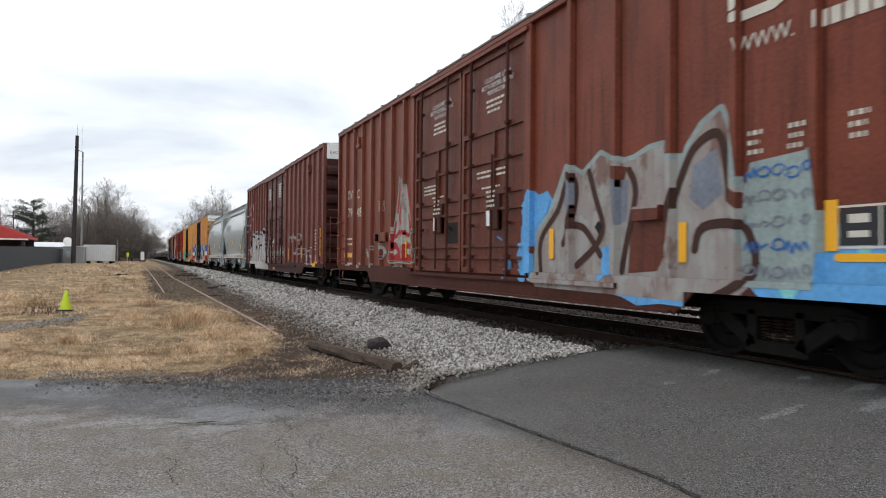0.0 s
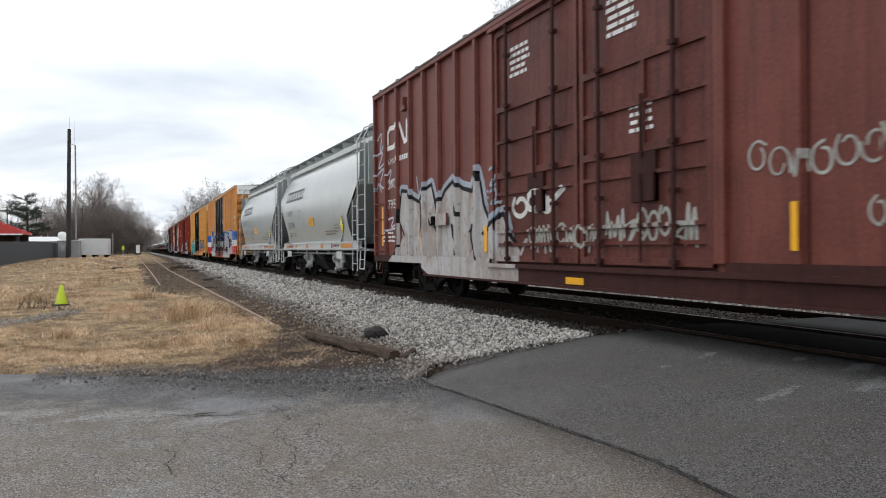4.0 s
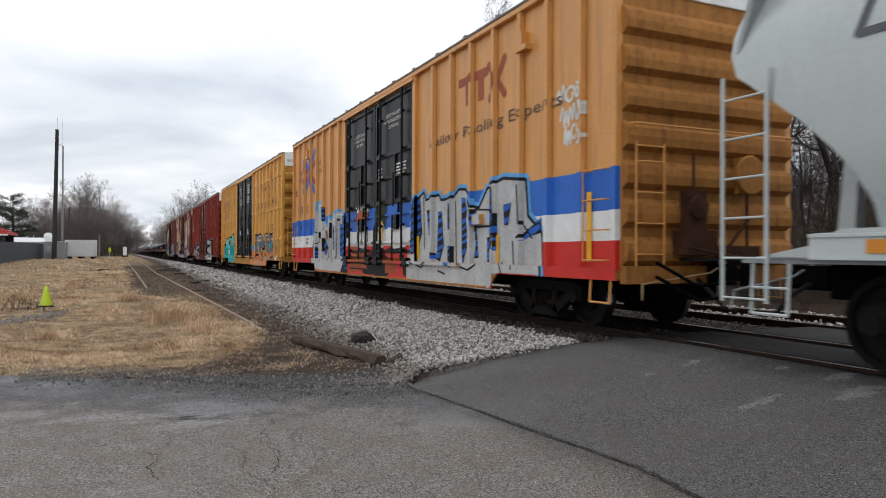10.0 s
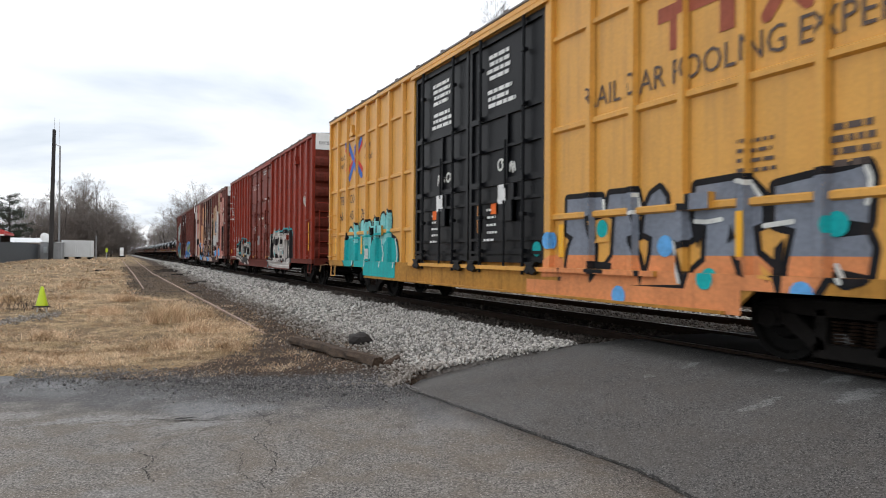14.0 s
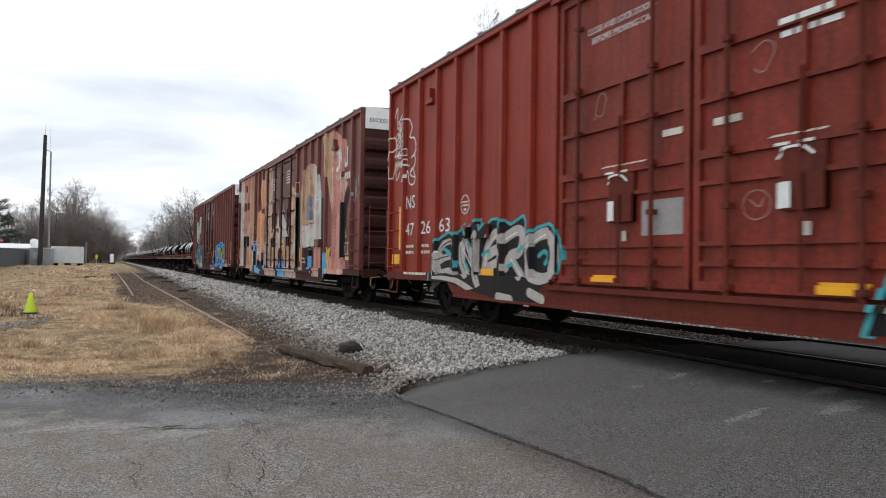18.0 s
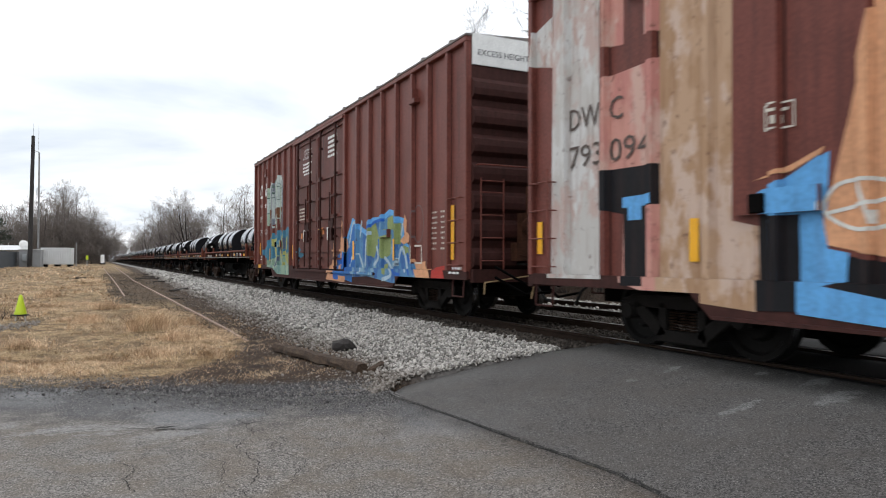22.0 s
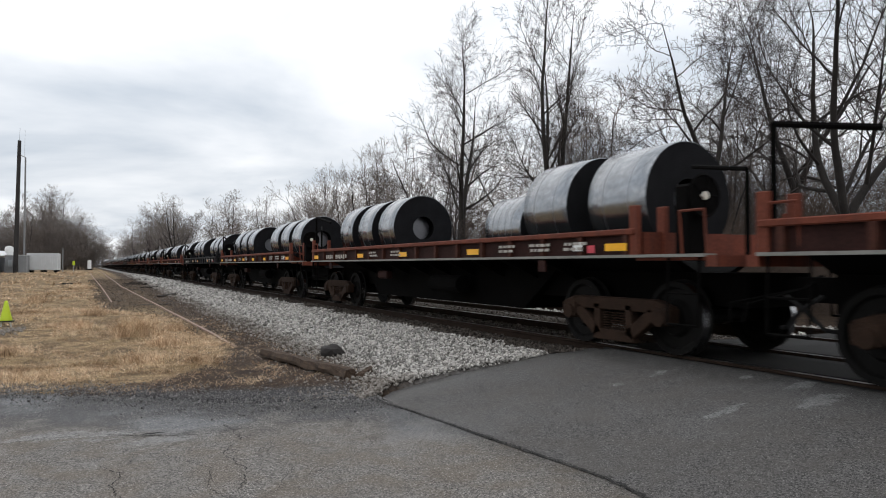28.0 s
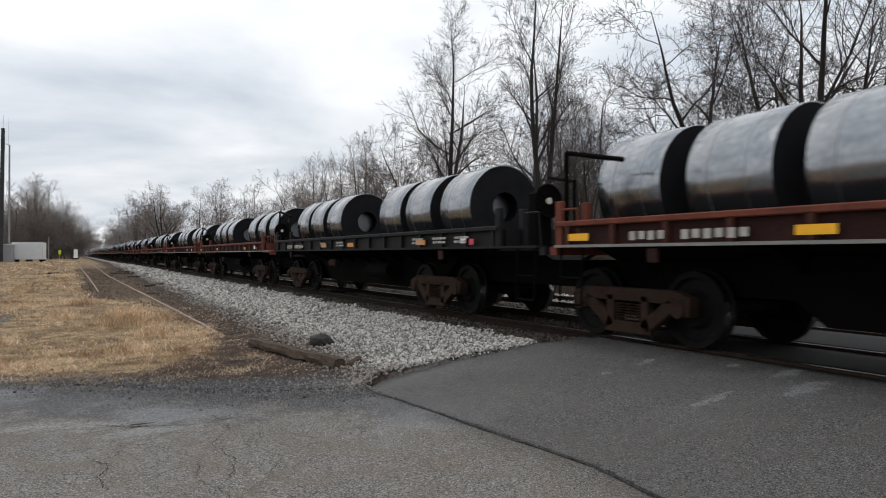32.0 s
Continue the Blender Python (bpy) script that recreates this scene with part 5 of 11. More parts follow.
            for z in (foot, 2.28, 3.42, EAVE - 0.32):
                box(fr, x0, x1, a, b, z, z + 0.10)
            for u in (a, b - 0.09):
                box(fr, x0, x1, u, u + 0.09, foot, EAVE - 0.22)
            part("door_frame", fr, door, dr)
            if s < 0:
                for z in (foot, 2.28, 3.42, EAVE - 0.32):
                    car["regions"].append((a, b, z, z + 0.10, xo))
                for u in (a, b - 0.09):
                    car["regions"].append((u, u + 0.09, foot + 0.10, 2.28, xo))
                for z in (1.34, 1.99):
                    car["regions"].append((a + 0.09, b - 0.09, z, z + 0.05, xo))
                car["regions"].append(((a + b) / 2 - 0.34, (a + b) / 2 + 0.12, 1.66, 2.27, s * (W + 0.062)))
            mid = bmesh.new()
            for z in (1.34, 1.99, 2.88):
                box(mid, x0, x1, a + 0.09, b - 0.09, z, z + 0.05)
            u = a + (b - a) * 0.46
            box(mid, x0, x1, u - 0.03, u + 0.03, 2.38, 3.42)
            box(mid, x0, x1 + 0.0, a + 0.09, b - 0.09, 1.12, 1.17)
            part("door_ribs", mid, door, dr)
            for u in (a + 0.55, b - 0.50):
                bm = bmesh.new()
                rod(bm, (s * (W + 0.10), u, 0.80), (s * (W + 0.10), u, EAVE - 0.15), 0.030, 8)
                for z in (foot + 0.02, 1.14, 1.72, 2.30, 2.86, 3.45, 4.3):
                    box(bm, min(s * (W + 0.135), s * (W + 0.04)), max(s * (W + 0.135), s * (W + 0.04)), u - 0.048, u + 0.048, z, z + 0.06)
                part("locking_bar", bm, (GRIME_SHADE[body] if door != BLACK else door), dr)
            bm = boxes((min(s * (W + 0.06), s * W), max(s * (W + 0.06), s * W), (a + b) / 2 - 0.34, (a + b) / 2 + 0.12, 1.66, 2.27), (min(s * (W + 0.10), s * W), max(s * (W + 0.10), s * W), (a + b) / 2 - 0.34, (a + b) / 2 - 0.18, 1.66, 2.0))
            path_rod(bm, [(s * (W + 0.10), (a + b) / 2 - 0.1, 2.0), (s * (W + 0.11), (a + b) / 2 - 0.12, 1.55), (s * (W + 0.11), (a + b) / 2 - 0.12, 0.90)], 0.022)
            path_rod(bm, [(s * (W + 0.08), (a + b) / 2 - 0.1, 2.2), (s * (W + 0.08), (a + b) / 2 - 0.1, 3.0)], 0.02)
            part("door_handle", bm, (GRIME_SHADE[body] if door != BLACK else door), dr, "locking gear box and handle")
            # rollers on which the door runs along its track
            for u in (a + 0.26, b - 0.26) if door == BLACK else ():
                bm = bmesh.new()
                prism(bm, [(u - 0.15, 1.0), (u + 0.15, 1.0), (u + 0.09, 0.94), (u + 0.16, 0.86), (u + 0.05, 0.81), (u, 0.85), (u - 0.06, 0.80), (u - 0.17, 0.86), (u - 0.09, 0.94)], *sorted((s * (W + 0.07), s * (W + 0.16))), "x")
                part("door_roller", bm, BLACK, dr, "black roller bracket")
        for z, h in ((track, 0.065), (EAVE - 0.20, 0.07)):
            x0, x1 = sorted((s * (P - 0.012), s * (W + 0.13)))
            part("door_track", boxes((x0, x1, d0 - 2.4, d1 + 0.2, z, z + h) if z < 2 else (x0, x1, d0 - 0.1, d1 + 0.1, z, z + h)), body if door == BLACK or z > 2 else GRIME_SHADE[body], ob)
        if s < 0:
            car["regions"] += [(d0 - 2.4, d1 + 0.2, track, track + 0.065, -(W + 0.13)), (3.71, 4.19, 1.62, 1.80, -(P + 0.02)), (L - 4.68, L - 3.75, 1.56, 1.80, -(P + 0.008))]
        # corner ladders and sill steps
        for u0, out in ((0.14, -1), (L - 0.60, 1)):
            bm = bmesh.new()
            for z in (1.02, 1.42, 1.82, 2.22):
                path_rod(bm, [(s * W, u0, z), (s * (P + 0.07), u0, z), (s * (P + 0.07), u0 + 0.46, z), (s * W, u0 + 0.46, z)], 0.011, 6)
            rod(bm, (s * (P + 0.07), u0 + (0.46 if out < 0 else 0), 1.0), (s * (P + 0.07), u0 + (0.46 if out < 0 else 0), 2.4), 0.012, 6)
            part("ladder", bm, body, ob, "side ladder of four rungs")
            bm = bmesh.new()
            path_rod(bm, [(s * (P - 0.04), u0, 0.78), (s * (P - 0.02), u0, 0.46), (s * (P - 0.02), u0 + 0.42, 0.46), (s * (P - 0.04), u0 + 0.42, 0.78)], 0.016, 6)
            part("sill_step", bm, GRIME_SHADE[body] if door != BLACK else body, ob)
        # small brackets high on the side
        for u in (2.3, L - 2.3):
            part("side_bracket", boxes((min(s * (P + 0.05), s * W), max(s * (P + 0.05), s * W), u - 0.16, u + 0.16, EAVE - 0.75, EAVE - 0.66), (min(s * (P + 0.05), s * W), max(s * (P + 0.05), s * W), u - 0.05, u + 0.05, EAVE - 0.66, EAVE - 0.45)), body, ob)
        # data boxes low on the side
        part("route_card_box", boxes((min(s * (P + 0.02), s * W), max(s * (P + 0.02), s * W), 3.71, 4.19, 1.62, 1.80)), body, ob)
        x0, x1 = sorted((s * (P - 0.03), s * (P + 0.008)))
        part("placard_board", boxes((x0, x1, L - 4.68, L - 3.75, 1.56, 1.80)), body, ob, "wide placard board between two posts")
        x0, x1 = sorted((s * (P + 0.008), s * (P + 0.05)))
        part("tag_reader_box", boxes((x0, x1, L - 4.14, L - 3.96, 1.57, 1.76)), SOOT, ob, "small dark box", bevel=0.012)
    # roof: shallow gable with cross ribs
    bm = bmesh.new()
    prism(bm, [(-P - 0.02, EAVE), (P + 0.02, EAVE), (P + 0.02, EAVE + 0.035), (0, EAVE + 0.14), (-P - 0.02, EAVE + 0.035)], -0.02, L + 0.02)
    part("roof", bm, material("weathered_galvanised_roof", rgb(0.16, 0.14, 0.13), 0.7, var=0.3, scale=2, fine=20, bump=0.2), ob)
    bm = bmesh.new()
    for i in range(15):
        u = 0.6 + i * (L - 1.2) / 14
        prism(bm, [(-P - 0.02, EAVE + 0.03), (P + 0.02, EAVE + 0.03), (P + 0.02, EAVE + 0.075), (0, EAVE + 0.18), (-P - 0.02, EAVE + 0.075)], u - 0.05, u + 0.05)
    part("roof_ribs", bm, MATS["weathered_galvanised_roof"], ob)
    # corrugated ends
    for u, out in ((0.0, -1), (L, 1)):
        prof = [(u, 0.80)]
        z = 0.95
        while z < EAVE - 0.75:
            prof += [(u, z), (u + out * 0.10, z + 0.07), (u + out * 0.115, z + 0.18), (u + out * 0.10, z + 0.29), (u, z + 0.38)]
            z += 0.50
        prof += [(u, EAVE - 0.02), (u - out * 0.05, EAVE - 0.02), (u - out * 0.05, 0.80)]
        bm = bmesh.new()
        prism(bm, prof, -W + 0.02, W - 0.02, "x")
        part("end_wall", bm, GRIME_SHADE[body], ob, "corrugated steel end")
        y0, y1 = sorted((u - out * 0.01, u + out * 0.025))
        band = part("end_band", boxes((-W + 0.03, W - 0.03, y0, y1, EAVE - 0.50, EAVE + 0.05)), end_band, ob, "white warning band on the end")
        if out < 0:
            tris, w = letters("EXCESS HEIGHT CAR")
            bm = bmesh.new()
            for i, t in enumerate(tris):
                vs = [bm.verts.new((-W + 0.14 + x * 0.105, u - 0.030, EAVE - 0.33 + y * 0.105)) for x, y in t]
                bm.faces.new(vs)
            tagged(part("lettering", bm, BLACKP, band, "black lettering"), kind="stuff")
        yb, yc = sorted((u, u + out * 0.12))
        part("end_sill", boxes((-W, W, yb, yc, 0.72, 0.95)), GRIME_SHADE[body], ob)
        bm = bmesh.new()
        for x in (-W + 0.14, -W + 0.60) if out < 0 else (W - 0.60, W - 0.14):
            rod(bm, (x, u + out * 0.14, 0.95), (x, u + out * 0.14, 2.55), 0.014, 6)
        for z in (1.1, 1.5, 1.9, 2.3, 2.5):
            x0 = -W + 0.14 if out < 0 else W - 0.60
            rod(bm, (x0, u + out * 0.14, z), (x0 + 0.46, u + out * 0.14, z), 0.012, 6)
        part("end_ladder", bm, body, ob)
        bm = boxes((-W + 0.9, W - 0.3, min(u + out * 0.08, u + out * 0.34), max(u + out * 0.08, u + out * 0.34), 1.02, 1.06))
        part("end_platform", bm, TRUCKM, ob, "narrow crossover platform")
        bm = bmesh.new()
        path_rod(bm, [(-W + 0.1, u + out * 0.06, 2.78), (-W + 0.1, u + out * 0.17, 2.78), (W - 0.1, u + out * 0.17, 2.78), (W - 0.1, u + out * 0.06, 2.78)], 0.014, 6)
        part("grab_rail", bm, body, ob, "long horizontal grab rail")
        bm = bmesh.new()
        lathe(bm, [(u + out * 0.18, 0.26), (u + out * 0.21, 0.28), (u + out * 0.24, 0.26)], (0.55, 0, 2.2), "y", 18)
        box(bm, 0.4, 0.7, min(u + out * 0.06, u + out * 0.16), max(u + out * 0.06, u + out * 0.16), 1.95, 2.45)
        part("hand_brake", bm, GRIME_SHADE[body], ob, "hand-brake wheel and gear box")
        y = lambda v: u + out * v
        bm = boxes((0.05, 0.75, *sorted((y(0.02), y(0.20))), 0.98, 1.22), (-0.75, -0.15, *sorted((y(0.10), y(0.30))), 1.10, 1.42), (-0.62, -0.30, *sorted((y(0.10), y(0.26))), 1.42, 1.95))
        rod(bm, (0.55, y(0.15), 1.2), (0.55, y(0.15), 2.0), 0.022, 6)
        rod(bm, (0.15, y(0.15), 1.15), (0.60, y(0.15), 1.62), 0.026, 6)
        rod(bm, (-0.46, y(0.18), 1.9), (-0.46, y(0.18), 2.45), 0.020, 6)
        rod(bm, (-0.7, y(0.28), 1.2), (0.3, y(0.28), 1.05), 0.030, 6)
        lathe(bm, [(y(0.20), 0.0001), (y(0.20), 0.17), (y(0.30), 0.15), (y(0.32), 0.0001)], (-0.46, 0, 1.72), "y", 14)
        part("brake_lever", bm, material("rusty_brake_gear", rgb(0.055, 0.022, 0.012), 0.8, var=0.5, scale=4, fine=40, bump=0.3, spec=0.15), ob, "rusty brake cylinder, levers and rods")
        bm = bmesh.new()
        for z in (0.62, 0.80):
            path_rod(bm, [(-1.2, y(0.30), z + 0.2), (-0.7, y(0.50), z - 0.1), (-0.2, y(0.62), z - 0.05)], 0.022, 6)
        part("air_hose", bm, SOOT, ob, "black air hoses")
        coupler(ob, u, out, material("faded_tan_rod", rgb(0.30, 0.20, 0.10), 0.7))
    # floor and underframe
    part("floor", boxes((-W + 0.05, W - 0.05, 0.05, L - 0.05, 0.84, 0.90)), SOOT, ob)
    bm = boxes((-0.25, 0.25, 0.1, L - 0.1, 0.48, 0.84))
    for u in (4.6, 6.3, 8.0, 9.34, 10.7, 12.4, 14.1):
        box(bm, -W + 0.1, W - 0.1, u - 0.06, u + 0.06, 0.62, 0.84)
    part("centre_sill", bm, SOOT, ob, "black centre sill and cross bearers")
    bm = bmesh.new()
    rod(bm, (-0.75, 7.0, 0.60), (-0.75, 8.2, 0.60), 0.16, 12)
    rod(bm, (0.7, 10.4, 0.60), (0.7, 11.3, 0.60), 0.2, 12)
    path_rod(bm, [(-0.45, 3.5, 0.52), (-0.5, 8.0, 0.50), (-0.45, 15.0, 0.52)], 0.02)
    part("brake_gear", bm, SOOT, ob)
    truck(ob, 2.5)
    truck(ob, L - 2.5)
    return car


def reflectors(car, spots, mat=YELLOWR, w=0.13, h=0.47):
    for u, z in spots:
        decal(car, [rect(u - w / 2, u + w / 2, z, z + h)], mat, "reflector", "yellow reflector strip", 9)


def emblem(car, u_left, z, w, h, mat):
    """A plain winding line emblem."""
    pts = [(0.0, 0.05), (0.30, 0.05), (0.42, 0.2), (0.42, 0.9), (0.12, 0.95), (0.0, 0.75), (0.0, 0.3)]
    a = [(u_left - x * w, z + y * h) for x, y in pts]
    b = [(u_left - x * w, z + y * h) for x, y in ((0.42, 0.9), (0.62, 0.95), (0.86, 0.1), (0.98, 0.15), (0.98, 0.95))]
    decal(car, stroke(a, h * 0.22) + stroke(b, h * 0.22), mat, "emblem", "white looping emblem", 3)


Q_A, Q_B, Q_H1, Q_H2, Q_T1, Q_T2, Q_N, Q_C, Q_D = 2.98, 23.62, 43.05, 55.75, 70.0, 90.65, 111.42, 132.08, 152.72


def build_boxcars():
    cars = {}
    # brown car with a grey piece and a red eye in a triangle
    c = cars["A"] = boxcar("boxcar", "brown double-door boxcar with grey and blue graffiti and a painted triangle", BROWN, Q_A, posts=WIDE_POSTS)
    decal(c, [blob(6.6, 1.75, 0.55, 0.5, 16, 0.2, 1), blob(7.0, 1.2, 0.25, 0.5, 12, 0.25, 2), blob(3.9, 0.8, 0.9, 0.25, 14, 0.2, 3), blob(1.5, 1.0, 0.9, 0.55, 16, 0.25, 4), blob(0.8, 1.1, 0.6, 0.3, 12, 0.3, 5)], SP_SKY, "graffiti", "sky-blue spray clouds", 0)
    SP_MINTGREY = spray("grey_mint", rgb(0.28, 0.34, 0.33))
    peeling("worn_grey_piece", (rgb(0.30, 0.265, 0.245), rgb(0.20, 0.13, 0.11), rgb(0.34, 0.33, 0.31)), 0.42)
    decal(c, stroke([(6.69, 0.84), (6.65, 1.52), (6.20, 1.90), (5.82, 2.51), (5.41, 2.34), (4.98, 2.58), (4.79, 2.49), (4.49, 2.41), (4.28, 2.42), (3.98, 2.51), (3.73, 2.52), (3.71, 2.34), (3.43, 2.32), (3.48, 2.00), (3.30, 2.43), (3.08, 2.66), (2.81, 2.78), (2.68, 2.48), (2.60, 1.98), (2.37, 1.72), (2.30, 0.90)], 0.140), SP_MINTGREY, "graffiti", "pale mint halo", 0)
    decal(c, [[(6.69, 0.84), (6.65, 1.52), (6.20, 1.90), (5.82, 2.51), (5.41, 2.34), (4.98, 2.58), (4.79, 2.49), (4.49, 2.41), (4.28, 2.42), (3.98, 2.51), (3.73, 2.52), (3.71, 2.34), (3.43, 2.32), (3.48, 2.00), (3.30, 2.43), (3.08, 2.66), (2.81, 2.78), (2.68, 2.48), (2.60, 1.98), (2.37, 1.72), (2.30, 0.90), (2.66, 0.62), (3.43, 0.65), (6.60, 0.69)]], MATS["worn_grey_piece"], "graffiti", "worn grey letters", 1)
    decal(c, [[(4.25, 1.77), (3.53, 1.76), (3.60, 1.33), (3.82, 0.99), (4.38, 0.95), (4.34, 1.35)], [(4.78, 2.41), (4.39, 2.34), (4.53, 2.02)], [(2.66, 1.93), (2.49, 1.82), (2.51, 1.66), (2.71, 1.80)]], DULL[BROWN], "graffiti", "bare brown gaps", 2)
    decal(c, [[(3.21, 2.22), (2.87, 2.37), (2.76, 1.87), (3.07, 1.69), (3.28, 1.85)], [(4.68, 2.20), (4.37, 2.17), (4.41, 1.64), (4.60, 1.58)], [(5.75, 2.31), (5.55, 2.29), (5.63, 1.85), (5.81, 1.80)]], SP_SLATE, "graffiti", "slate-blue fills", 2)
    decal(c, [[(4.94, 1.28), (4.72, 1.35), (4.69, 0.97), (4.96, 0.81)], [(6.52, 2.14), (6.25, 2.08), (6.35, 1.84), (6.58, 1.75)]], SP_SKY, "graffiti", "sky-blue drips", 3)
    decal(c, stroke(smooth([(6.52, 0.92), (6.52, 1.44), (6.04, 1.88), (5.76, 2.36), (5.55, 2.19), (5.63, 1.79), (5.90, 1.36)]), 0.105) + stroke(smooth([(5.24, 2.37), (5.08, 1.98), (4.92, 1.58), (5.10, 1.30), (5.54, 1.04)]), 0.105) + stroke(smooth([(4.35, 2.29), (4.23, 1.97), (4.43, 1.27), (4.50, 0.98)]), 0.105) + stroke(smooth([(3.64, 1.61), (3.43, 2.06), (3.20, 2.42), (2.84, 2.53), (2.71, 2.11), (2.68, 1.80)]), 0.105) + stroke(smooth([(3.19, 1.25), (3.07, 1.50), (2.58, 1.52), (2.39, 1.37), (2.36, 0.98), (2.93, 0.67)]), 0.105) + stroke(smooth([(5.81, 1.63), (5.37, 1.58), (4.97, 1.19)]), 0.105), spray("umber_line", rgb(0.055, 0.026, 0.020)), "graffiti", "umber outlines", 4)
    decal(c, [[(5.10, 1.58), (5.01, 1.67), (4.92, 1.58), (5.01, 1.48)]], SP_BLACK, "graffiti", "black eye shape", 5)
    decal(c, [[(2.5, 0.85), (2.55, 1.5), (2.4, 2.15), (1.65, 2.2), (1.55, 1.4), (1.62, 0.85)]], spray("grey_mint", rgb(0.28, 0.34, 0.33)), "graffiti", "grey-mint spray block", 3)
    for k in range(5):
        tag_scrawl(c, 2.48, 1.62, 0.95 + k * 0.25, 1.10 + k * 0.25, (SP_SLATE, SP_BLUE, SP_SLATE)[k % 3], 0.022, 60 + k, 5, 6)
    spatter(c, 0.5, 2.6, 0.8, 1.6, (SP_SKY, SP_AQUA), 7, 0.12, 41, 1, "blue spray dabs")
    worn_white = spray("worn_white", rgb(0.40, 0.40, 0.36))
    worn_red = spray("worn_red", rgb(0.36, 0.030, 0.034))
    decal(c, [[(13.05, 3.10), (12.62, 2.88), (12.02, 1.05), (13.92, 1.05)]], peeling("patchy_white_fill", (rgb(0.34, 0.34, 0.31), rgb(0.22, 0.17, 0.15), rgb(0.40, 0.39, 0.36)), 0.45), "graffiti", "patchy white triangle", 1)
    decal(c, [[(13.90, 1.06), (13.38, 2.05), (13.28, 2.02), (13.68, 1.06)], [(12.05, 1.06), (12.44, 2.2), (12.52, 2.15), (12.24, 1.06)]], worn_red, "graffiti", "red edges", 2)
    decal(c, [smooth([(13.80, 1.10), (13.72, 1.45), (13.35, 1.52), (13.08, 1.30), (13.05, 1.10)]), smooth([(12.88, 1.10), (12.86, 1.32), (12.60, 1.50), (12.25, 1.42), (12.10, 1.10)]), [(13.30, 2.25), (13.14, 2.85), (13.05, 2.85), (13.18, 2.2)], [(12.62, 2.85), (12.52, 2.85), (12.12, 1.75), (12.30, 1.80)]]
          + stroke(smooth([(13.62, 1.78), (13.35, 1.66), (13.12, 1.78), (12.98, 1.70), (12.80, 1.80), (12.55, 1.68), (12.18, 1.74)]), 0.10) + stroke(smooth([(13.05, 2.32), (13.12, 2.12), (12.98, 1.98), (12.82, 2.10), (12.86, 2.30), (13.02, 2.34)]), 0.09) + stroke([(13.86, 1.10), (12.06, 1.10)], 0.07), worn_red, "graffiti", "dark red features in the triangle", 2)
    decal(c, [blob(13.42, 1.28, 0.16, 0.07, 10, 0.2, 3), blob(12.45, 1.28, 0.14, 0.07, 10, 0.2, 5)] + stroke(smooth([(13.50, 1.55), (13.25, 1.60), (13.02, 1.50), (12.75, 1.58), (12.40, 1.55)]), 0.035), worn_white, "graffiti", "pale details", 3)
    decal(c, stroke(smooth([(13.12, 3.12), (13.36, 2.2), (13.62, 1.68), (13.82, 1.82), (13.86, 1.70), (13.66, 1.60), (13.97, 1.05), (13.0, 1.03), (11.97, 1.04), (12.14, 1.62), (11.98, 1.74), (12.06, 1.82), (12.24, 1.76), (12.62, 2.88)]), 0.032) + stroke(smooth([(13.38, 1.02), (13.42, 0.94), (13.26, 0.93), (13.28, 1.02)]), 0.03) + stroke(smooth([(12.78, 1.02), (12.80, 0.94), (12.66, 0.93), (12.66, 1.02)]), 0.03), spray("pale_mint_line", rgb(0.31, 0.35, 0.29)), "graffiti", "pale mint outline", 4)
    decal(c, [[(14.54, 1.44), (14.40, 1.47), (14.08, 1.27), (14.66, 1.02)]], MATS["patchy_white_fill"], "graffiti", "small patchy triangle", 1)
    decal(c, [blob(14.42, 1.27, 0.08, 0.09, 12, 0.1, 1)] + stroke(smooth([(14.62, 1.10), (14.48, 1.16), (14.34, 1.12), (14.22, 1.22)]), 0.05), spray("maroon_dab", rgb(0.16, 0.035, 0.032)), "graffiti", "maroon dabs", 2)
    decal(c, stroke([(14.76, 0.96), (14.59, 1.47), (14.44, 1.51), (14.03, 1.28), (14.76, 0.96)], 0.028), spray("grey_line", rgb(0.30, 0.28, 0.26)), "graffiti", "grey outline", 3)
    for k in range(5):
        tag_scrawl(c, 15.88 - k * 0.13, 15.74 - k * 0.13, 1.24 - k * 0.10, 1.42 - k * 0.10, MATS["spray_pale_mint_line"], 0.022, 210 + k, 3, 2)
    decal(c, [rect(15.38, 15.49, 1.18, 1.64)], spray("faded_orange", rgb(0.42, 0.15, 0.05)), "stencil", "", 3)
    for u, k in ((16.38, 1), (15.30, 2)):
        tag_scrawl(c, u, u - 0.16, 1.32, 1.50, spray("grey_line", rgb(0.30, 0.28, 0.26)), 0.012, 220 + k, 5, 2)
    words(c, "DW", 17.735, 2.90, 0.27, CREAMP, width=0.64)
    words(c, "C", 16.77, 2.86, 0.27, CREAMP)
    words(c, "793", 17.735, 2.36, 0.27, CREAMP, width=0.70)
    words(c, "484", 16.8, 2.32, 0.27, CREAMP, width=0.72)
    decal(c, stroke([(14.59, 2.37), (14.28, 2.37), (14.28, 2.61), (14.59, 2.61), (14.59, 2.37)], 0.018) + [rect(14.54, 14.34, 2.53, 2.56), rect(14.48, 14.40, 2.41, 2.49)], CREAMP, "stencil", "", 3)
    bars(c, 17.82, 1.73, 0.74, 1, CREAMP, 0.06, 0.05, 3)
    bars(c, 17.82, 1.57, 0.74, 1, CREAMP, 0.06, 0.05, 4)
    decal(c, [rect(17.12, 17.80, 1.16, 1.26)], YELLOWR, "stencil", "", 2)
    decal(c, stroke([(17.81, 1.15), (17.11, 1.15), (17.11, 1.27), (17.81, 1.27), (17.81, 1.15)], 0.016), CREAMP, "stencil", "", 3)
    bars(c, 17.81, 0.98, 0.68, 2, CREAMP, 0.032, 0.02, 5)
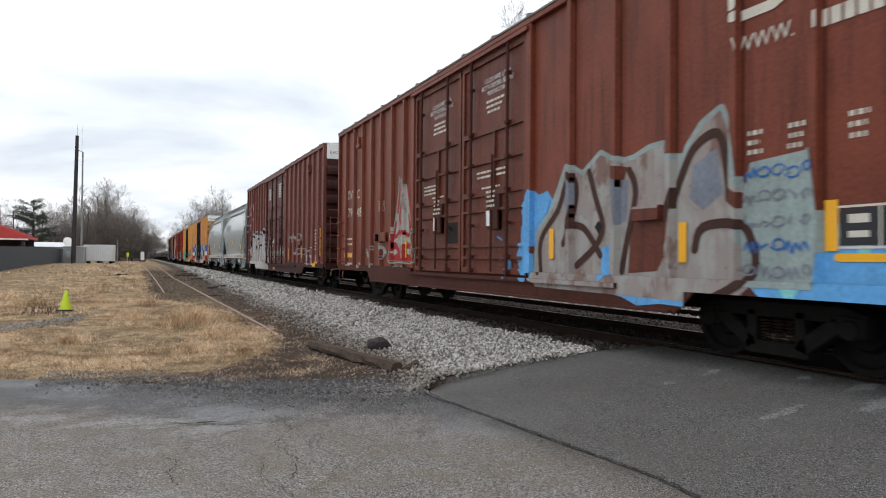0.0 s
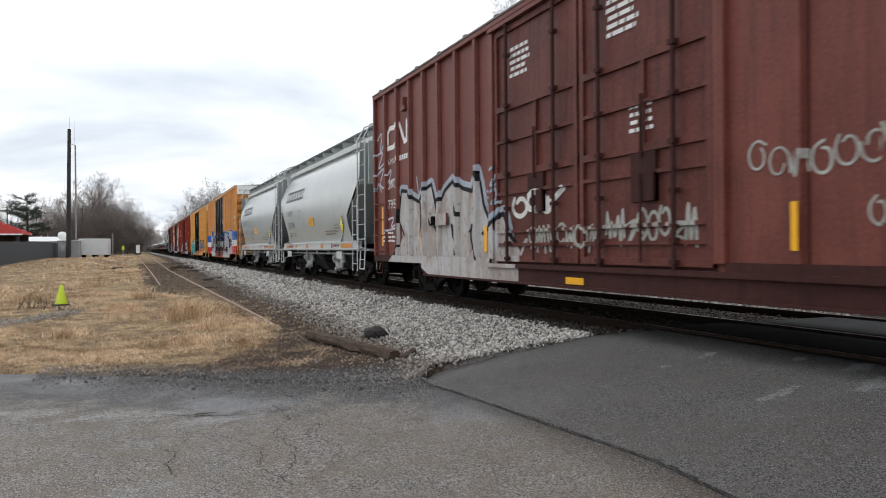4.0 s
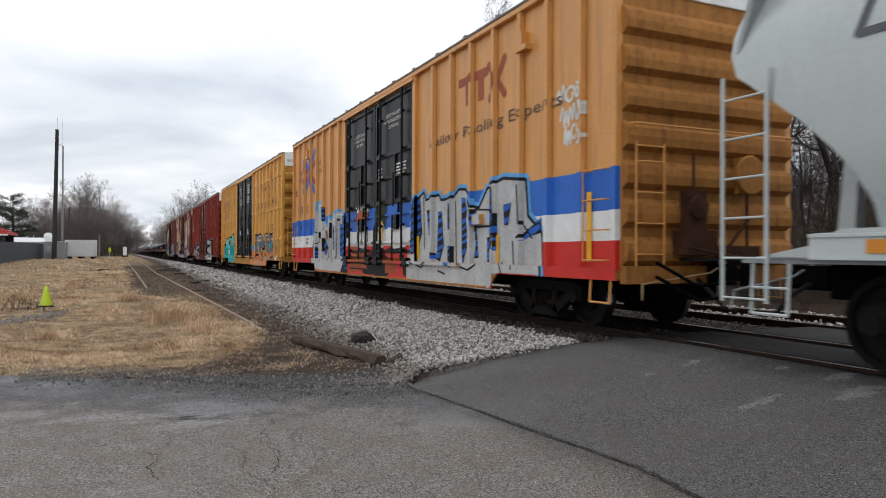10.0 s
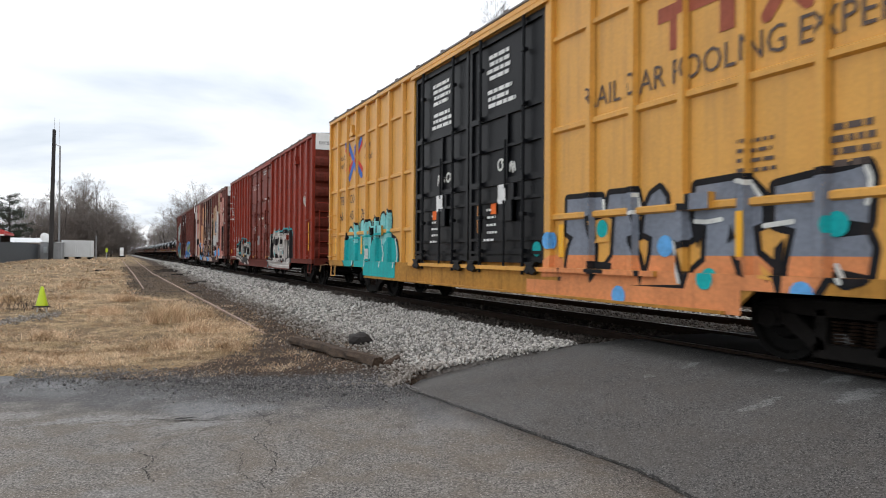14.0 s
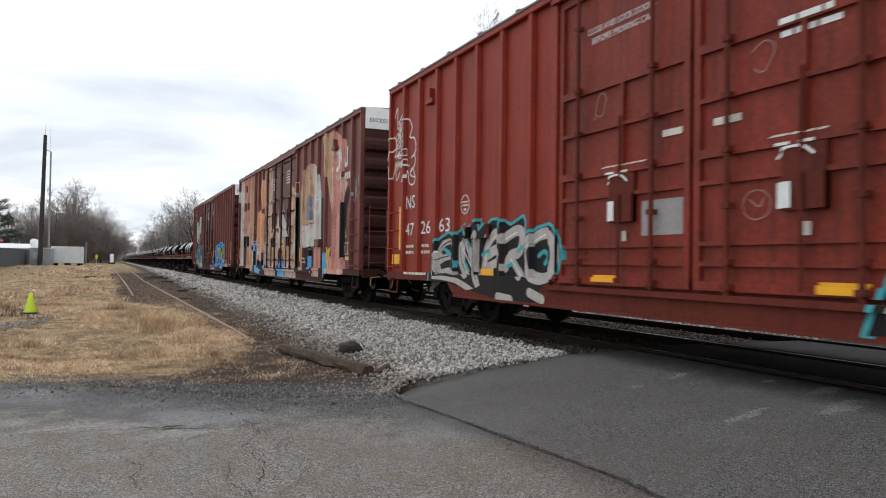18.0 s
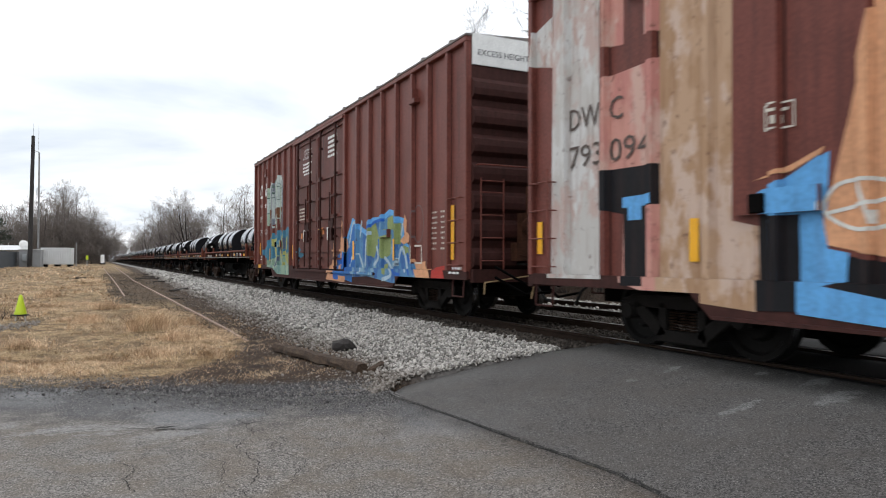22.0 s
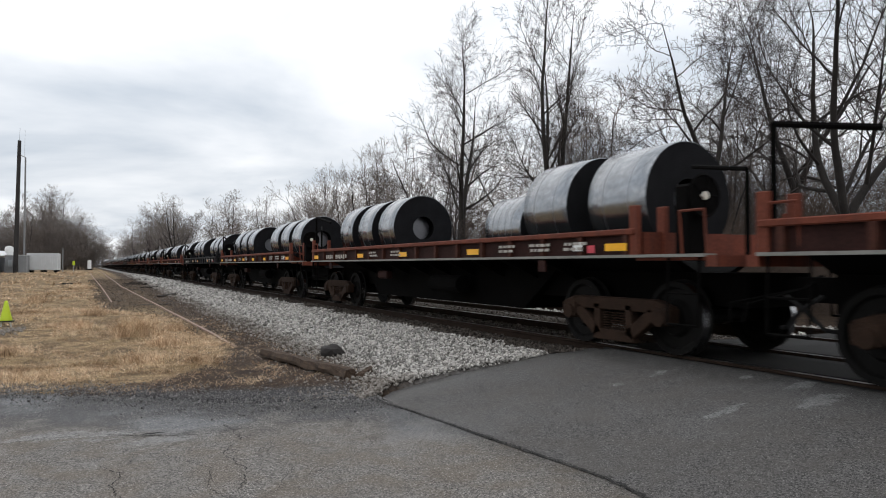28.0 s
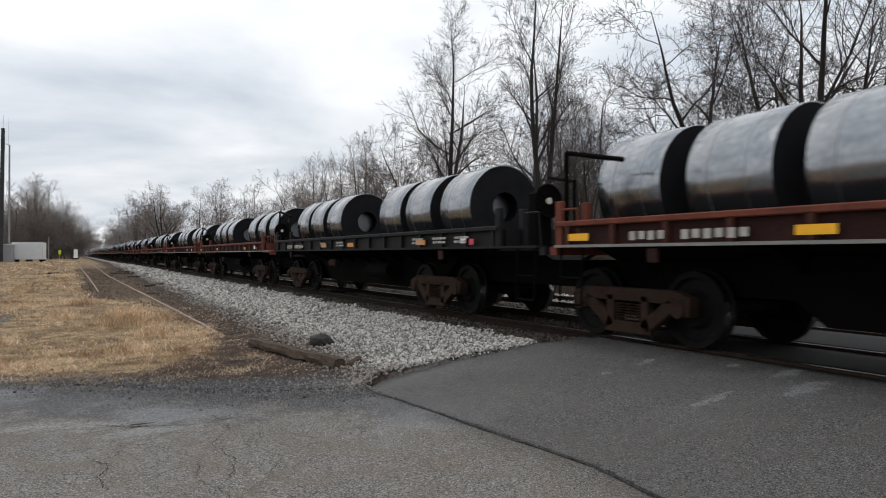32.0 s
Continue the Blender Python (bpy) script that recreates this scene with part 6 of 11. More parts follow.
    bars(c, 16.59, 0.99, 0.27, 3, CREAMP, 0.035, 0.02, 6)
    for u in (10.80, 8.34):
        decal(c, [rect(u - 0.17, u, 1.72, 2.0)], WHITEP, "stencil", "", 5)
    decal(c, [rect(9.58, 10.28, 1.44, 1.86)], spray("tarry_black", rgb(0.020, 0.015, 0.013)), "stencil", "", 4)
    decal(c, [blob(7.56, 0.98, 0.11, 0.19, 14, 0.10, 9), blob(7.84, 1.13, 0.06, 0.04, 10, 0.2, 3)] + stroke([(7.97, 1.52), (7.80, 1.46)], 0.04), spray("clear_blue", rgb(0.10, 0.26, 0.50)), "graffiti", "blue spray dab", 5)
    for u0 in (11.05, 8.55):
        words(c, "CLOSE AND LOCK", u0 - 0.02, 4.36, 0.085, WHITEP, width=1.0)
        words(c, "BOTH DOORS BEFORE", u0 + 0.08, 4.24, 0.085, WHITEP, width=1.2)
        words(c, "MOVING CAR", u0 - 0.15, 4.12, 0.085, WHITEP, width=0.66)
        bars(c, u0 - 0.08, 4.03, 0.7, 3, CREAMP, 0.045, 0.05, int(u0))
    bars(c, 11.5, 2.72, 0.9, 3, CREAMP, 0.04, 0.04, 8)
    bars(c, 8.9, 2.75, 1.4, 2, CREAMP, 0.04, 0.05, 9)
    for u in (10.82, 8.36):
        bars(c, u, 2.36, 0.38, 4, CREAMP, 0.045, 0.04, int(u * 3), 5)
        bars(c, u + 0.30, 2.45, 0.95, 1, CREAMP, 0.035, 0.03, int(u * 5), 5)
    emblem(c, 2.59, 3.70, 1.55, 0.50, CREAMP)
    words(c, "WWW.", 2.59, 3.33, 0.17, CREAMP, width=0.72)
    decal(c, [rect(1.61 - 0.135 * k - 0.105, 1.61 - 0.135 * k, 3.32, 3.48) for k in range(5)], CREAMP, "stencil", "", 3)
    for u in (2.45, 1.95, 1.3, 0.9):
        bars(c, u, 2.48, 0.22, 3, CREAMP, 0.05, 0.05, int(u * 10))
    decal(c, [rect(0.45, 1.38, 1.27, 1.60)], BLACKP, "stencil", "", 4)
    decal(c, stroke([(1.40, 1.25), (0.42, 1.25), (0.42, 1.62), (1.40, 1.62), (1.40, 1.25)], 0.022) + stroke([(1.0, 1.25), (1.0, 1.62)], 0.02) + [rect(1.10, 1.30, 1.47, 1.55), rect(1.10, 1.30, 1.34, 1.40)], CREAMP, "stencil", "", 5)
    decal(c, stroke([(1.40, 1.16), (0.42, 1.16)], 0.075), YELLOWR, "stencil", "", 5)
    reflectors(c, ((6.2, 1.13), (3.37, 1.10), (1.46, 1.22), (12.63, 1.13)))

    # brown car with a silver piece
    c = cars["B"] = boxcar("boxcar", "brown double-door boxcar with a silver graffiti piece and white scrawls", BROWN2, Q_B)
    SP_MIST = spray("pale_blue_mist", rgb(0.36, 0.40, 0.46))
    peeling("weathered_silver_piece", (rgb(0.44, 0.42, 0.40), rgb(0.36, 0.31, 0.28), rgb(0.47, 0.46, 0.46)), 0.42)
    decal(c, stroke([(16.77, 2.46), (16.29, 2.41), (16.07, 2.25), (15.65, 2.13), (15.44, 2.35), (14.94, 2.46), (14.71, 2.04), (14.38, 2.12), (14.23, 2.27), (13.78, 2.45), (13.60, 2.34), (13.38, 2.25), (12.98, 2.17), (12.83, 2.39), (12.72, 2.49), (12.61, 2.27), (12.48, 1.85), (12.25, 1.58), (12.15, 1.50), (11.83, 1.66), (11.74, 1.68), (11.66, 1.59), (11.53, 1.31)], 0.300), SP_MIST, "graffiti", "pale mist round the letters", 0)
    decal(c, [[(17.82, 0.63), (16.95, 1.15), (16.70, 1.37), (16.95, 1.83), (16.77, 2.46), (16.29, 2.41), (16.07, 2.25), (15.65, 2.13), (15.44, 2.35), (14.94, 2.46), (14.71, 2.04), (14.38, 2.12), (14.23, 2.27), (13.78, 2.45), (13.60, 2.34), (13.38, 2.25), (12.98, 2.17), (12.83, 2.39), (12.72, 2.49), (12.61, 2.27), (12.48, 1.85), (12.25, 1.58), (12.15, 1.50), (11.83, 1.66), (11.74, 1.68), (11.66, 1.59), (11.53, 1.31), (11.30, 1.16), (11.14, 0.98), (11.14, 0.49), (13.40, 0.47), (14.56, 0.49), (15.02, 0.54), (15.39, 0.66), (17.68, 0.62)]], MATS["weathered_silver_piece"], "graffiti", "silver spray-paint field", 1)
    decal(c, stroke([(16.95, 1.83), (16.77, 2.46), (16.29, 2.41), (16.07, 2.25), (15.65, 2.13), (15.44, 2.35), (14.94, 2.46), (14.71, 2.04), (14.38, 2.12), (14.23, 2.27), (13.78, 2.45), (13.60, 2.34), (13.38, 2.25), (12.98, 2.17), (12.83, 2.39), (12.72, 2.49), (12.61, 2.27), (12.48, 1.85), (12.25, 1.58), (12.15, 1.50), (11.83, 1.66), (11.74, 1.68), (11.66, 1.59), (11.53, 1.31), (11.30, 1.16)], 0.085), SP_BLACK, "graffiti", "black outlines", 2)
    decal(c, stroke(smooth([(15.58, 2.09), (15.55, 1.78), (15.60, 1.45)]), 0.070) + stroke(smooth([(14.91, 2.43), (14.77, 2.10), (14.68, 1.91)]), 0.070) + stroke(smooth([(15.01, 1.81), (14.82, 1.59), (14.64, 1.42)]), 0.070) + stroke(smooth([(13.90, 1.55), (13.84, 1.32), (13.61, 0.97)]), 0.070) + stroke(smooth([(12.25, 1.58), (12.35, 1.43), (12.55, 1.35)]), 0.070) + stroke(smooth([(16.95, 1.76), (16.60, 1.40)]), 0.070) + stroke(smooth([(17.82, 0.66), (16.95, 1.15)]), 0.070) + stroke(smooth([(12.84, 1.07), (12.72, 0.89)]), 0.070) + stroke(smooth([(11.74, 1.67), (11.57, 1.41), (11.32, 1.16)]), 0.070) + stroke(smooth([(12.98, 1.52), (13.03, 1.32), (12.94, 1.07)]), 0.070), SP_BLACK, "graffiti", "black letter strokes", 3)
    decal(c, [[(13.74, 2.31), (13.67, 2.05), (13.51, 1.70), (13.62, 1.72), (13.74, 2.06)], [(13.93, 1.57), (13.84, 1.55), (13.78, 1.20), (13.90, 1.34)], [(13.16, 1.38), (12.97, 1.52), (13.03, 1.40)], [(15.46, 1.45), (15.31, 1.36), (15.39, 1.27)]], SP_BLACK, "graffiti", "black wedges", 3)
    decal(c, stroke(smooth([(12.09, 2.47), (11.99, 2.50), (11.95, 2.34), (12.06, 2.20), (11.93, 2.20)]), 0.050) + stroke(smooth([(12.06, 2.08), (11.94, 2.13), (11.92, 1.97), (12.04, 1.87), (11.80, 1.90)]), 0.050) + stroke(smooth([(12.34, 2.12), (12.26, 2.07)]), 0.050) + stroke(smooth([(12.32, 2.00), (12.21, 1.98)]), 0.050) + stroke(smooth([(15.78, 2.69), (15.67, 2.35)]), 0.050) + stroke(smooth([(14.63, 2.56), (14.57, 2.35)]), 0.050), SP_MIST, "graffiti", "pale drips and scrawl", 4)
    decal(c, stroke(smooth([(18.53, 3.91), (18.19, 4.03), (18.32, 3.56), (17.99, 3.79)]), 0.050) + stroke(smooth([(18.63, 3.52), (18.15, 3.53), (18.45, 3.18), (18.03, 3.26)]), 0.050) + stroke(smooth([(18.63, 2.98), (18.08, 3.12), (18.33, 2.76), (18.08, 2.63)]), 0.050) + stroke(smooth([(18.59, 2.59), (18.46, 2.78), (18.25, 2.55)]), 0.050) + stroke(smooth([(17.76, 2.93), (17.49, 3.03), (17.64, 2.72), (17.31, 2.80)]), 0.050) + stroke(smooth([(17.73, 1.81), (17.35, 1.84), (17.50, 1.63), (17.21, 1.67)]), 0.050) + stroke(smooth([(17.77, 1.54), (17.25, 1.58)]), 0.050), spray("pale_lilac", rgb(0.52, 0.54, 0.62)), "graffiti", "pale lilac scrawl", 2)
    tag_scrawl(c, 11.4, 9.9, 1.6, 2.05, SP_WHITE, 0.10, 4, 3)
    tag_scrawl(c, 11.2, 9.0, 1.0, 1.45, worn_white, 0.05, 6, 8)
    tag_scrawl(c, 8.9, 7.2, 1.1, 1.6, worn_white, 0.045, 17, 8)
    tag_scrawl(c, 6.5, 3.3, 1.75, 2.15, worn_white, 0.028, 8, 13)
    tag_scrawl(c, 5.2, 2.4, 1.2, 1.55, worn_white, 0.030, 18, 12)
    words(c, "METAL", 2.9, 0.86, 0.36, SP_WHITE, width=1.35)
    tag_scrawl(c, 1.5, 0.9, 0.95, 1.25, SP_PINK, 0.05, 12, 3)
    emblem(c, 17.71, 3.56, 1.36, 0.54, WHITEP)
    words(c, "WWW", 17.735, 3.16, 0.15, WHITEP, width=0.56)
    decal(c, [rect(16.98 - 0.135 * k - 0.105, 16.98 - 0.135 * k, 3.20, 3.32) for k in range(5)], WHITEP, "stencil", "", 3)
    words(c, "DWC", 17.735, 2.56, 0.24, WHITEP, width=0.57)
    words(c, "795", 17.735, 2.07, 0.23, WHITEP, width=0.55)
    bars(c, 17.9, 1.5, 0.7, 3, WHITEP, 0.05, 0.05, 15)
    bars(c, 11.5, 4.45, 0.7, 5, WHITEP, 0.06, 0.05, 16)
    bars(c, 8.9, 4.5, 0.8, 6, WHITEP, 0.06, 0.05, 17)
    bars(c, 8.4, 2.9, 0.5, 4, WHITEP, 0.05, 0.05, 18)
    for u in (1.55, 1.1):
        bars(c, u, 2.14, 0.32, 7, CREAMP, 0.055, 0.06, int(u * 9))
    decal(c, stroke([(2.3, 1.15), (1.95, 1.15), (1.95, 1.5), (2.3, 1.5), (2.3, 1.15)], 0.03), CREAMP, "stencil", "", 3)
    reflectors(c, ((15.38, 1.05), (12.4, 1.02), (5.9, 1.05), (3.3, 1.1)))
    reflectors(c, ((0.63, 1.18), (18.12, 1.15)), h=1.0)
    decal(c, [rect(9.3, 9.75, 0.56, 0.66), rect(1.1, 1.6, 0.80, 0.98)], YELLOWR, "stencil", "", 6)

    # ochre car with blue, white and red bands
    c = cars["T1"] = boxcar("boxcar", "ochre boxcar with black doors, tricolour lower bands and silver graffiti", ORANGE, Q_T1, BLACK)
    L = BOX_L
    for z0, z1, m, lab in ((1.68, 2.24, BLUEP, "blue painted band"), (1.28, 1.68, WHITEP, "white painted band"), (0.76, 1.28, REDP, "red painted band")):
        decal(c, [rect(0.0, L, z0, z1)], m, "painted_band", lab, 0)
    decal(c, [rect(3.3, L - 3.3, 0.50, 0.76)], REDP, "painted_band", "red painted sill", 0)
    def graf(polys, m, lab, ly):
        decal(c, polys, m, "graffiti", lab, ly)

    def striped(shapes, seed):
        """Black counters with slanting blue stripes inside."""
        r = random.Random(seed)
        graf(shapes, SP_BLACK, "black letter shadows", 4)
        out = []
        for sh in shapes:
            us, zs = [p[0] for p in sh], [p[1] for p in sh]
            u0, u1, z0, z1 = min(us), max(us), min(zs), max(zs)
            z = z0 + 0.04
            while z < z1 - 0.06:
                h = r.uniform(0.05, 0.16)
                band = clip_poly(list(sh), u0, u1, z, min(z + h, z1))
                if len(band) > 2:
                    mu, mz = sum(p[0] for p in band) / len(band), sum(p[1] for p in band) / len(band)
                    out.append([(mu + (p[0] - mu) * 0.84, mz + (p[1] - mz) * 0.9 + (mu - p[0]) * 0.22) for p in band])
                z += h + r.uniform(0.05, 0.11)
        graf(out, SP_COBALT, "blue stripes", 5)

    # red and rust lower doors, sooty along the sill
    graf([rect(7.0, 12.0, 0.50, 1.28)], REDP, "red paint over the lower doors", 1)
    graf([blob(9.45, 0.80, 1.2, 0.30, 24, 0.25, 3), blob(9.3, 1.35, 0.5, 0.55, 12, 0.3, 4), blob(8.0, 1.18, 0.6, 0.10, 12, 0.3, 6), blob(7.2, 0.75, 0.3, 0.2, 10, 0.3, 8)], SP_BLACK, "sooty black overspray", 2)
    graf([[(11.67, 1.19), (11.17, 1.29), (10.0, 1.1), (9.96, 0.67), (11.41, 0.56)], rect(7.9, 8.6, 0.62, 0.95)], spray("rust", rgb(0.36, 0.085, 0.035)), "rust-red body shape", 3)
    graf([rect(9.98 + 0.05 * k, 11.5 - 0.04 * k, 0.66 + 0.15 * k, 0.70 + 0.15 * k) for k in range(4)] + [[(10.95, 1.22), (10.85, 1.05), (10.7, 1.2)], [(10.4, 1.2), (10.3, 1.0), (10.15, 1.16)]], SP_BLACK, "black slats", 4)
    # two abstract masks on the doors
    graf([[(11.16, 1.98), (10.98, 2.32), (10.51, 2.38), (10.05, 2.30), (10.0, 1.96), (10.41, 1.88)], blob(10.56, 1.55, 0.48, 0.40, 18, 0.06, 5)], SP_BLACK, "black mask outline", 3)
    graf([blob(10.56, 1.55, 0.42, 0.34, 18, 0.06, 5)] + [[(11.0 - 0.16 * k, 2.18), (10.92 - 0.16 * k, 2.36), (10.84 - 0.16 * k, 2.18)] for k in range(6)], SP_WHITE, "pale mask shape", 4)
    graf([[(11.08, 1.94), (10.93, 2.24), (10.75, 2.14), (10.51, 2.28), (10.3, 2.13), (10.11, 2.21), (10.09, 1.96), (10.41, 1.90)]], spray("rust", rgb(0.36, 0.085, 0.035)), "rust-red cap shape", 5)
    graf([blob(9.05, 2.05, 0.36, 0.38, 16, 0.1, 6)], spray("olive", rgb(0.035, 0.045, 0.022)), "olive mask shape", 4)
    graf([blob(9.05, 1.55, 0.30, 0.32, 12, 0.15, 7)], CREAMP, "pale face shape", 5)
    graf(sum((stroke(smooth(p), 0.045) for p in ([(10.9, 1.45), (10.75, 1.36), (10.6, 1.42), (10.5, 1.34), (10.3, 1.42)], [(10.85, 1.78), (10.62, 1.74), (10.6, 1.58)], [(10.5, 1.76), (10.25, 1.74), (10.2, 1.55)], [(10.95, 1.6), (10.8, 1.66)], [(9.3, 1.7), (9.1, 1.5), (8.9, 1.7)], [(9.15, 1.9), (9.1, 1.3)], [(10.6, 1.6), (10.62, 1.45)])), []), SP_BLACK, "black mask lines", 6)
    graf([[(7.2, 1.5), (7.5, 1.75), (7.9, 1.68), (8.6, 1.72), (8.7, 1.45), (8.2, 1.2), (7.4, 1.25)]], WHITEP, "white overspray", 3)
    # silver letters at the far end, shadowed in black and blue
    far = [(15.82, 0.62), (15.82, 1.67), (15.39, 1.86), (15.19, 2.7), (14.74, 2.68), (14.67, 2.16), (14.37, 2.07), (14.09, 1.88), (13.87, 2.28), (13.51, 2.09), (13.36, 2.32), (13.08, 2.2), (12.99, 2.33), (12.24, 2.27), (12.02, 2.11), (12.09, 0.88), (12.4, 0.55), (14.67, 0.55)]
    graf(stroke(far[1:15], 0.17), SP_SKY, "pale blue halo", 2)
    graf([[(12.2, 2.25), (11.9, 2.15), (11.85, 1.66), (11.95, 1.2), (11.74, 0.79), (11.67, 0.53), (12.4, 0.53), (12.35, 2.2)], [(15.9, 0.62), (15.95, 1.3), (15.8, 1.7), (15.6, 0.62)]], SP_BLACK, "black letter shadows", 2)
    graf([far], SP_SILVER, "silver letters", 3)
    striped([[(14.74, 2.58), (14.37, 2.53), (14.37, 2.10), (14.64, 2.12)], [(14.43, 1.61), (13.92, 1.27), (14.2, 1.00), (14.43, 1.15)], [(15.39, 1.36), (15.12, 1.21), (15.20, 0.90), (15.53, 1.00)], [(12.66, 1.95), (12.46, 1.94), (12.42, 0.98), (12.64, 1.03)], [(13.42, 1.9), (13.30, 1.9), (13.27, 1.2), (13.40, 1.2)], [(13.92, 1.95), (13.80, 2.05), (13.78, 1.2), (13.90, 1.1)], [(12.21, 2.21), (11.95, 2.13), (11.91, 1.66), (11.98, 1.2), (11.74, 0.79), (11.67, 0.59), (12.09, 0.72), (12.24, 1.2), (12.21, 1.62)]], 4)
    graf(sum((stroke(p, 0.035) for p in ([(14.72, 2.1), (14.62, 1.2), (14.75, 0.8)], [(15.35, 1.8), (15.1, 1.7), (15.0, 1.45), (15.3, 1.4)], [(13.1, 2.15), (13.08, 1.0), (13.3, 0.85)], [(12.98, 2.25), (12.95, 0.9)], [(13.55, 2.0), (13.6, 1.0), (13.85, 0.85)], [(12.75, 1.0), (12.7, 2.1)])), []), SP_BLACK, "thin black outlines", 6)
    graf(stroke([(15.1, 2.6), (14.85, 2.62)], 0.04) + stroke([(12.9, 2.24), (12.3, 2.2)], 0.04), SP_WHITE, "white highlights", 6)
    # large silver letters over the near half
    top = [(6.99, 1.94), (6.8, 2.26), (6.4, 2.39), (6.29, 2.22), (5.65, 2.29), (5.53, 2.17), (4.98, 2.18), (4.7, 2.32), (4.44, 2.3), (4.3, 2.19), (4.13, 1.96), (3.89, 1.92), (3.58, 2.24), (3.29, 2.32), (3.01, 2.37), (2.29, 2.28), (2.22, 1.7), (1.82, 1.42), (1.78, 0.78)]
    graf(stroke([(7.1, 1.75)] + top, 0.19), SP_SKY, "pale blue halo", 2)
    graf([[(7.25, 0.83)] + [(7.15, 1.4)] + top + [(3.1, 0.78), (3.4, 0.50), (7.2, 0.50)]], SP_SILVER, "silver letters", 3)
    graf(stroke([(7.1, 1.75)] + top, 0.055), SP_BLACK, "black top outline", 4)
    striped([[(6.94, 2.16), (6.61, 2.34), (6.48, 1.55), (6.78, 1.08), (7.13, 1.08)], [(6.25, 2.0), (5.96, 2.03), (5.95, 1.47), (6.13, 1.48)], [(5.66, 1.95), (5.48, 1.93), (5.38, 1.25), (5.56, 0.93), (6.07, 1.06), (6.07, 1.17), (5.71, 1.09)],
             [(5.21, 2.08), (4.98, 2.06), (4.96, 1.56), (5.21, 1.58)], [(5.17, 1.24), (4.94, 1.24), (4.94, 0.82), (5.14, 0.87)], [(4.60, 2.16), (4.44, 2.14), (4.33, 1.83), (4.34, 1.24), (4.55, 0.86), (4.58, 1.1)],
             [(4.16, 1.92), (3.99, 1.88), (3.96, 1.49), (3.89, 1.02), (4.08, 1.01), (4.01, 1.28), (4.06, 1.5)], [(3.58, 1.39), (3.41, 1.39), (3.45, 0.94), (3.58, 0.96)], [(3.50, 2.16), (3.29, 2.26), (3.27, 1.93), (3.18, 1.11), (3.39, 1.23)],
             [(3.01, 1.92), (2.74, 1.94), (2.84, 1.57), (2.98, 1.58)], [(2.56, 1.34), (1.84, 1.66), (1.84, 1.42), (2.35, 1.36)]], 9)
    graf(sum((stroke(p, 0.035) for p in ([(4.5, 0.85), (4.2, 0.8), (3.9, 0.9)], [(3.05, 0.95), (2.95, 0.75), (3.0, 0.55)], [(6.9, 0.9), (6.4, 0.8), (6.0, 0.95)], [(5.5, 0.75), (5.2, 0.7)], [(2.45, 2.2), (2.4, 1.6), (2.1, 1.35)], [(2.7, 1.3), (2.65, 0.85)], [(6.4, 2.3), (6.35, 1.2)], [(4.85, 2.1), (4.8, 0.9)])), []), SP_BLACK, "thin black outlines", 6)
    graf(stroke([(3.4, 1.86), (4.05, 1.9)], 0.03) + stroke([(3.4, 1.58), (4.05, 1.58)], 0.04), SP_BLACK, "black box lines", 6)
    # crossed-arrow emblem as plain strokes
    for pts in ([(17.06, 3.2), (16.6, 3.55), (16.40, 3.78), (16.55, 3.98), (17.16, 4.33)], [(16.30, 4.0), (15.7, 4.5)], [(16.28, 3.62), (15.76, 3.15)]):
        decal(c, stroke(pts, 0.19), BLUEP, "emblem", "blue crossed arrow", 3)
    for pts in ([(17.15, 4.08), (16.75, 3.88)], [(17.1, 3.48), (16.75, 3.68)], [(16.3, 3.82), (15.65, 4.15)], [(16.25, 3.75), (15.7, 3.45)]):
        decal(c, stroke(pts, 0.17), spray("arrow_red", rgb(0.42, 0.09, 0.05)), "emblem", "red crossed arrow", 2)
    words(c, "next", 17.735, 3.86, 0.15, DARKTXT)
    words(c, "load", 17.735, 3.62, 0.17, DARKTXT)
    words(c, "any", 15.2, 3.92, 0.17, DARKTXT)
    words(c, "road", 15.2, 3.70, 0.17, DARKTXT)
    words(c, "TB", 17.735, 2.50, 0.24, DARKTXT)
    words(c, "OX", 16.79, 2.50, 0.24, DARKTXT)
    words(c, "66", 17.735, 1.92, 0.25, BLACKP)
    words(c, "21", 16.79, 1.92, 0.25, BLACKP)
    words(c, "21", 15.79, 1.92, 0.25, BLACKP)
    words(c, "Railcar Pooling Experts", 6.1, 3.22, 0.26, DARKTXT, width=4.8)
    decal(c, [rect(3.6, 4.75, 4.24, 4.40), rect(4.25, 4.45, 3.85, 4.3), rect(3.75, 3.95, 3.85, 4.3)] + stroke([(3.55, 4.4), (3.0, 3.8)], 0.14) + stroke([(3.0, 4.4), (3.5, 3.8)], 0.14), spray("faded_red", rgb(0.34, 0.095, 0.055)), "emblem", "faded red block emblem", 2)
    for k, line in enumerate(("CLOSE THIS DOOR", "BEFORE CLOSING", "MAIN DOOR")):
        words(c, line, (11.3, 11.25, 11.1)[k], 4.22 - k * 0.13, 0.075, WHITEP, width=(0.9, 0.82, 0.55)[k])
    for k, line in enumerate(("CLOSE AND LOCK", "BOTH DOORS BEFORE", "MOVING CAR")):
        words(c, line, (8.75, 8.85, 8.6)[k], 4.36 - k * 0.14, 0.085, WHITEP, width=(0.95, 1.15, 0.68)[k])
    bars(c, 8.2, 3.2, 0.8, 4, WHITEP, 0.035, 0.04, 24)
    bars(c, 9.3, 3.2, 0.3, 3, WHITEP, 0.05, 0.05, 25)
    for k in range(3):
        tag_scrawl(c, 1.45 - k * 0.1, 0.75, 3.25 - k * 0.3, 3.55 - k * 0.3, SP_WHITE, 0.05, 133 + k, 3)
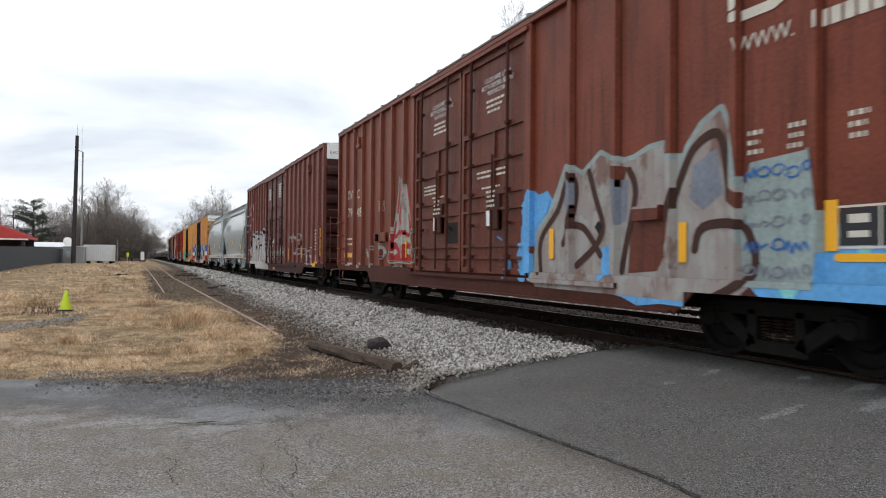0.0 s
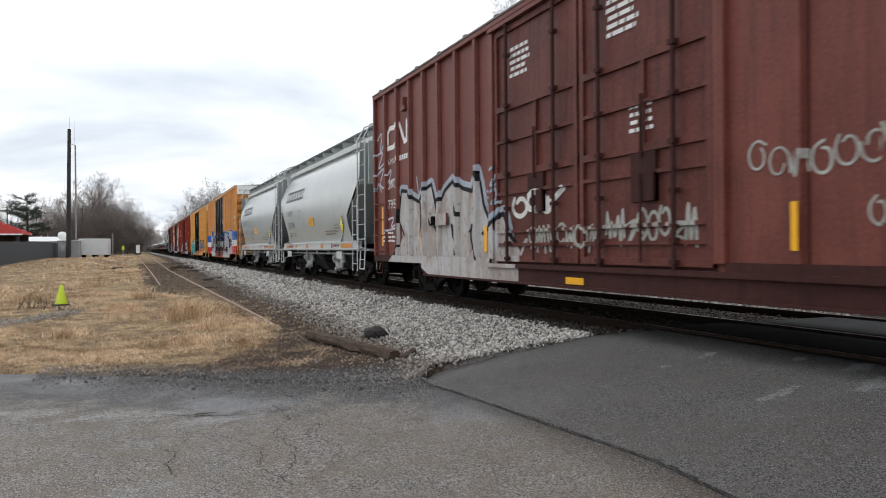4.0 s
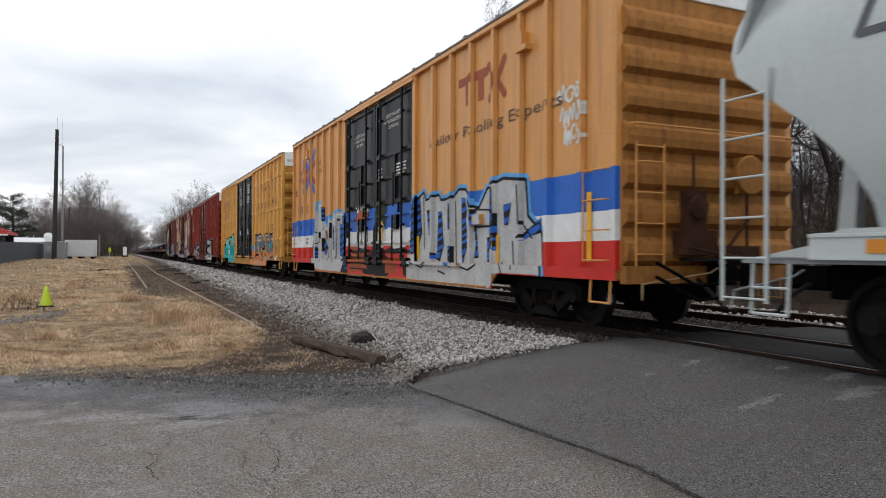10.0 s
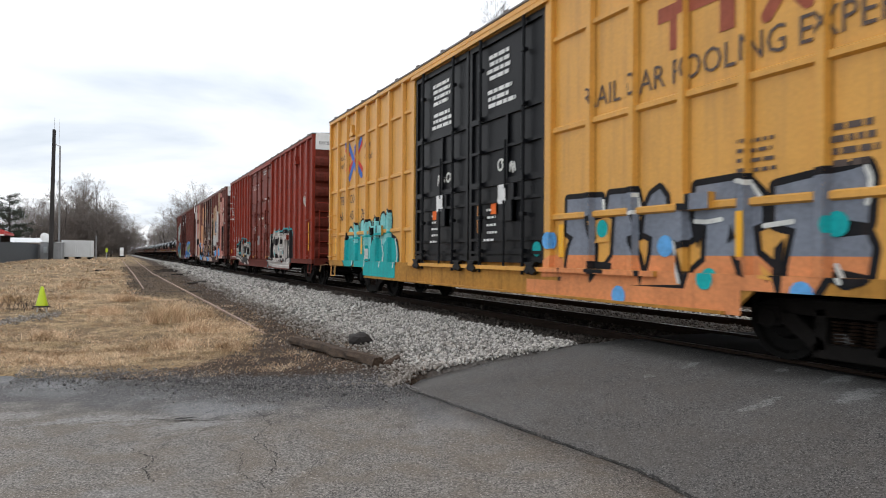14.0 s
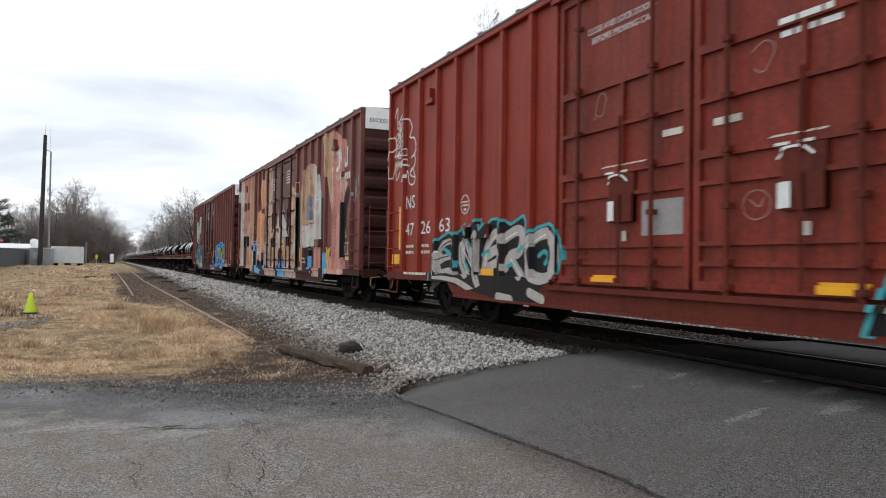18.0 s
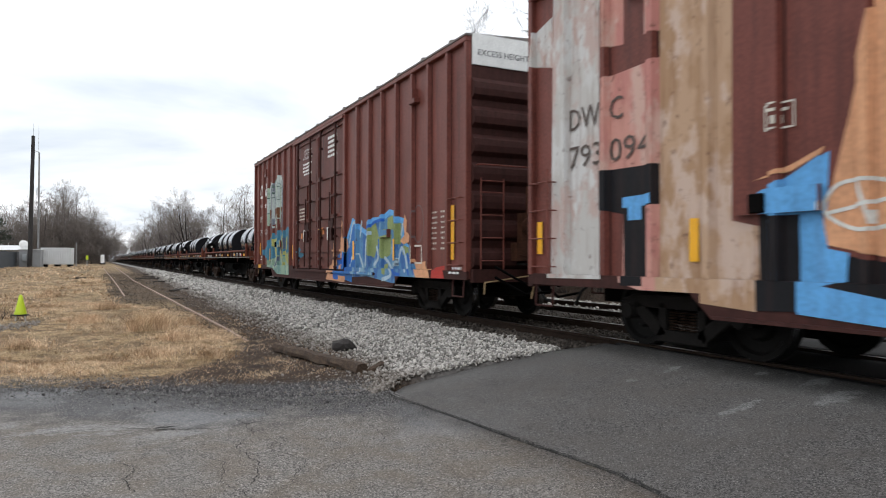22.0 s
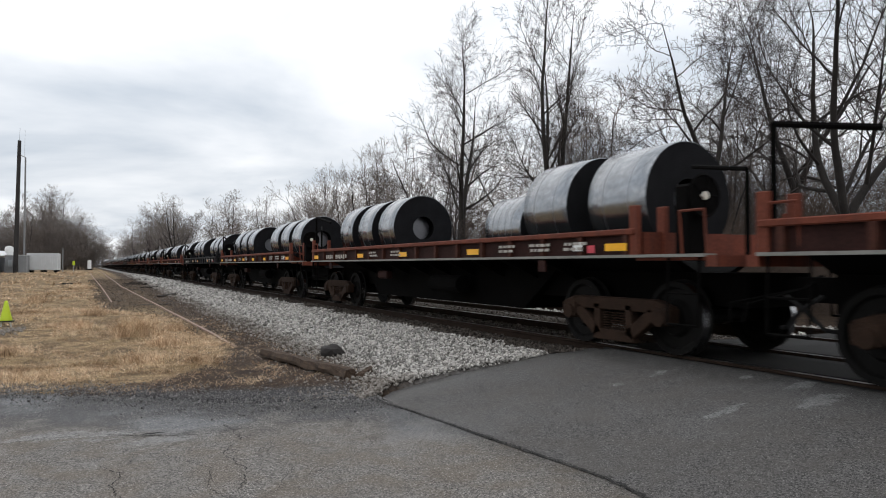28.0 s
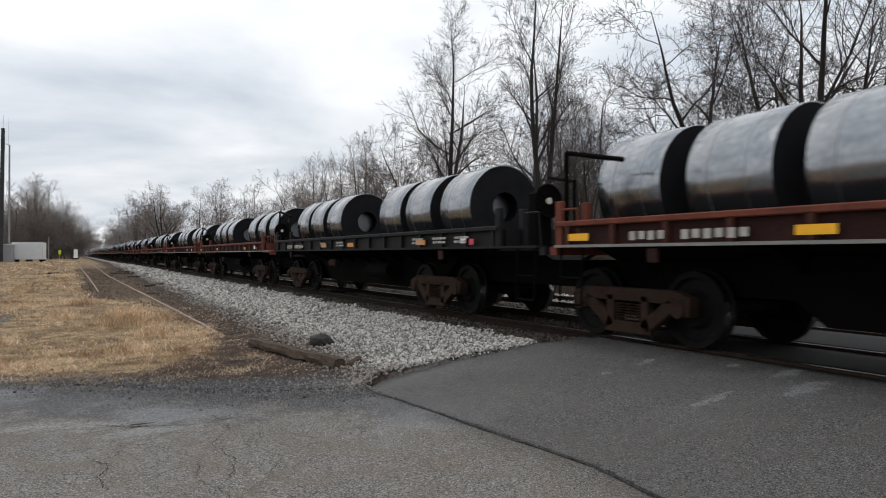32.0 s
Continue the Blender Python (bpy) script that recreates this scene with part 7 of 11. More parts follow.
    tag_scrawl(c, 18.5, 17.9, 3.1, 3.4, DARKTXT, 0.035, 34, 4)
    bars(c, 16.9, 1.60, 0.5, 2, DARKTXT, 0.07, 0.05, 26)
    reflectors(c, ((12.32, 1.0), (9.0, 1.42), (6.7, 1.0), (3.2, 0.95)))
    reflectors(c, ((0.63, 1.0), (18.12, 1.12)), w=0.11, h=0.95)

    # golden car with horizontal beams and a slate and orange piece
    c = cars["T2"] = boxcar("boxcar", "golden-ochre boxcar with black doors and teal and orange graffiti", ORANGE2, Q_T2, BLACK, beams=(1.66, 2.93, 4.27))
    letter_a = [(6.42, 1.90), (5.65, 1.88), (5.60, 1.68), (5.96, 1.63), (5.78, 1.20), (5.83, 0.74), (6.49, 0.72), (6.38, 1.20), (6.28, 1.36), (6.44, 1.43)]
    letter_b = [(5.48, 1.90), (4.95, 1.89), (4.89, 1.67), (5.01, 1.62), (4.89, 1.37), (5.08, 1.34), (4.91, 1.06), (4.82, 0.75), (5.83, 0.70), (5.41, 1.09), (5.36, 1.63), (5.53, 1.69)]
    letter_c = [(4.79, 1.68), (4.69, 1.84), (4.55, 1.90), (4.45, 1.79), (4.44, 1.64), (4.09, 1.62), (4.03, 1.32), (4.18, 1.26), (4.33, 1.29), (4.22, 1.03), (4.15, 0.78), (4.80, 0.75), (4.69, 1.13), (4.67, 1.33), (4.83, 1.39)]
    letter_d = [(3.98, 1.88), (3.42, 1.90), (3.28, 1.88), (3.10, 1.72), (3.10, 1.44), (3.21, 1.41), (3.17, 1.13), (2.95, 0.97), (2.87, 0.69), (4.09, 0.73), (4.00, 0.94), (3.84, 1.05), (3.82, 1.44), (4.00, 1.47)]
    letter_e = [(2.95, 1.79), (2.63, 1.83), (2.19, 1.87), (2.03, 1.90), (1.99, 1.80), (2.02, 1.40), (2.19, 1.43), (2.29, 1.28), (2.03, 1.30), (1.98, 1.18), (2.02, 0.94), (2.18, 0.89), (2.34, 0.98), (2.51, 0.72), (2.84, 0.67), (2.80, 1.02), (2.72, 1.37), (2.95, 1.43)]
    forms = [letter_a, letter_b, letter_c, letter_d, letter_e]
    decal(c, sum((stroke(f + f[:1], 0.15) for f in forms), []), SP_BLACK, "graffiti", "black letter outlines", 1)
    decal(c, forms, SP_SLATE, "graffiti", "slate-grey letters", 2)
    decal(c, [clip_poly(f, 0.0, 9.0, 0.5, 1.11) for f in forms], SP_OCHRE, "graffiti", "orange feet of the letters", 3)
    decal(c, [[(6.99, 0.78), (6.93, 1.02), (6.72, 1.12), (6.52, 1.04), (6.46, 0.80)]], SP_OCHRE, "graffiti", "orange dome", 3)
    decal(c, [[(5.86, 1.03), (5.43, 1.01), (5.45, 0.87), (5.86, 0.88)], [(3.49, 1.45), (3.43, 1.30), (3.54, 1.24)], [(3.49, 1.12), (3.29, 1.06), (3.26, 0.89), (3.42, 0.95)], [(2.34, 1.01), (2.01, 0.95), (2.07, 0.85), (2.24, 0.86)], [(2.95, 1.19), (2.84, 1.29), (2.87, 0.97), (2.99, 0.85)], [(4.01, 1.44), (3.83, 1.44), (3.95, 1.19)]], SP_BLACK, "graffiti", "black gaps", 5)
    decal(c, [[(5.71, 1.38), (5.50, 1.45), (5.46, 1.29), (5.79, 1.27)], [(3.12, 1.04), (2.91, 0.87), (3.09, 0.89)]], ORANGE2, "graffiti", "bare ochre gaps", 6)
    decal(c, stroke(smooth([(5.60, 1.83), (5.58, 1.69)]), 0.050) + stroke(smooth([(4.94, 1.86), (4.89, 1.68), (5.01, 1.63)]), 0.050) + stroke(smooth([(3.98, 1.49), (3.80, 1.48), (3.61, 1.50)]), 0.050) + stroke(smooth([(3.42, 1.89), (3.24, 1.85), (3.11, 1.70)]), 0.050) + stroke(smooth([(2.03, 1.88), (1.99, 1.77), (2.02, 1.57)]), 0.050) + stroke(smooth([(3.07, 1.41), (2.97, 1.42), (2.75, 1.44)]), 0.050) + stroke(smooth([(4.33, 1.26), (4.22, 1.00), (4.16, 0.81)]), 0.050) + stroke(smooth([(2.30, 1.03), (2.23, 0.88)]), 0.050), SP_WHITE, "graffiti", "white highlights", 6)
    decal(c, [rect(1.0, 7.4, 0.50, 0.74)], SP_OCHRE, "graffiti", "orange spray base", 3)
    decal(c, [blob(u, z, 0.13, 0.13, 12) for u, z in ((6.8, 1.32), (4.45, 1.22), (2.6, 0.75), (5.2, 0.6))], SP_SKY, "graffiti", "blue dots", 7)
    decal(c, [blob(u, z, 0.12, 0.12, 12) for u, z in ((5.62, 1.46), (3.78, 0.86), (7.2, 1.2), (2.3, 1.4))], SP_TEAL, "graffiti", "teal dots", 7)
    decal(c, [blob(1.15, 1.3, 0.3, 0.5, 14, 0.15, 2)], SP_BLACK, "graffiti", "black figure outline", 6)
    decal(c, [blob(1.12, 1.2, 0.22, 0.36, 14, 0.15, 3), blob(1.05, 1.75, 0.16, 0.12, 10, 0.1, 4), rect(0.95, 1.35, 0.8, 1.0)], SP_WHITE, "graffiti", "white figure fill", 7)
    decal(c, [blob(0.45, 1.35, 0.14, 0.13, 10, 0.2, 9)], SP_TEAL, "graffiti", "teal dab", 3)
    # teal bubbles at the far end
    decal(c, [blob(u, 1.12, 0.62, 0.48, 18, 0.05, int(u)) for u in (16.75, 15.7, 14.55, 13.6)], SP_BLACK, "graffiti", "black bubble outline", 1)
    decal(c, sum((stroke([(u, 1.15), (u - 0.05, z)], 0.52) for u, z in ((16.75, 1.62), (16.25, 1.72), (15.7, 1.80), (15.2, 1.76), (14.65, 1.84), (14.15, 1.90), (13.75, 1.95))), []), SP_BLACK, "graffiti", "black bubble outline", 1)
    decal(c, sum((stroke([(u, 1.15), (u - 0.05, z)], 0.40) for u, z in ((16.75, 1.62), (16.25, 1.72), (15.7, 1.80), (15.2, 1.76), (14.65, 1.84), (14.15, 1.90), (13.75, 1.95))), []), SP_AQUA, "graffiti", "pale aqua bubbles", 2)
    decal(c, stroke([(16.9, 1.50), (13.5, 1.62)], 0.05) + sum((stroke([(u, 1.62), (u - 0.02, 1.95)], 0.035) for u in (16.5, 15.95, 15.45, 14.9, 14.4, 13.95)), []), SP_TEAL, "graffiti", "teal seams", 4)
    decal(c, [blob(u, 1.10, 0.55, 0.42, 18, 0.05, int(u)) for u in (16.75, 15.7, 14.55, 13.6)] + [rect(13.1, 16.2, 0.55, 0.9)], SP_TEAL, "graffiti", "teal bubbles", 3)
    decal(c, sum((stroke([(u - 0.35, 1.45), (u - 0.48, 1.1), (u - 0.35, 0.8)], 0.05) for u in (16.75, 15.7, 14.55, 13.6)), []), SP_WHITE, "graffiti", "white highlights", 4)
    for pts, m in (([(16.85, 3.2), (16.3, 3.75), (15.85, 4.18)], BLUEP), ([(16.95, 4.15), (16.55, 3.75)], BLUEP), ([(16.2, 3.5), (15.8, 3.2)], BLUEP)):
        decal(c, stroke(pts, 0.17), m, "emblem", "blue crossed arrow", 3)
    for pts in ([(16.9, 3.45), (16.4, 3.7)], [(16.3, 3.7), (15.75, 3.35)], [(16.25, 3.75), (15.8, 4.05)], [(16.95, 4.0), (16.6, 3.75)]):
        decal(c, stroke(pts, 0.14), REDP, "emblem", "red crossed arrow", 2)
    words(c, "next", 17.735, 3.78, 0.14, DARKTXT)
    words(c, "load", 17.735, 3.55, 0.16, DARKTXT)
    words(c, "any", 15.4, 3.80, 0.18, DARKTXT)
    words(c, "road", 15.4, 3.55, 0.18, DARKTXT)
    words(c, "TB", 17.735, 2.50, 0.24, DARKTXT)
    words(c, "OX", 16.79, 2.50, 0.24, DARKTXT)
    words(c, "66", 17.735, 2.05, 0.24, BLACKP)
    words(c, "45", 16.79, 2.05, 0.24, BLACKP)
    words(c, "76", 15.79, 2.05, 0.24, BLACKP)
    words(c, "RAIL CAR POOLING EXPERTS", 5.95, 3.10, 0.28, DARKTXT, width=4.6)
    decal(c, [rect(3.3, 4.6, 3.86, 4.04), rect(4.2, 4.4, 3.5, 3.95), rect(3.45, 3.65, 3.5, 3.95)] + stroke([(3.1, 4.05), (2.6, 3.5)], 0.15) + stroke([(2.6, 4.05), (3.05, 3.5)], 0.15), spray("faded_red", rgb(0.34, 0.095, 0.055)), "emblem", "faded red block emblem", 2)
    for u0, k in ((11.2, 41), (8.85, 42)):
        bars(c, u0, 4.55, 1.0, 4, WHITEP, 0.07, 0.05, k)
        bars(c, u0, 3.95, 1.0, 3, WHITEP, 0.07, 0.05, k + 5)
        bars(c, u0, 1.9, 0.4, 5, WHITEP, 0.04, 0.09, k + 9)
    for u in (10.8, 8.35):
        decal(c, [rect(u - 0.28, u, 1.95, 2.28)], WHITEP, "placard", "white placard", 8)
        decal(c, [rect(u + 0.12, u + 0.30, 1.8, 1.98)], spray("signal_orange", rgb(0.80, 0.16, 0.03)), "placard", "orange placard", 8)
        tag_scrawl(c, u + 0.1, u - 0.5, 2.45, 2.7, SP_WHITE, 0.04, int(u), 3)
    decal(c, [rect(9.03, 9.15, 1.49, 1.98)], ORANGER, "reflector", "amber reflector", 9)
    bars(c, 3.4, 2.3, 0.5, 4, DARKTXT, 0.04, 0.06, 45)
    bars(c, 2.4, 2.3, 0.5, 4, DARKTXT, 0.06, 0.05, 46)
    reflectors(c, ((18.12, 1.1), (15.72, 1.1), (12.27, 1.1), (6.55, 1.08), (3.3, 1.1), (1.0, 1.0)))

    # red-oxide car with grey block letters
    c = cars["N"] = boxcar("boxcar", "red-oxide double-door boxcar with grey and turquoise graffiti", RED, Q_N)
    spray("chrome_grey", rgb(0.43, 0.395, 0.365))
    decal(c, stroke([(16.37, 0.76), (16.30, 1.42), (16.09, 1.55), (15.63, 1.68), (15.34, 1.61), (15.00, 1.75), (14.97, 1.81), (14.81, 1.59), (14.50, 1.84), (14.36, 1.86), (14.27, 1.67), (13.99, 1.84), (13.71, 1.85), (13.63, 1.68), (13.58, 1.81), (13.34, 1.73), (12.98, 1.85), (12.93, 1.77), (12.98, 1.51), (12.85, 1.54), (12.56, 1.65), (12.19, 1.70), (12.08, 1.65), (11.95, 1.47), (11.91, 1.25), (11.99, 1.02)], 0.100), spray("bright_teal", rgb(0.06, 0.36, 0.40)), "graffiti", "teal halo", 1)
    decal(c, [[(16.37, 0.76), (16.30, 1.42), (16.09, 1.55), (15.63, 1.68), (15.34, 1.61), (15.00, 1.75), (14.97, 1.81), (14.81, 1.59), (14.50, 1.84), (14.36, 1.86), (14.27, 1.67), (13.99, 1.84), (13.71, 1.85), (13.63, 1.68), (13.58, 1.81), (13.34, 1.73), (12.98, 1.85), (12.93, 1.77), (12.98, 1.51), (12.85, 1.54), (12.56, 1.65), (12.19, 1.70), (12.08, 1.65), (11.95, 1.47), (11.91, 1.25), (11.99, 1.02), (12.12, 0.90), (12.26, 0.84), (12.48, 0.68), (12.29, 0.58), (12.88, 0.50), (13.62, 0.55), (14.26, 0.61), (14.74, 0.66), (15.55, 0.75)]], spray("soft_black", rgb(0.014, 0.013, 0.014)), "graffiti", "black letter shadow", 2)
    decal(c, [[(16.07, 1.4), (15.86, 1.55), (15.57, 1.59), (15.33, 1.56), (15.3, 1.45), (15.51, 1.48), (15.74, 1.44), (15.92, 1.33), (15.83, 1.28), (15.51, 1.32), (15.35, 1.21), (15.74, 1.16), (15.98, 1.09), (15.92, 1.0), (15.57, 1.04), (15.3, 0.99), (15.1, 0.9), (15.4, 0.91), (15.74, 0.93), (16.04, 0.9), (16.17, 0.99), (16.14, 1.21)],
              [(15.17, 1.46), (15.02, 1.56), (14.92, 1.45), (14.92, 1.16), (14.70, 0.88), (14.83, 0.84), (15.05, 0.95), (15.17, 1.12)], [(14.98, 1.56), (14.82, 1.57), (14.57, 1.26), (14.48, 1.01), (14.62, 1.01), (14.80, 1.27)],
              [(14.59, 1.52), (14.44, 1.71), (14.34, 1.66), (14.38, 1.39), (14.41, 1.13), (14.34, 0.94), (14.22, 0.75), (14.38, 0.69), (14.51, 0.85), (14.55, 1.09)], [(16.2, 0.86), (15.74, 0.88), (15.1, 0.85), (14.72, 0.76), (14.46, 0.68), (14.72, 0.64), (15.2, 0.76), (15.74, 0.80), (16.2, 0.80)]]
          + stroke(smooth([(14.20, 1.05), (14.09, 1.41), (13.83, 1.62), (13.67, 1.53)]), 0.18), MATS["spray_chrome_grey"], "graffiti", "grey letter shapes", 3)
    decal(c, [[(15.74, 1.38), (15.57, 1.32), (15.46, 1.24), (15.65, 1.25)], [(14.99, 1.22), (14.83, 1.10), (14.70, 0.96), (14.88, 1.05)], [(14.80, 1.55), (14.70, 1.45), (14.76, 1.35), (14.83, 1.45)], [(15.28, 1.22), (15.2, 1.1), (15.26, 1.02)]], spray("bright_teal", rgb(0.06, 0.36, 0.40)), "graffiti", "teal counters", 5)
    decal(c, stroke(smooth([(16.0, 1.36), (15.84, 1.46), (15.55, 1.53), (15.36, 1.51)]), 0.022) + stroke(smooth([(16.08, 1.18), (15.9, 1.22), (15.6, 1.25)]), 0.020) + stroke(smooth([(15.1, 1.44), (15.06, 1.2), (14.9, 0.98)]), 0.020) + stroke(smooth([(14.48, 1.6), (14.47, 1.3), (14.46, 1.05), (14.38, 0.85)]), 0.020), SP_BLACK, "graffiti", "black inner lines", 6)
    decal(c, stroke(smooth([(14.09, 1.26), (13.77, 1.36), (13.67, 1.27)]), 0.175) + stroke(smooth([(14.15, 1.04), (13.70, 1.16)]), 0.150) + stroke(smooth([(13.53, 1.53), (13.15, 1.65), (12.99, 1.58), (13.06, 1.32), (13.33, 1.25), (13.49, 1.06)]), 0.175) + stroke(smooth([(13.33, 1.22), (12.99, 0.93)]), 0.150) + stroke(smooth([(12.76, 0.99), (12.84, 1.31), (12.68, 1.49), (12.34, 1.58), (12.09, 1.48), (12.02, 1.25), (12.12, 0.99), (12.41, 0.90), (12.67, 0.94)]), 0.175) + stroke(smooth([(13.62, 0.58), (13.22, 0.55)]), 0.150) + stroke(smooth([(12.67, 0.69), (12.33, 0.60)]), 0.150), MATS["spray_chrome_grey"], "graffiti", "grey letter strokes", 3)
    decal(c, stroke(smooth([(16.21, 0.89), (16.16, 1.27), (15.76, 1.52)]), 0.028) + stroke(smooth([(15.11, 1.50), (14.84, 1.23), (14.54, 0.94)]), 0.028) + stroke(smooth([(14.17, 1.08), (14.07, 1.40), (13.81, 1.59)]), 0.028) + stroke(smooth([(13.49, 1.52), (13.15, 1.62)]), 0.028) + stroke(smooth([(12.77, 1.07), (12.81, 1.31), (12.64, 1.46), (12.34, 1.56)]), 0.028) + stroke(smooth([(13.32, 1.20), (13.03, 0.95)]), 0.028), SP_WHITE, "graffiti", "pale highlights", 4)
    decal(c, stroke(smooth([(15.79, 1.39), (15.55, 1.32)]), 0.070) + stroke(smooth([(14.27, 1.27), (14.04, 1.34)]), 0.070) + stroke(smooth([(13.10, 1.32), (12.98, 1.39)]), 0.070) + stroke(smooth([(12.52, 1.24), (12.38, 1.31), (12.26, 1.24), (12.35, 1.13)]), 0.070) + stroke(smooth([(13.43, 1.08), (13.24, 1.13)]), 0.070), MATS["spray_bright_teal"], "graffiti", "teal swirls", 4)
    decal(c, stroke([(7.47, 0.55), (7.26, 1.13), (6.95, 1.74), (6.31, 2.08), (6.14, 1.88), (5.75, 1.97), (5.25, 2.09), (5.12, 1.90), (4.70, 2.02), (4.42, 2.19), (4.32, 1.97), (4.07, 2.04), (3.72, 1.94), (3.37, 2.09), (3.07, 1.79)], 0.12), spray("bright_teal", rgb(0.06, 0.36, 0.40)), "graffiti", "teal halo", 1)
    decal(c, [[(7.47, 0.55), (7.26, 1.13), (6.95, 1.74), (6.31, 2.08), (6.14, 1.88), (5.75, 1.97), (5.25, 2.09), (5.12, 1.90), (4.70, 2.02), (4.42, 2.19), (4.32, 1.97), (4.07, 2.04), (3.72, 1.94), (3.37, 2.09), (3.07, 1.79), (2.97, 0.55), (7.27, 0.58)]], spray("soft_black", rgb(0.014, 0.013, 0.014)), "graffiti", "black letter shadow", 2)
    for way in ([(7.05, 0.71), (6.86, 1.60), (6.31, 1.96), (6.14, 1.44), (6.57, 1.26), (6.14, 0.88), (5.74, 0.78)],
                [(5.90, 1.80), (5.46, 1.88), (5.39, 1.53), (5.82, 1.25), (5.32, 0.97), (5.60, 0.79)],
                [(5.06, 1.79), (5.12, 1.36), (5.12, 0.92)],
                [(5.06, 1.79), (4.70, 1.71), (4.82, 1.35), (5.06, 1.35), (4.70, 0.93)],
                [(4.42, 2.04), (4.59, 1.50), (4.38, 0.99)],
                [(4.42, 2.04), (4.17, 1.48), (4.37, 1.29)],
                [(4.08, 1.76), (4.13, 0.91)],
                [(3.82, 1.75), (3.52, 1.60), (3.67, 1.20), (3.37, 0.85), (3.77, 0.75)],
                [(7.17, 0.72), (5.87, 0.66), (3.27, 0.66)]):
        decal(c, stroke(smooth(way), 0.25), MATS["spray_chrome_grey"], "graffiti", "grey letter shapes", 3)
        decal(c, stroke(smooth([(u - 0.03, z - 0.02) for u, z in way]), 0.03), SP_WHITE, "graffiti", "pale highlights", 4)
    decal(c, stroke([(6.43, 1.17), (6.29, 0.99)], 0.07) + stroke([(5.63, 1.40), (5.51, 1.24)], 0.07) + stroke([(4.91, 1.24), (4.82, 1.10)], 0.07) + stroke([(4.53, 1.24), (4.45, 1.10)], 0.07), spray("bright_teal", rgb(0.06, 0.36, 0.40)), "graffiti", "turquoise flecks", 5)
    decal(c, stroke(smooth([(18.88, 3.15), (18.67, 3.32), (18.60, 3.02), (18.40, 3.22), (18.33, 2.97), (18.14, 3.13)]), 0.035) + stroke(smooth([(17.83, 2.89), (17.69, 3.12), (17.60, 2.85), (17.38, 2.79), (17.27, 2.93), (17.43, 3.15), (17.54, 3.02), (17.32, 2.94)]), 0.035) + stroke(smooth([(17.96, 4.24), (17.66, 4.24), (17.47, 4.02), (17.60, 3.84), (17.33, 3.77), (17.25, 3.53), (17.38, 3.42)]), 0.035) + stroke(smooth([(18.75, 3.90), (18.47, 3.96), (18.34, 3.72), (18.61, 3.63), (18.67, 3.44)]), 0.035) + stroke(smooth([(18.21, 3.93), (18.08, 4.09), (17.90, 3.88), (18.02, 3.69)]), 0.035) + stroke(smooth([(17.49, 3.38), (17.32, 3.41), (17.29, 3.22), (17.49, 3.08)]), 0.035) + stroke(smooth([(18.47, 3.52), (18.08, 3.51), (17.89, 3.28), (17.60, 3.22)]), 0.035) + stroke(smooth([(18.48, 4.40), (18.34, 4.60), (18.28, 4.26), (18.02, 4.42)]), 0.035), SP_WHITE, "graffiti", "thin white scrawl", 2)
    for k in range(5):
        tag_scrawl(c, 18.45 - 0.03 * k, 17.68 + 0.05 * k, 3.20 + k * 0.21, 3.40 + k * 0.22, SP_WHITE, 0.026, 161 + k, 5)
    tag_scrawl(c, 1.5, 0.8, 2.7, 3.2, SP_WHITE, 0.035, 151, 3)
    words(c, "NS", 17.73, 2.28, 0.28, WHITEP, width=0.47)
    words(c, "47", 17.735, 1.70, 0.27, WHITEP, width=0.44)
    words(c, "26", 16.92, 1.71, 0.27, WHITEP, width=0.48)
    words(c, "63", 16.04, 1.72, 0.27, WHITEP, width=0.48)
    decal(c, stroke([(14.95 + 0.17 * math.cos(t * 0.5236), 2.19 + 0.17 * math.sin(t * 0.5236)) for t in range(13)], 0.022) + [rect(14.83, 15.07, 2.22, 2.25), rect(14.83, 15.07, 2.16, 2.19), rect(14.90, 15.0, 2.07, 2.12)], CREAMP, "stencil", "", 3)
    for u in (17.75, 16.9):
        bars(c, u, 1.5, 0.5, 2, CREAMP, 0.06, 0.07, int(u * 3))
    words(c, "CLOSE AND LOCK DOORS", 11.38, 4.22, 0.085, WHITEP, width=1.30)
    words(c, "BEFORE MOVING CAR", 11.28, 4.08, 0.085, WHITEP, width=1.18)
    bars(c, 8.4, 3.5, 0.8, 2, WHITEP, 0.06, 0.05, 58)
    bars(c, 8.9, 4.75, 0.7, 2, WHITEP, 0.06, 0.05, 59)
    for u in (10.92, 8.39):
        decal(c, [rect(u - 0.19, u, 1.68, 1.93)], WHITEP, "placard", "white placard", 8)
        decal(c, stroke(smooth([(u, 2.17), (u - 0.12, 2.25), (u - 0.30, 2.25), (u - 0.42, 2.17)]), 0.030) + [rect(u - 0.16, u, 2.27, 2.31), rect(u - 0.42, u - 0.26, 2.27, 2.31)], WHITEP, "stencil", "", 4)
        bars(c, u + 0.12, 2.40, 0.85, 1, CREAMP, 0.03, 0.03, int(u * 7), 4)
        decal(c, [rect(u - 0.36, u - 0.28, 1.42, 1.55)], CREAMP, "stencil", "", 6)
    decal(c, [rect(9.61, 10.29, 1.48, 1.90)], SP_GREY, "stencil", "grey touched-up patch", 2)
    decal(c, [rect(9.63, 9.94, 2.62, 2.70), rect(8.82, 9.18, 2.62, 2.70)], CREAMP, "stencil", "", 4)
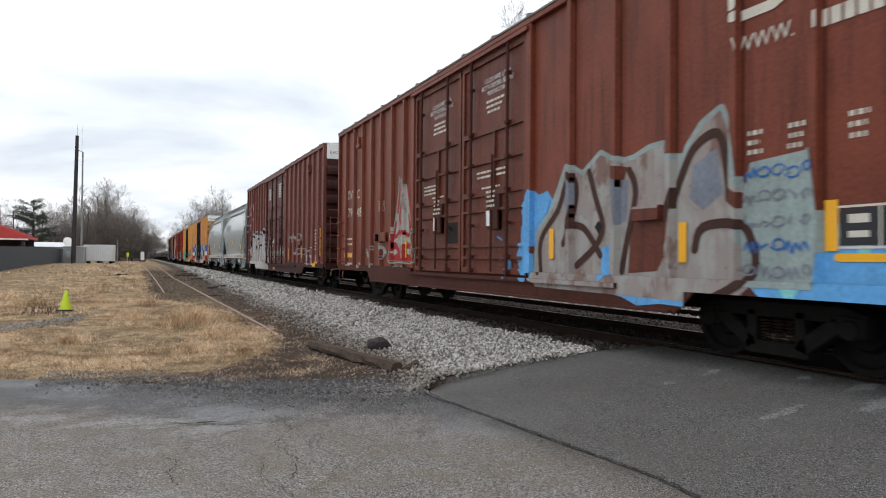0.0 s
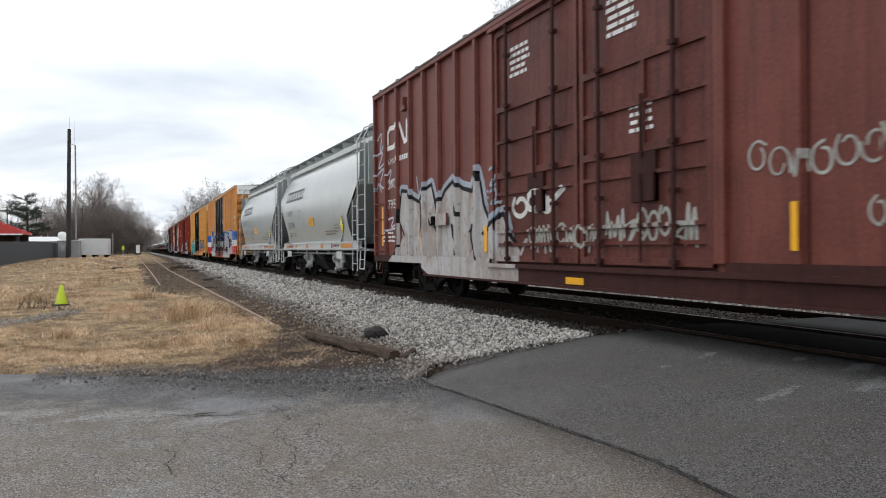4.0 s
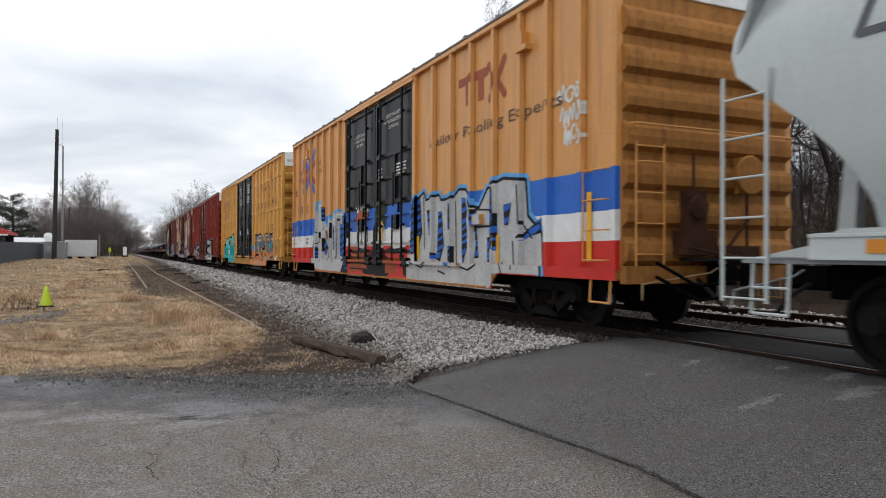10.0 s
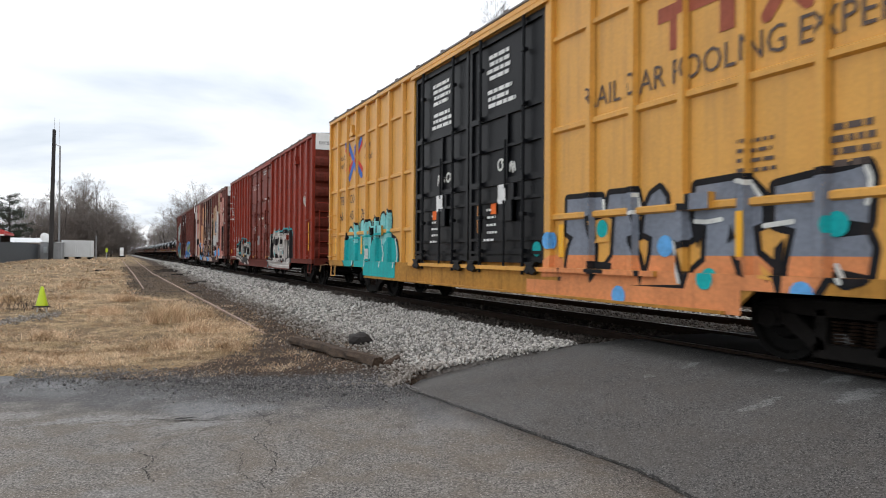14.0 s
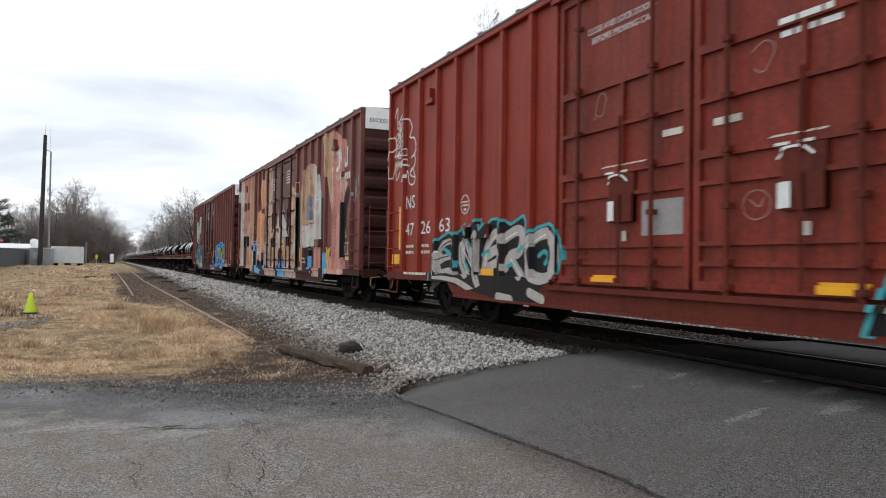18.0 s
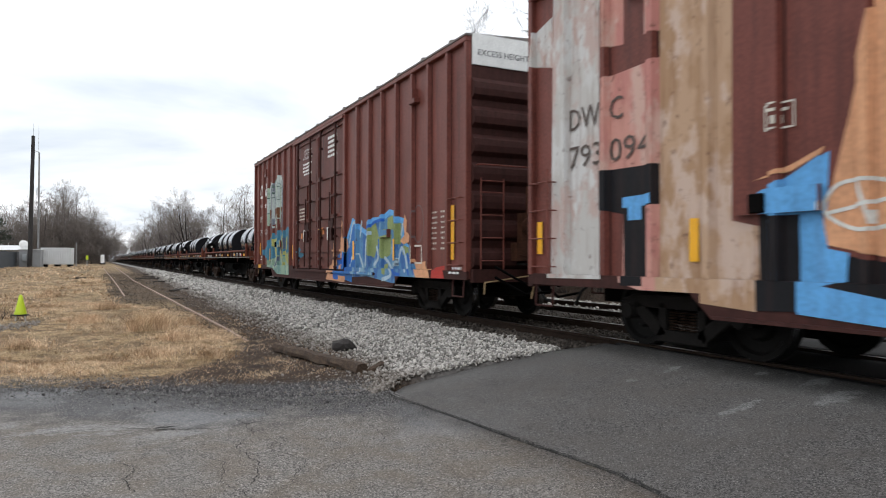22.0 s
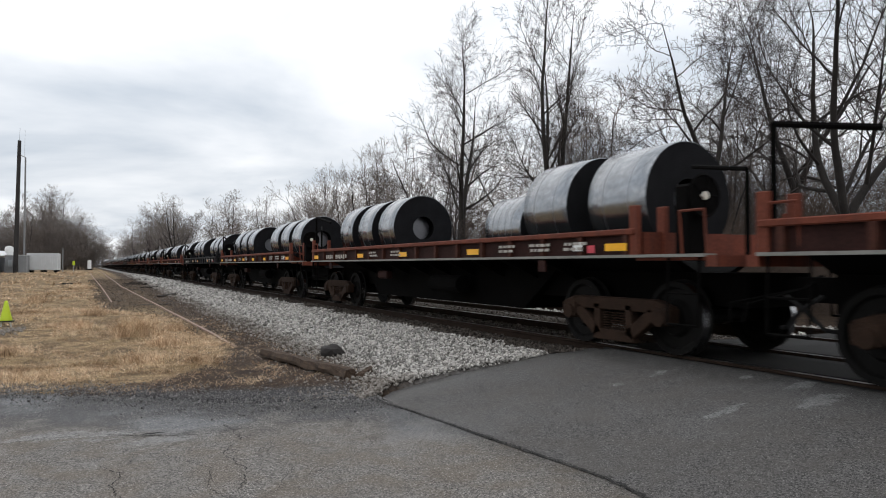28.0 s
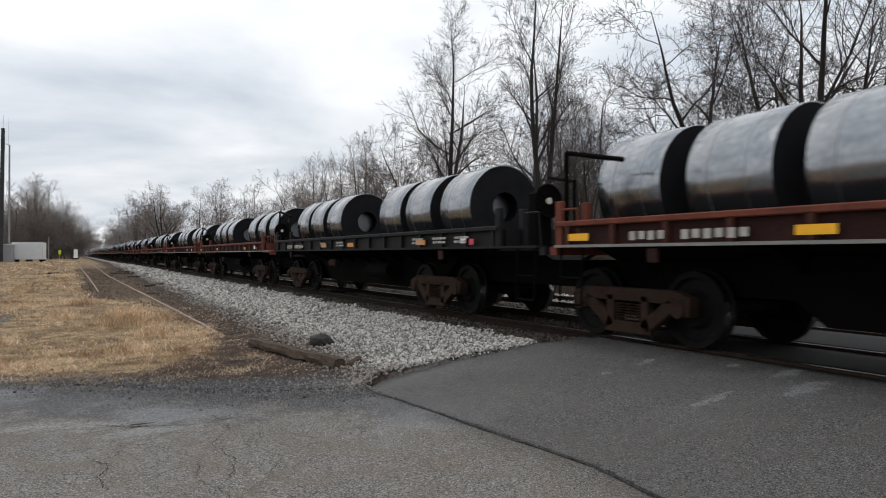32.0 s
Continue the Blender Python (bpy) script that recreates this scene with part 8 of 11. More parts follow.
    decal(c, stroke([(8.63 + 0.17 * math.cos(t * 0.5236), 1.74 + 0.15 * math.sin(t * 0.5236)) for t in range(13)], 0.012) + stroke(smooth([(8.72, 1.80), (8.60, 1.72), (8.54, 1.80)]), 0.012) + stroke(smooth([(8.70, 3.28), (8.54, 3.36), (8.42, 3.26), (8.54, 3.06), (8.66, 3.10)]), 0.014) + stroke(smooth([(11.2, 3.05), (11.12, 3.36), (10.98, 3.32), (11.05, 3.08), (11.2, 3.12)]), 0.014), spray("chalk", rgb(0.34, 0.20, 0.17)), "graffiti", "thin chalk sketches", 4)
    decal(c, [rect(13.86, 14.30, 0.92, 1.03), rect(10.74, 11.19, 0.90, 0.99), rect(7.46, 7.94, 0.88, 0.99)], YELLOWR, "reflector", "yellow reflector", 9)
    reflectors(c, ((18.05, 1.40),), w=0.10, h=0.95)
    reflectors(c, ((0.63, 1.2),), h=0.95)
    decal(c, [rect(18.05, 18.5, 1.08, 1.30)], YELLOWR, "placard", "yellow placard", 8)
    bars(c, 17.75, 0.92, 1.4, 1, CREAMP, 0.05, 0.03, 61)

    # brown car covered in a pink and tan mural
    c = cars["C"] = boxcar("boxcar", "brown boxcar covered by a large peeling pink, tan and black mural", BROWN2, Q_C)
    PEEL_WHITE = peeling("peeling_white_mural", (rgb(0.52, 0.50, 0.47), rgb(0.50, 0.38, 0.34), rgb(0.60, 0.59, 0.57)), 0.35)
    decal(c, [[(18.11, 6.95), (17.01, 6.37), (17.02, 2.28), (17.02, 0.87), (18.20, 0.86)], [(18.66, 4.00), (18.14, 3.87), (18.17, 4.61), (18.59, 4.49)]], PEEL_WHITE, "graffiti", "pale peeling paint", 0)
    decal(c, [[(17.01, 6.37), (16.64, 6.18), (16.65, 3.79), (16.99, 3.84)], [(16.28, 5.98), (16.02, 5.85), (16.03, 3.78), (16.29, 3.81)], [(16.99, 3.45), (16.03, 3.47), (16.03, 2.23), (17.02, 2.26)], [(16.68, 0.84), (16.65, 1.71), (16.03, 1.77), (16.04, 0.70)]], PEEL_PINK, "graffiti", "dusty pink paint", 0)
    decal(c, [[(16.02, 5.85), (14.99, 5.30), (15.01, 1.52), (14.69, 1.45), (14.67, 0.61), (16.04, 0.70)]], PEEL_TAN, "graffiti", "tan and pink column", 0)
    decal(c, [[(17.05, 2.26), (16.04, 2.24), (16.04, 1.77), (16.26, 1.75), (16.26, 0.81), (16.64, 0.80), (16.65, 1.68), (17.05, 1.76)], [(14.68, 1.56), (14.24, 1.54), (14.23, 0.64), (14.67, 0.62)]], SP_BLACK, "graffiti", "black blocks", 2)
    decal(c, [[(16.67, 1.89), (16.11, 1.90), (16.11, 1.78), (16.33, 1.76), (16.33, 1.60), (16.57, 1.60), (16.57, 1.76), (16.67, 1.76)], [(14.55, 1.82), (13.94, 2.09), (13.97, 1.54), (14.55, 1.54)], [(14.24, 1.53), (14.01, 1.51), (13.96, 1.22), (13.77, 1.18), (13.79, 0.93), (14.08, 0.86), (13.44, 0.73), (13.13, 0.68), (13.13, 0.55), (14.22, 0.62)]], SP_SKY, "graffiti", "sky-blue shapes", 3)
    decal(c, [[(14.74, 1.90), (14.30, 2.02), (13.99, 2.14), (14.02, 2.08), (14.33, 1.95)]], SP_PEACH, "graffiti", "rust-orange edge", 2)
    decal(c, [[(13.53, 3.33), (12.49, 3.05), (12.84, 2.26), (12.47, 1.79), (12.96, 1.04), (14.06, 1.27), (13.77, 2.34)], [(12.81, 4.61), (12.39, 4.32), (12.24, 3.86), (12.38, 3.41), (12.78, 3.26), (13.22, 3.57), (13.41, 4.13), (13.20, 4.53)]], SP_PEACH, "graffiti", "peach figure", 2)
    decal(c, [[(12.60, 2.80), (12.08, 2.61), (12.13, 1.75), (12.49, 1.79), (12.87, 2.27)], [(10.84, 3.55), (10.36, 3.51), (10.41, 2.37), (10.82, 2.38)]], SP_SLATE, "graffiti", "slate wing", 1)
    decal(c, [[(14.63, 1.77), (14.03, 2.07), (14.01, 0.89), (12.81, 0.70), (14.49, 0.63)], [(12.32, 1.80), (12.04, 1.85), (12.02, 0.81), (12.47, 0.80)]], SP_SKY, "graffiti", "sky-blue shapes", 2)
    decal(c, [[(13.89, 1.17), (12.96, 1.02), (12.45, 1.26), (12.50, 0.69), (13.88, 0.75)]], SP_BLACK, "graffiti", "black shadow", 1)
    decal(c, stroke(smooth([(14.00, 1.62), (13.86, 1.78), (13.56, 1.80), (13.27, 1.72), (13.19, 1.56), (13.38, 1.42), (13.69, 1.38), (13.96, 1.51), (14.00, 1.62)]), 0.035) + stroke(smooth([(13.98, 1.53), (13.23, 1.66)]), 0.035) + stroke(smooth([(13.66, 1.81), (13.53, 1.40)]), 0.035), SP_WHITE, "graffiti", "white wheel sketch", 4)
    decal(c, [[(12.08, 4.86), (10.98, 4.83), (10.95, 2.41), (9.96, 2.49), (9.94, 0.39), (12.02, 0.56)], [(9.96, 2.22), (9.42, 2.16), (9.41, 0.43), (9.94, 0.39)], [(9.42, 2.10), (8.28, 1.98), (7.88, 2.41), (7.88, 3.87), (6.71, 3.45), (6.70, 0.52), (9.41, 0.42)]], PEEL_DOOR, "graffiti", "mottled peeling paint", 1)
    decal(c, [[(9.53, 3.44), (9.19, 3.04), (8.27, 2.39), (8.27, 1.97), (9.42, 2.08), (9.61, 2.37), (10.07, 2.41), (10.00, 2.78)], [(10.18, 2.23), (9.46, 2.15), (9.45, 1.56), (10.21, 1.59)], [(8.28, 2.39), (8.01, 2.37), (8.01, 2.01), (8.21, 1.69), (8.27, 1.97)]], PEEL_WHITE, "graffiti", "pale peeling peak", 2)
    decal(c, [[(9.53, 3.52), (9.32, 3.26), (8.80, 2.85), (8.21, 2.37), (8.31, 2.39), (9.16, 3.02), (9.51, 3.39)], [(8.28, 2.39), (7.91, 2.41), (7.90, 2.00), (8.09, 2.13)], [(9.80, 0.96), (9.61, 1.50), (9.42, 1.63), (9.06, 1.48), (9.23, 1.24), (9.39, 1.04), (9.50, 0.43), (10.02, 0.38), (9.90, 0.82)], [(9.04, 1.29), (8.97, 1.31), (8.24, 0.56), (8.33, 0.55)], [(10.35, 2.27), (10.21, 2.25), (10.57, 1.75), (10.70, 1.85)]], SP_BLACK, "graffiti", "black mural shapes", 3)
    decal(c, [[(9.51, 3.43), (8.21, 2.61), (7.90, 2.68), (7.90, 2.41), (8.28, 2.39), (8.98, 2.89)]], SP_SLATE, "graffiti", "dark wedge of shadow", 2)
    decal(c, [[(9.41, 1.03), (9.13, 1.30), (8.71, 1.05), (8.37, 0.58), (9.56, 0.50)]], SP_SKY, "graffiti", "sky-blue shapes", 4)
    decal(c, [[(6.36, 0.83), (6.49, 3.26), (6.17, 3.95), (5.67, 4.24), (5.12, 4.27), (4.69, 4.21), (4.66, 2.34), (5.60, 2.33), (5.86, 2.29), (5.84, 0.81)], [(4.64, 0.84), (3.86, 0.82), (3.86, 0.65), (4.63, 0.65)]], PEEL_TAN, "graffiti", "tan letter", 2)
    decal(c, [[(4.69, 4.19), (4.35, 4.05), (4.03, 3.72), (3.87, 3.22), (3.85, 1.79), (4.65, 1.81)], [(5.86, 2.29), (4.66, 2.32), (4.65, 1.60), (5.85, 1.57)]], PEEL_WHITE, "graffiti", "white marbled paint", 2)
    decal(c, [[(5.72, 2.48), (5.65, 3.04), (5.39, 3.31), (5.09, 3.31), (4.88, 3.14), (4.79, 2.43)]], SP_SLATE, "graffiti", "dark letter hole", 3)
    decal(c, [[(5.82, 1.56), (4.77, 1.60), (4.76, 0.84), (5.70, 0.86)], [(3.84, 3.08), (3.59, 3.03), (3.53, 1.57), (3.35, 1.35), (3.45, 0.70), (3.81, 0.65)], [(6.82, 3.34), (6.49, 3.23), (6.38, 0.92), (6.76, 0.81)], [(1.77, 2.54), (1.48, 2.91), (1.22, 3.19), (0.95, 3.01), (1.33, 2.60), (1.39, 1.25), (1.76, 1.23)]], SP_BLACK, "graffiti", "black letter parts", 3)
    decal(c, [[(5.30, 1.30), (4.88, 1.29), (4.87, 0.87), (5.29, 0.87)], [(3.37, 1.34), (3.14, 1.42), (3.13, 0.66), (3.38, 0.64)]], SP_SKY, "graffiti", "sky-blue shapes", 4)
    decal(c, [[(4.65, 1.53), (3.87, 1.54), (3.86, 0.84), (4.64, 0.84)], [(2.73, 3.39), (2.51, 3.27), (1.56, 3.47), (1.24, 3.25), (1.63, 2.83), (1.80, 2.51), (1.79, 1.25), (1.39, 1.14), (1.36, 0.78), (2.76, 0.66), (2.99, 0.85), (2.94, 1.26), (2.75, 1.27)], [(2.81, 5.04), (1.36, 4.43), (1.63, 3.49), (2.51, 3.27), (2.73, 3.39)]], PEEL_PINK, "graffiti", "dusty pink paint", 2)
    decal(c, [[(4.12, 5.60), (2.79, 5.03), (2.73, 3.19), (2.69, 2.45), (2.88, 2.88), (3.23, 3.58)]], PEEL_TAN, "graffiti", "tan arm", 3)
    decal(c, [[(3.14, 1.47), (2.75, 1.55), (2.94, 1.26), (3.01, 0.65), (3.13, 0.64)], [(1.38, 2.05), (1.33, 1.88), (1.25, 1.80), (1.37, 1.77)]], SP_YELLOW, "graffiti", "yellow sliver", 4)
    emblem(c, 2.60, 3.72, 1.30, 0.55, SP_WHITE)
    words(c, "WWW.", 2.63, 3.42, 0.16, CREAMP, width=0.72)
    decal(c, [rect(1.66 - 0.165 * k - 0.13, 1.66 - 0.165 * k, 3.38, 3.57) for k in range(5)], CREAMP, "stencil", "", 6)
    tag_scrawl(c, 6.9, 6.55, 3.2, 3.9, SP_WHITE, 0.04, 72, 1, 4)
    tag_scrawl(c, 0.75, 0.25, 2.6, 3.5, SP_GREY, 0.03, 73, 3)
    bars(c, 10.9, 4.35, 0.8, 5, CREAMP, 0.05, 0.05, 74)
    bars(c, 8.6, 4.4, 0.8, 5, CREAMP, 0.05, 0.05, 75)
    for u in (2.5, 1.95):
        bars(c, u, 2.45, 0.26, 9, material("purple_grey_stencil", rgb(0.10, 0.07, 0.07), 0.7), 0.06, 0.055, int(u * 10), 4)
    words(c, "DW", 17.735, 2.88, 0.29, DARKTXT, width=0.64, layer=6)
    words(c, "C", 16.90, 2.88, 0.29, DARKTXT, layer=6)
    words(c, "793", 17.735, 2.36, 0.30, DARKTXT, width=0.68, layer=6)
    words(c, "094", 16.90, 2.35, 0.30, DARKTXT, width=0.74, layer=6)
    decal(c, stroke([(14.59, 2.37), (14.28, 2.37), (14.28, 2.61), (14.59, 2.61), (14.59, 2.37)], 0.018) + [rect(14.54, 14.34, 2.53, 2.56), rect(14.48, 14.40, 2.41, 2.49)], CREAMP, "stencil", "", 8)
    decal(c, stroke([(1.39, 1.33), (0.96, 1.33), (0.96, 1.63), (1.39, 1.63), (1.39, 1.33)], 0.022) + stroke([(1.15, 1.33), (1.15, 1.63)], 0.02), CREAMP, "stencil", "", 6)
    decal(c, [rect(0.83, 1.36, 1.17, 1.26)], CREAMP, "stencil", "", 5)
    decal(c, [rect(0.86, 1.33, 1.19, 1.24)], SP_YELLOW, "stencil", "", 6)
    for i in range(14):
        r = random.Random(80 + i)
        u, z = r.uniform(3.9, 6.3), r.uniform(1.0, 4.2)
        decal(c, sum((stroke([(u, z), (u + 0.16 * math.cos(a), z + 0.16 * math.sin(a))], 0.010) for a in (0.3, 1.35, 2.4, 3.5, 4.5, 5.5)), []), SP_WHITE, "graffiti", "white marbling", 4)
    reflectors(c, ((15.5, 1.1), (13.4 - 1.05, 1.1), (8.8, 1.25), (6.35, 1.1), (3.15, 1.08), (18.45, 1.2)))

    # brown car with blue, green and peach piece
    c = cars["D"] = boxcar("boxcar", "brown double-door boxcar with blue, green and peach graffiti", BROWN2, Q_D)
    decal(c, [[(7.11, 0.76), (6.74, 1.64), (6.30, 2.12), (5.96, 1.99), (5.28, 1.76), (4.88, 2.05), (4.23, 2.05), (4.03, 2.11), (3.77, 2.18), (3.52, 2.14), (3.40, 2.01), (2.95, 1.94), (3.02, 1.57), (2.74, 1.37), (2.64, 1.49), (2.52, 1.21), (2.16, 0.75), (3.40, 0.60), (5.03, 0.72), (7.16, 0.64)]], peeling("blue_green_piece", (rgb(0.10, 0.24, 0.42), rgb(0.26, 0.42, 0.50), rgb(0.05, 0.14, 0.36)), 0.15), "graffiti", "blue spray field", 0)
    decal(c, stroke([(7.11, 0.76), (6.74, 1.64), (6.30, 2.12), (5.96, 1.99), (5.28, 1.76), (4.88, 2.05), (4.23, 2.05), (4.03, 2.11), (3.77, 2.18), (3.52, 2.14), (3.40, 2.01), (2.95, 1.94), (3.02, 1.57), (2.74, 1.37)], 0.130), SP_SKY, "graffiti", "sky-blue edge", 1)
    decal(c, [[(6.34, 1.91), (5.96, 1.95), (5.92, 1.44), (6.22, 0.98), (6.49, 1.26)], [(5.12, 1.84), (4.66, 2.03), (4.37, 1.57), (4.73, 1.15), (5.12, 1.25)], [(3.89, 2.05), (3.57, 2.10), (3.45, 1.79), (3.89, 1.78)], [(4.30, 1.63), (3.64, 1.68), (3.69, 1.24), (4.08, 1.11), (4.29, 1.32)], [(3.34, 1.90), (3.10, 1.91), (3.10, 1.45), (3.31, 1.45)], [(2.97, 1.43), (2.68, 1.37), (2.68, 1.23), (3.01, 1.23)], [(4.09, 1.00), (3.83, 1.04), (3.89, 0.77), (4.08, 0.80)]], SP_GREEN, "graffiti", "olive-green fills", 2)
    decal(c, stroke(smooth([(6.57, 1.46), (6.30, 2.01), (6.11, 2.05)]), 0.085) + stroke(smooth([(5.71, 1.71), (5.60, 2.05)]), 0.085) + stroke(smooth([(6.49, 0.97), (6.26, 1.21), (6.03, 0.98)]), 0.085) + stroke(smooth([(5.33, 0.99), (5.26, 1.59), (4.94, 1.76)]), 0.085) + stroke(smooth([(5.79, 1.26), (5.53, 0.99), (5.56, 0.81)]), 0.085) + stroke(smooth([(4.73, 1.00), (4.46, 1.16), (4.55, 1.41)]), 0.085) + stroke(smooth([(4.02, 1.16), (3.74, 1.01), (3.52, 0.78), (4.02, 0.67)]), 0.085) + stroke(smooth([(3.28, 1.01), (3.06, 1.37), (2.84, 1.16), (2.74, 0.88)]), 0.085) + stroke(smooth([(3.08, 1.66), (3.01, 1.86)]), 0.085), spray("pale_blue", rgb(0.38, 0.50, 0.58)), "graffiti", "pale blue strokes", 3)
    decal(c, stroke(smooth([(6.96, 0.87), (6.82, 1.27)]), 0.070) + stroke(smooth([(5.92, 0.98), (5.88, 1.44)]), 0.070) + stroke(smooth([(4.44, 1.57), (4.32, 1.00)]), 0.070) + stroke(smooth([(3.52, 1.24), (3.40, 0.86), (3.06, 0.80)]), 0.070) + stroke(smooth([(2.74, 1.23), (2.54, 0.82)]), 0.070) + stroke(smooth([(5.26, 1.78), (4.73, 2.00), (4.09, 2.02)]), 0.070), SP_COBALT, "graffiti", "cobalt strokes", 4)
    decal(c, [[(2.90, 2.08), (2.77, 1.93), (2.81, 1.72), (2.64, 1.63), (2.66, 1.49), (2.95, 1.44), (3.13, 1.52), (2.89, 1.65), (2.97, 1.87)], [(2.46, 1.18), (2.25, 1.05), (1.80, 1.09), (1.73, 1.18), (1.68, 1.03), (1.57, 0.91), (1.49, 0.73), (2.16, 0.73)], [(7.25, 1.68), (7.04, 2.08), (6.95, 1.57), (7.12, 0.87), (7.29, 0.86)]], SP_PEACH, "graffiti", "peach flames", 4)
    decal(c, [[(1.41, 0.96), (0.97, 1.01), (0.87, 0.77), (1.44, 0.76)]], SP_RED, "graffiti", "red smear", 3)
    decal(c, stroke(blob(2.2, 1.85, 0.26, 0.38, 18) + [(2.46, 1.85)], 0.03), spray("grey_ring", rgb(0.16, 0.11, 0.11)), "graffiti", "faded grey ring", 1)
    # far end: pale cloud over green letters
    rings = []
    for u, z, ru, rz in ((16.15, 3.25, 0.30, 0.42), (15.45, 3.62, 0.34, 0.30), (14.95, 3.70, 0.30, 0.36), (14.45, 3.60, 0.26, 0.30), (13.95, 3.40, 0.28, 0.34)):
        for f in (1.0, 0.5):
            loop = blob(u, z, ru * f, rz * f, 16, 0.16, int(u * 9 + f * 4))
            rings += stroke(loop[:11] if f < 1 else loop + loop[:1], 0.020)
    decal(c, rings, spray("bottle_green_line", rgb(0.10, 0.15, 0.135)), "graffiti", "dark green rings", 6)
    decal(c, [[(u, 3.0), (u - 0.05, 2.45 + d), (u - 0.12, 2.85), (u - 0.17, 2.4 + d), (u - 0.24, 3.0)] for u, d in ((16.0, 0.0), (15.5, -0.08), (15.1, 0.05), (14.6, 0.2), (14.2, 0.3))], spray("rusty_drip", rgb(0.17, 0.075, 0.04)), "graffiti", "rust-brown drips", 5)
    decal(c, [[(16.6, 2.8), (16.4, 3.6), (15.8, 4.05), (15.2, 3.95), (14.8, 4.2), (14.2, 4.15), (13.7, 3.6), (13.8, 2.95), (14.4, 2.6), (15.2, 2.4), (15.9, 2.5)]], spray("pale_green_grey", rgb(0.46, 0.52, 0.50)), "graffiti", "pale drips and cloud", 1)
    decal(c, sum((stroke([(16.4 - k * 0.36, 2.9), (16.35 - k * 0.36, 2.3 + 0.2 * (k % 3))], 0.06) for k in range(8)), []), MATS["spray_pale_green_grey"], "graffiti", "paint drips", 2)
    for k in range(9):
        decal(c, stroke(smooth([(16.4 - k * 0.29, 3.9 - 0.1 * (k % 2)), (16.3 - k * 0.29, 3.2), (16.38 - k * 0.29, 2.6 - 0.15 * (k % 3))]), 0.10), SP_MINT if k % 2 else SP_SLATE, "graffiti", "brushed drips", 3)
    spray("steel_blue", rgb(0.06, 0.20, 0.30))
    spray("straw_green", rgb(0.40, 0.40, 0.14))
    decal(c, [[(17.13, 1.43), (16.19, 1.80), (15.90, 1.96), (15.41, 1.95), (15.28, 2.12), (14.97, 2.00), (14.53, 2.16), (14.24, 2.20), (14.05, 2.10), (13.79, 1.90), (13.57, 2.13), (13.22, 2.27), (12.91, 2.20), (12.74, 1.93), (12.76, 0.60), (14.48, 0.68), (15.17, 0.76), (15.25, 0.88), (16.19, 0.84), (16.33, 1.12), (16.83, 1.20)]], MATS["spray_steel_blue"], "graffiti", "steel-blue spray field", 1)
    decal(c, [[(16.29, 1.09), (15.29, 1.15), (14.54, 1.30), (13.80, 1.19), (13.06, 1.37), (12.75, 1.36), (12.76, 0.60), (14.48, 0.60), (15.25, 0.81), (16.19, 0.84)]], peeling("mint_base", (rgb(0.25, 0.36, 0.27), rgb(0.36, 0.45, 0.33), rgb(0.14, 0.26, 0.24)), 0.12), "graffiti", "mint base", 2)
    decal(c, [[(15.71, 2.08), (15.57, 1.99), (15.49, 1.86), (14.53, 1.92), (14.54, 1.73), (14.78, 1.59), (14.88, 1.12), (15.08, 1.36), (15.16, 1.61), (15.63, 1.57), (15.72, 1.77)], [(13.37, 1.90), (13.22, 1.93), (13.27, 1.51), (13.42, 1.42)], [(13.23, 1.33), (12.92, 1.46), (12.92, 1.32), (13.19, 1.19)]], MATS["spray_straw_green"], "graffiti", "straw-green letters", 3)
    decal(c, stroke(smooth([(13.93, 1.55), (14.01, 1.85), (13.89, 1.96), (13.71, 1.89), (13.69, 1.53), (13.80, 1.45), (13.90, 1.54)]), 0.200) + stroke(smooth([(14.24, 1.57), (14.21, 1.35), (13.80, 1.14), (13.64, 0.98)]), 0.200) + stroke(smooth([(13.48, 1.34), (13.28, 1.14), (13.01, 1.05)]), 0.200), MATS["spray_straw_green"], "graffiti", "straw-green strokes", 4)
    decal(c, stroke(smooth([(14.34, 1.47), (14.09, 1.57), (14.05, 1.35)]), 0.100) + stroke(smooth([(13.58, 1.84), (13.53, 1.53)]), 0.100) + stroke(smooth([(14.54, 1.02), (14.34, 1.25)]), 0.100) + stroke(smooth([(15.09, 1.01), (14.90, 0.90), (14.68, 0.95)]), 0.100) + stroke(smooth([(13.18, 1.70), (13.00, 1.60)]), 0.100), spray("dusk_blue", rgb(0.10, 0.13, 0.19)), "graffiti", "dusky gaps", 5)
    emblem(c, 17.71, 3.58, 1.08, 0.48, WHITEP)
    words(c, "WWW", 17.735, 3.16, 0.17, WHITEP, width=0.62)
    decal(c, [rect(16.93 - 0.15 * k - 0.12, 16.93 - 0.15 * k, 3.14, 3.29) for k in range(2)], WHITEP, "stencil", "", 3)
    words(c, "DWC", 17.735, 2.60, 0.25, WHITEP, width=0.65)
    words(c, "795", 17.73, 2.08, 0.22, WHITEP, width=0.54)
    words(c, "126", 16.85, 2.09, 0.23, WHITEP, width=0.45)
    decal(c, [rect(17.21, 17.70, 0.79, 0.93)], YELLOWR, "placard", "yellow placard", 8)
    decal(c, [[(7.86, 1.80), (7.74, 1.39), (7.60, 1.11), (7.57, 0.78), (8.23, 0.75), (8.01, 1.05), (7.90, 1.40)], [(7.04, 2.17), (6.91, 2.05), (6.91, 1.72), (6.70, 1.65), (6.60, 1.45), (6.73, 1.31), (7.05, 1.37), (6.96, 1.77)], [(8.23, 0.75), (7.53, 0.70), (6.68, 0.68), (6.73, 0.53), (8.39, 0.56)]], SP_PEACH, "graffiti", "peach flames on the door", 4)
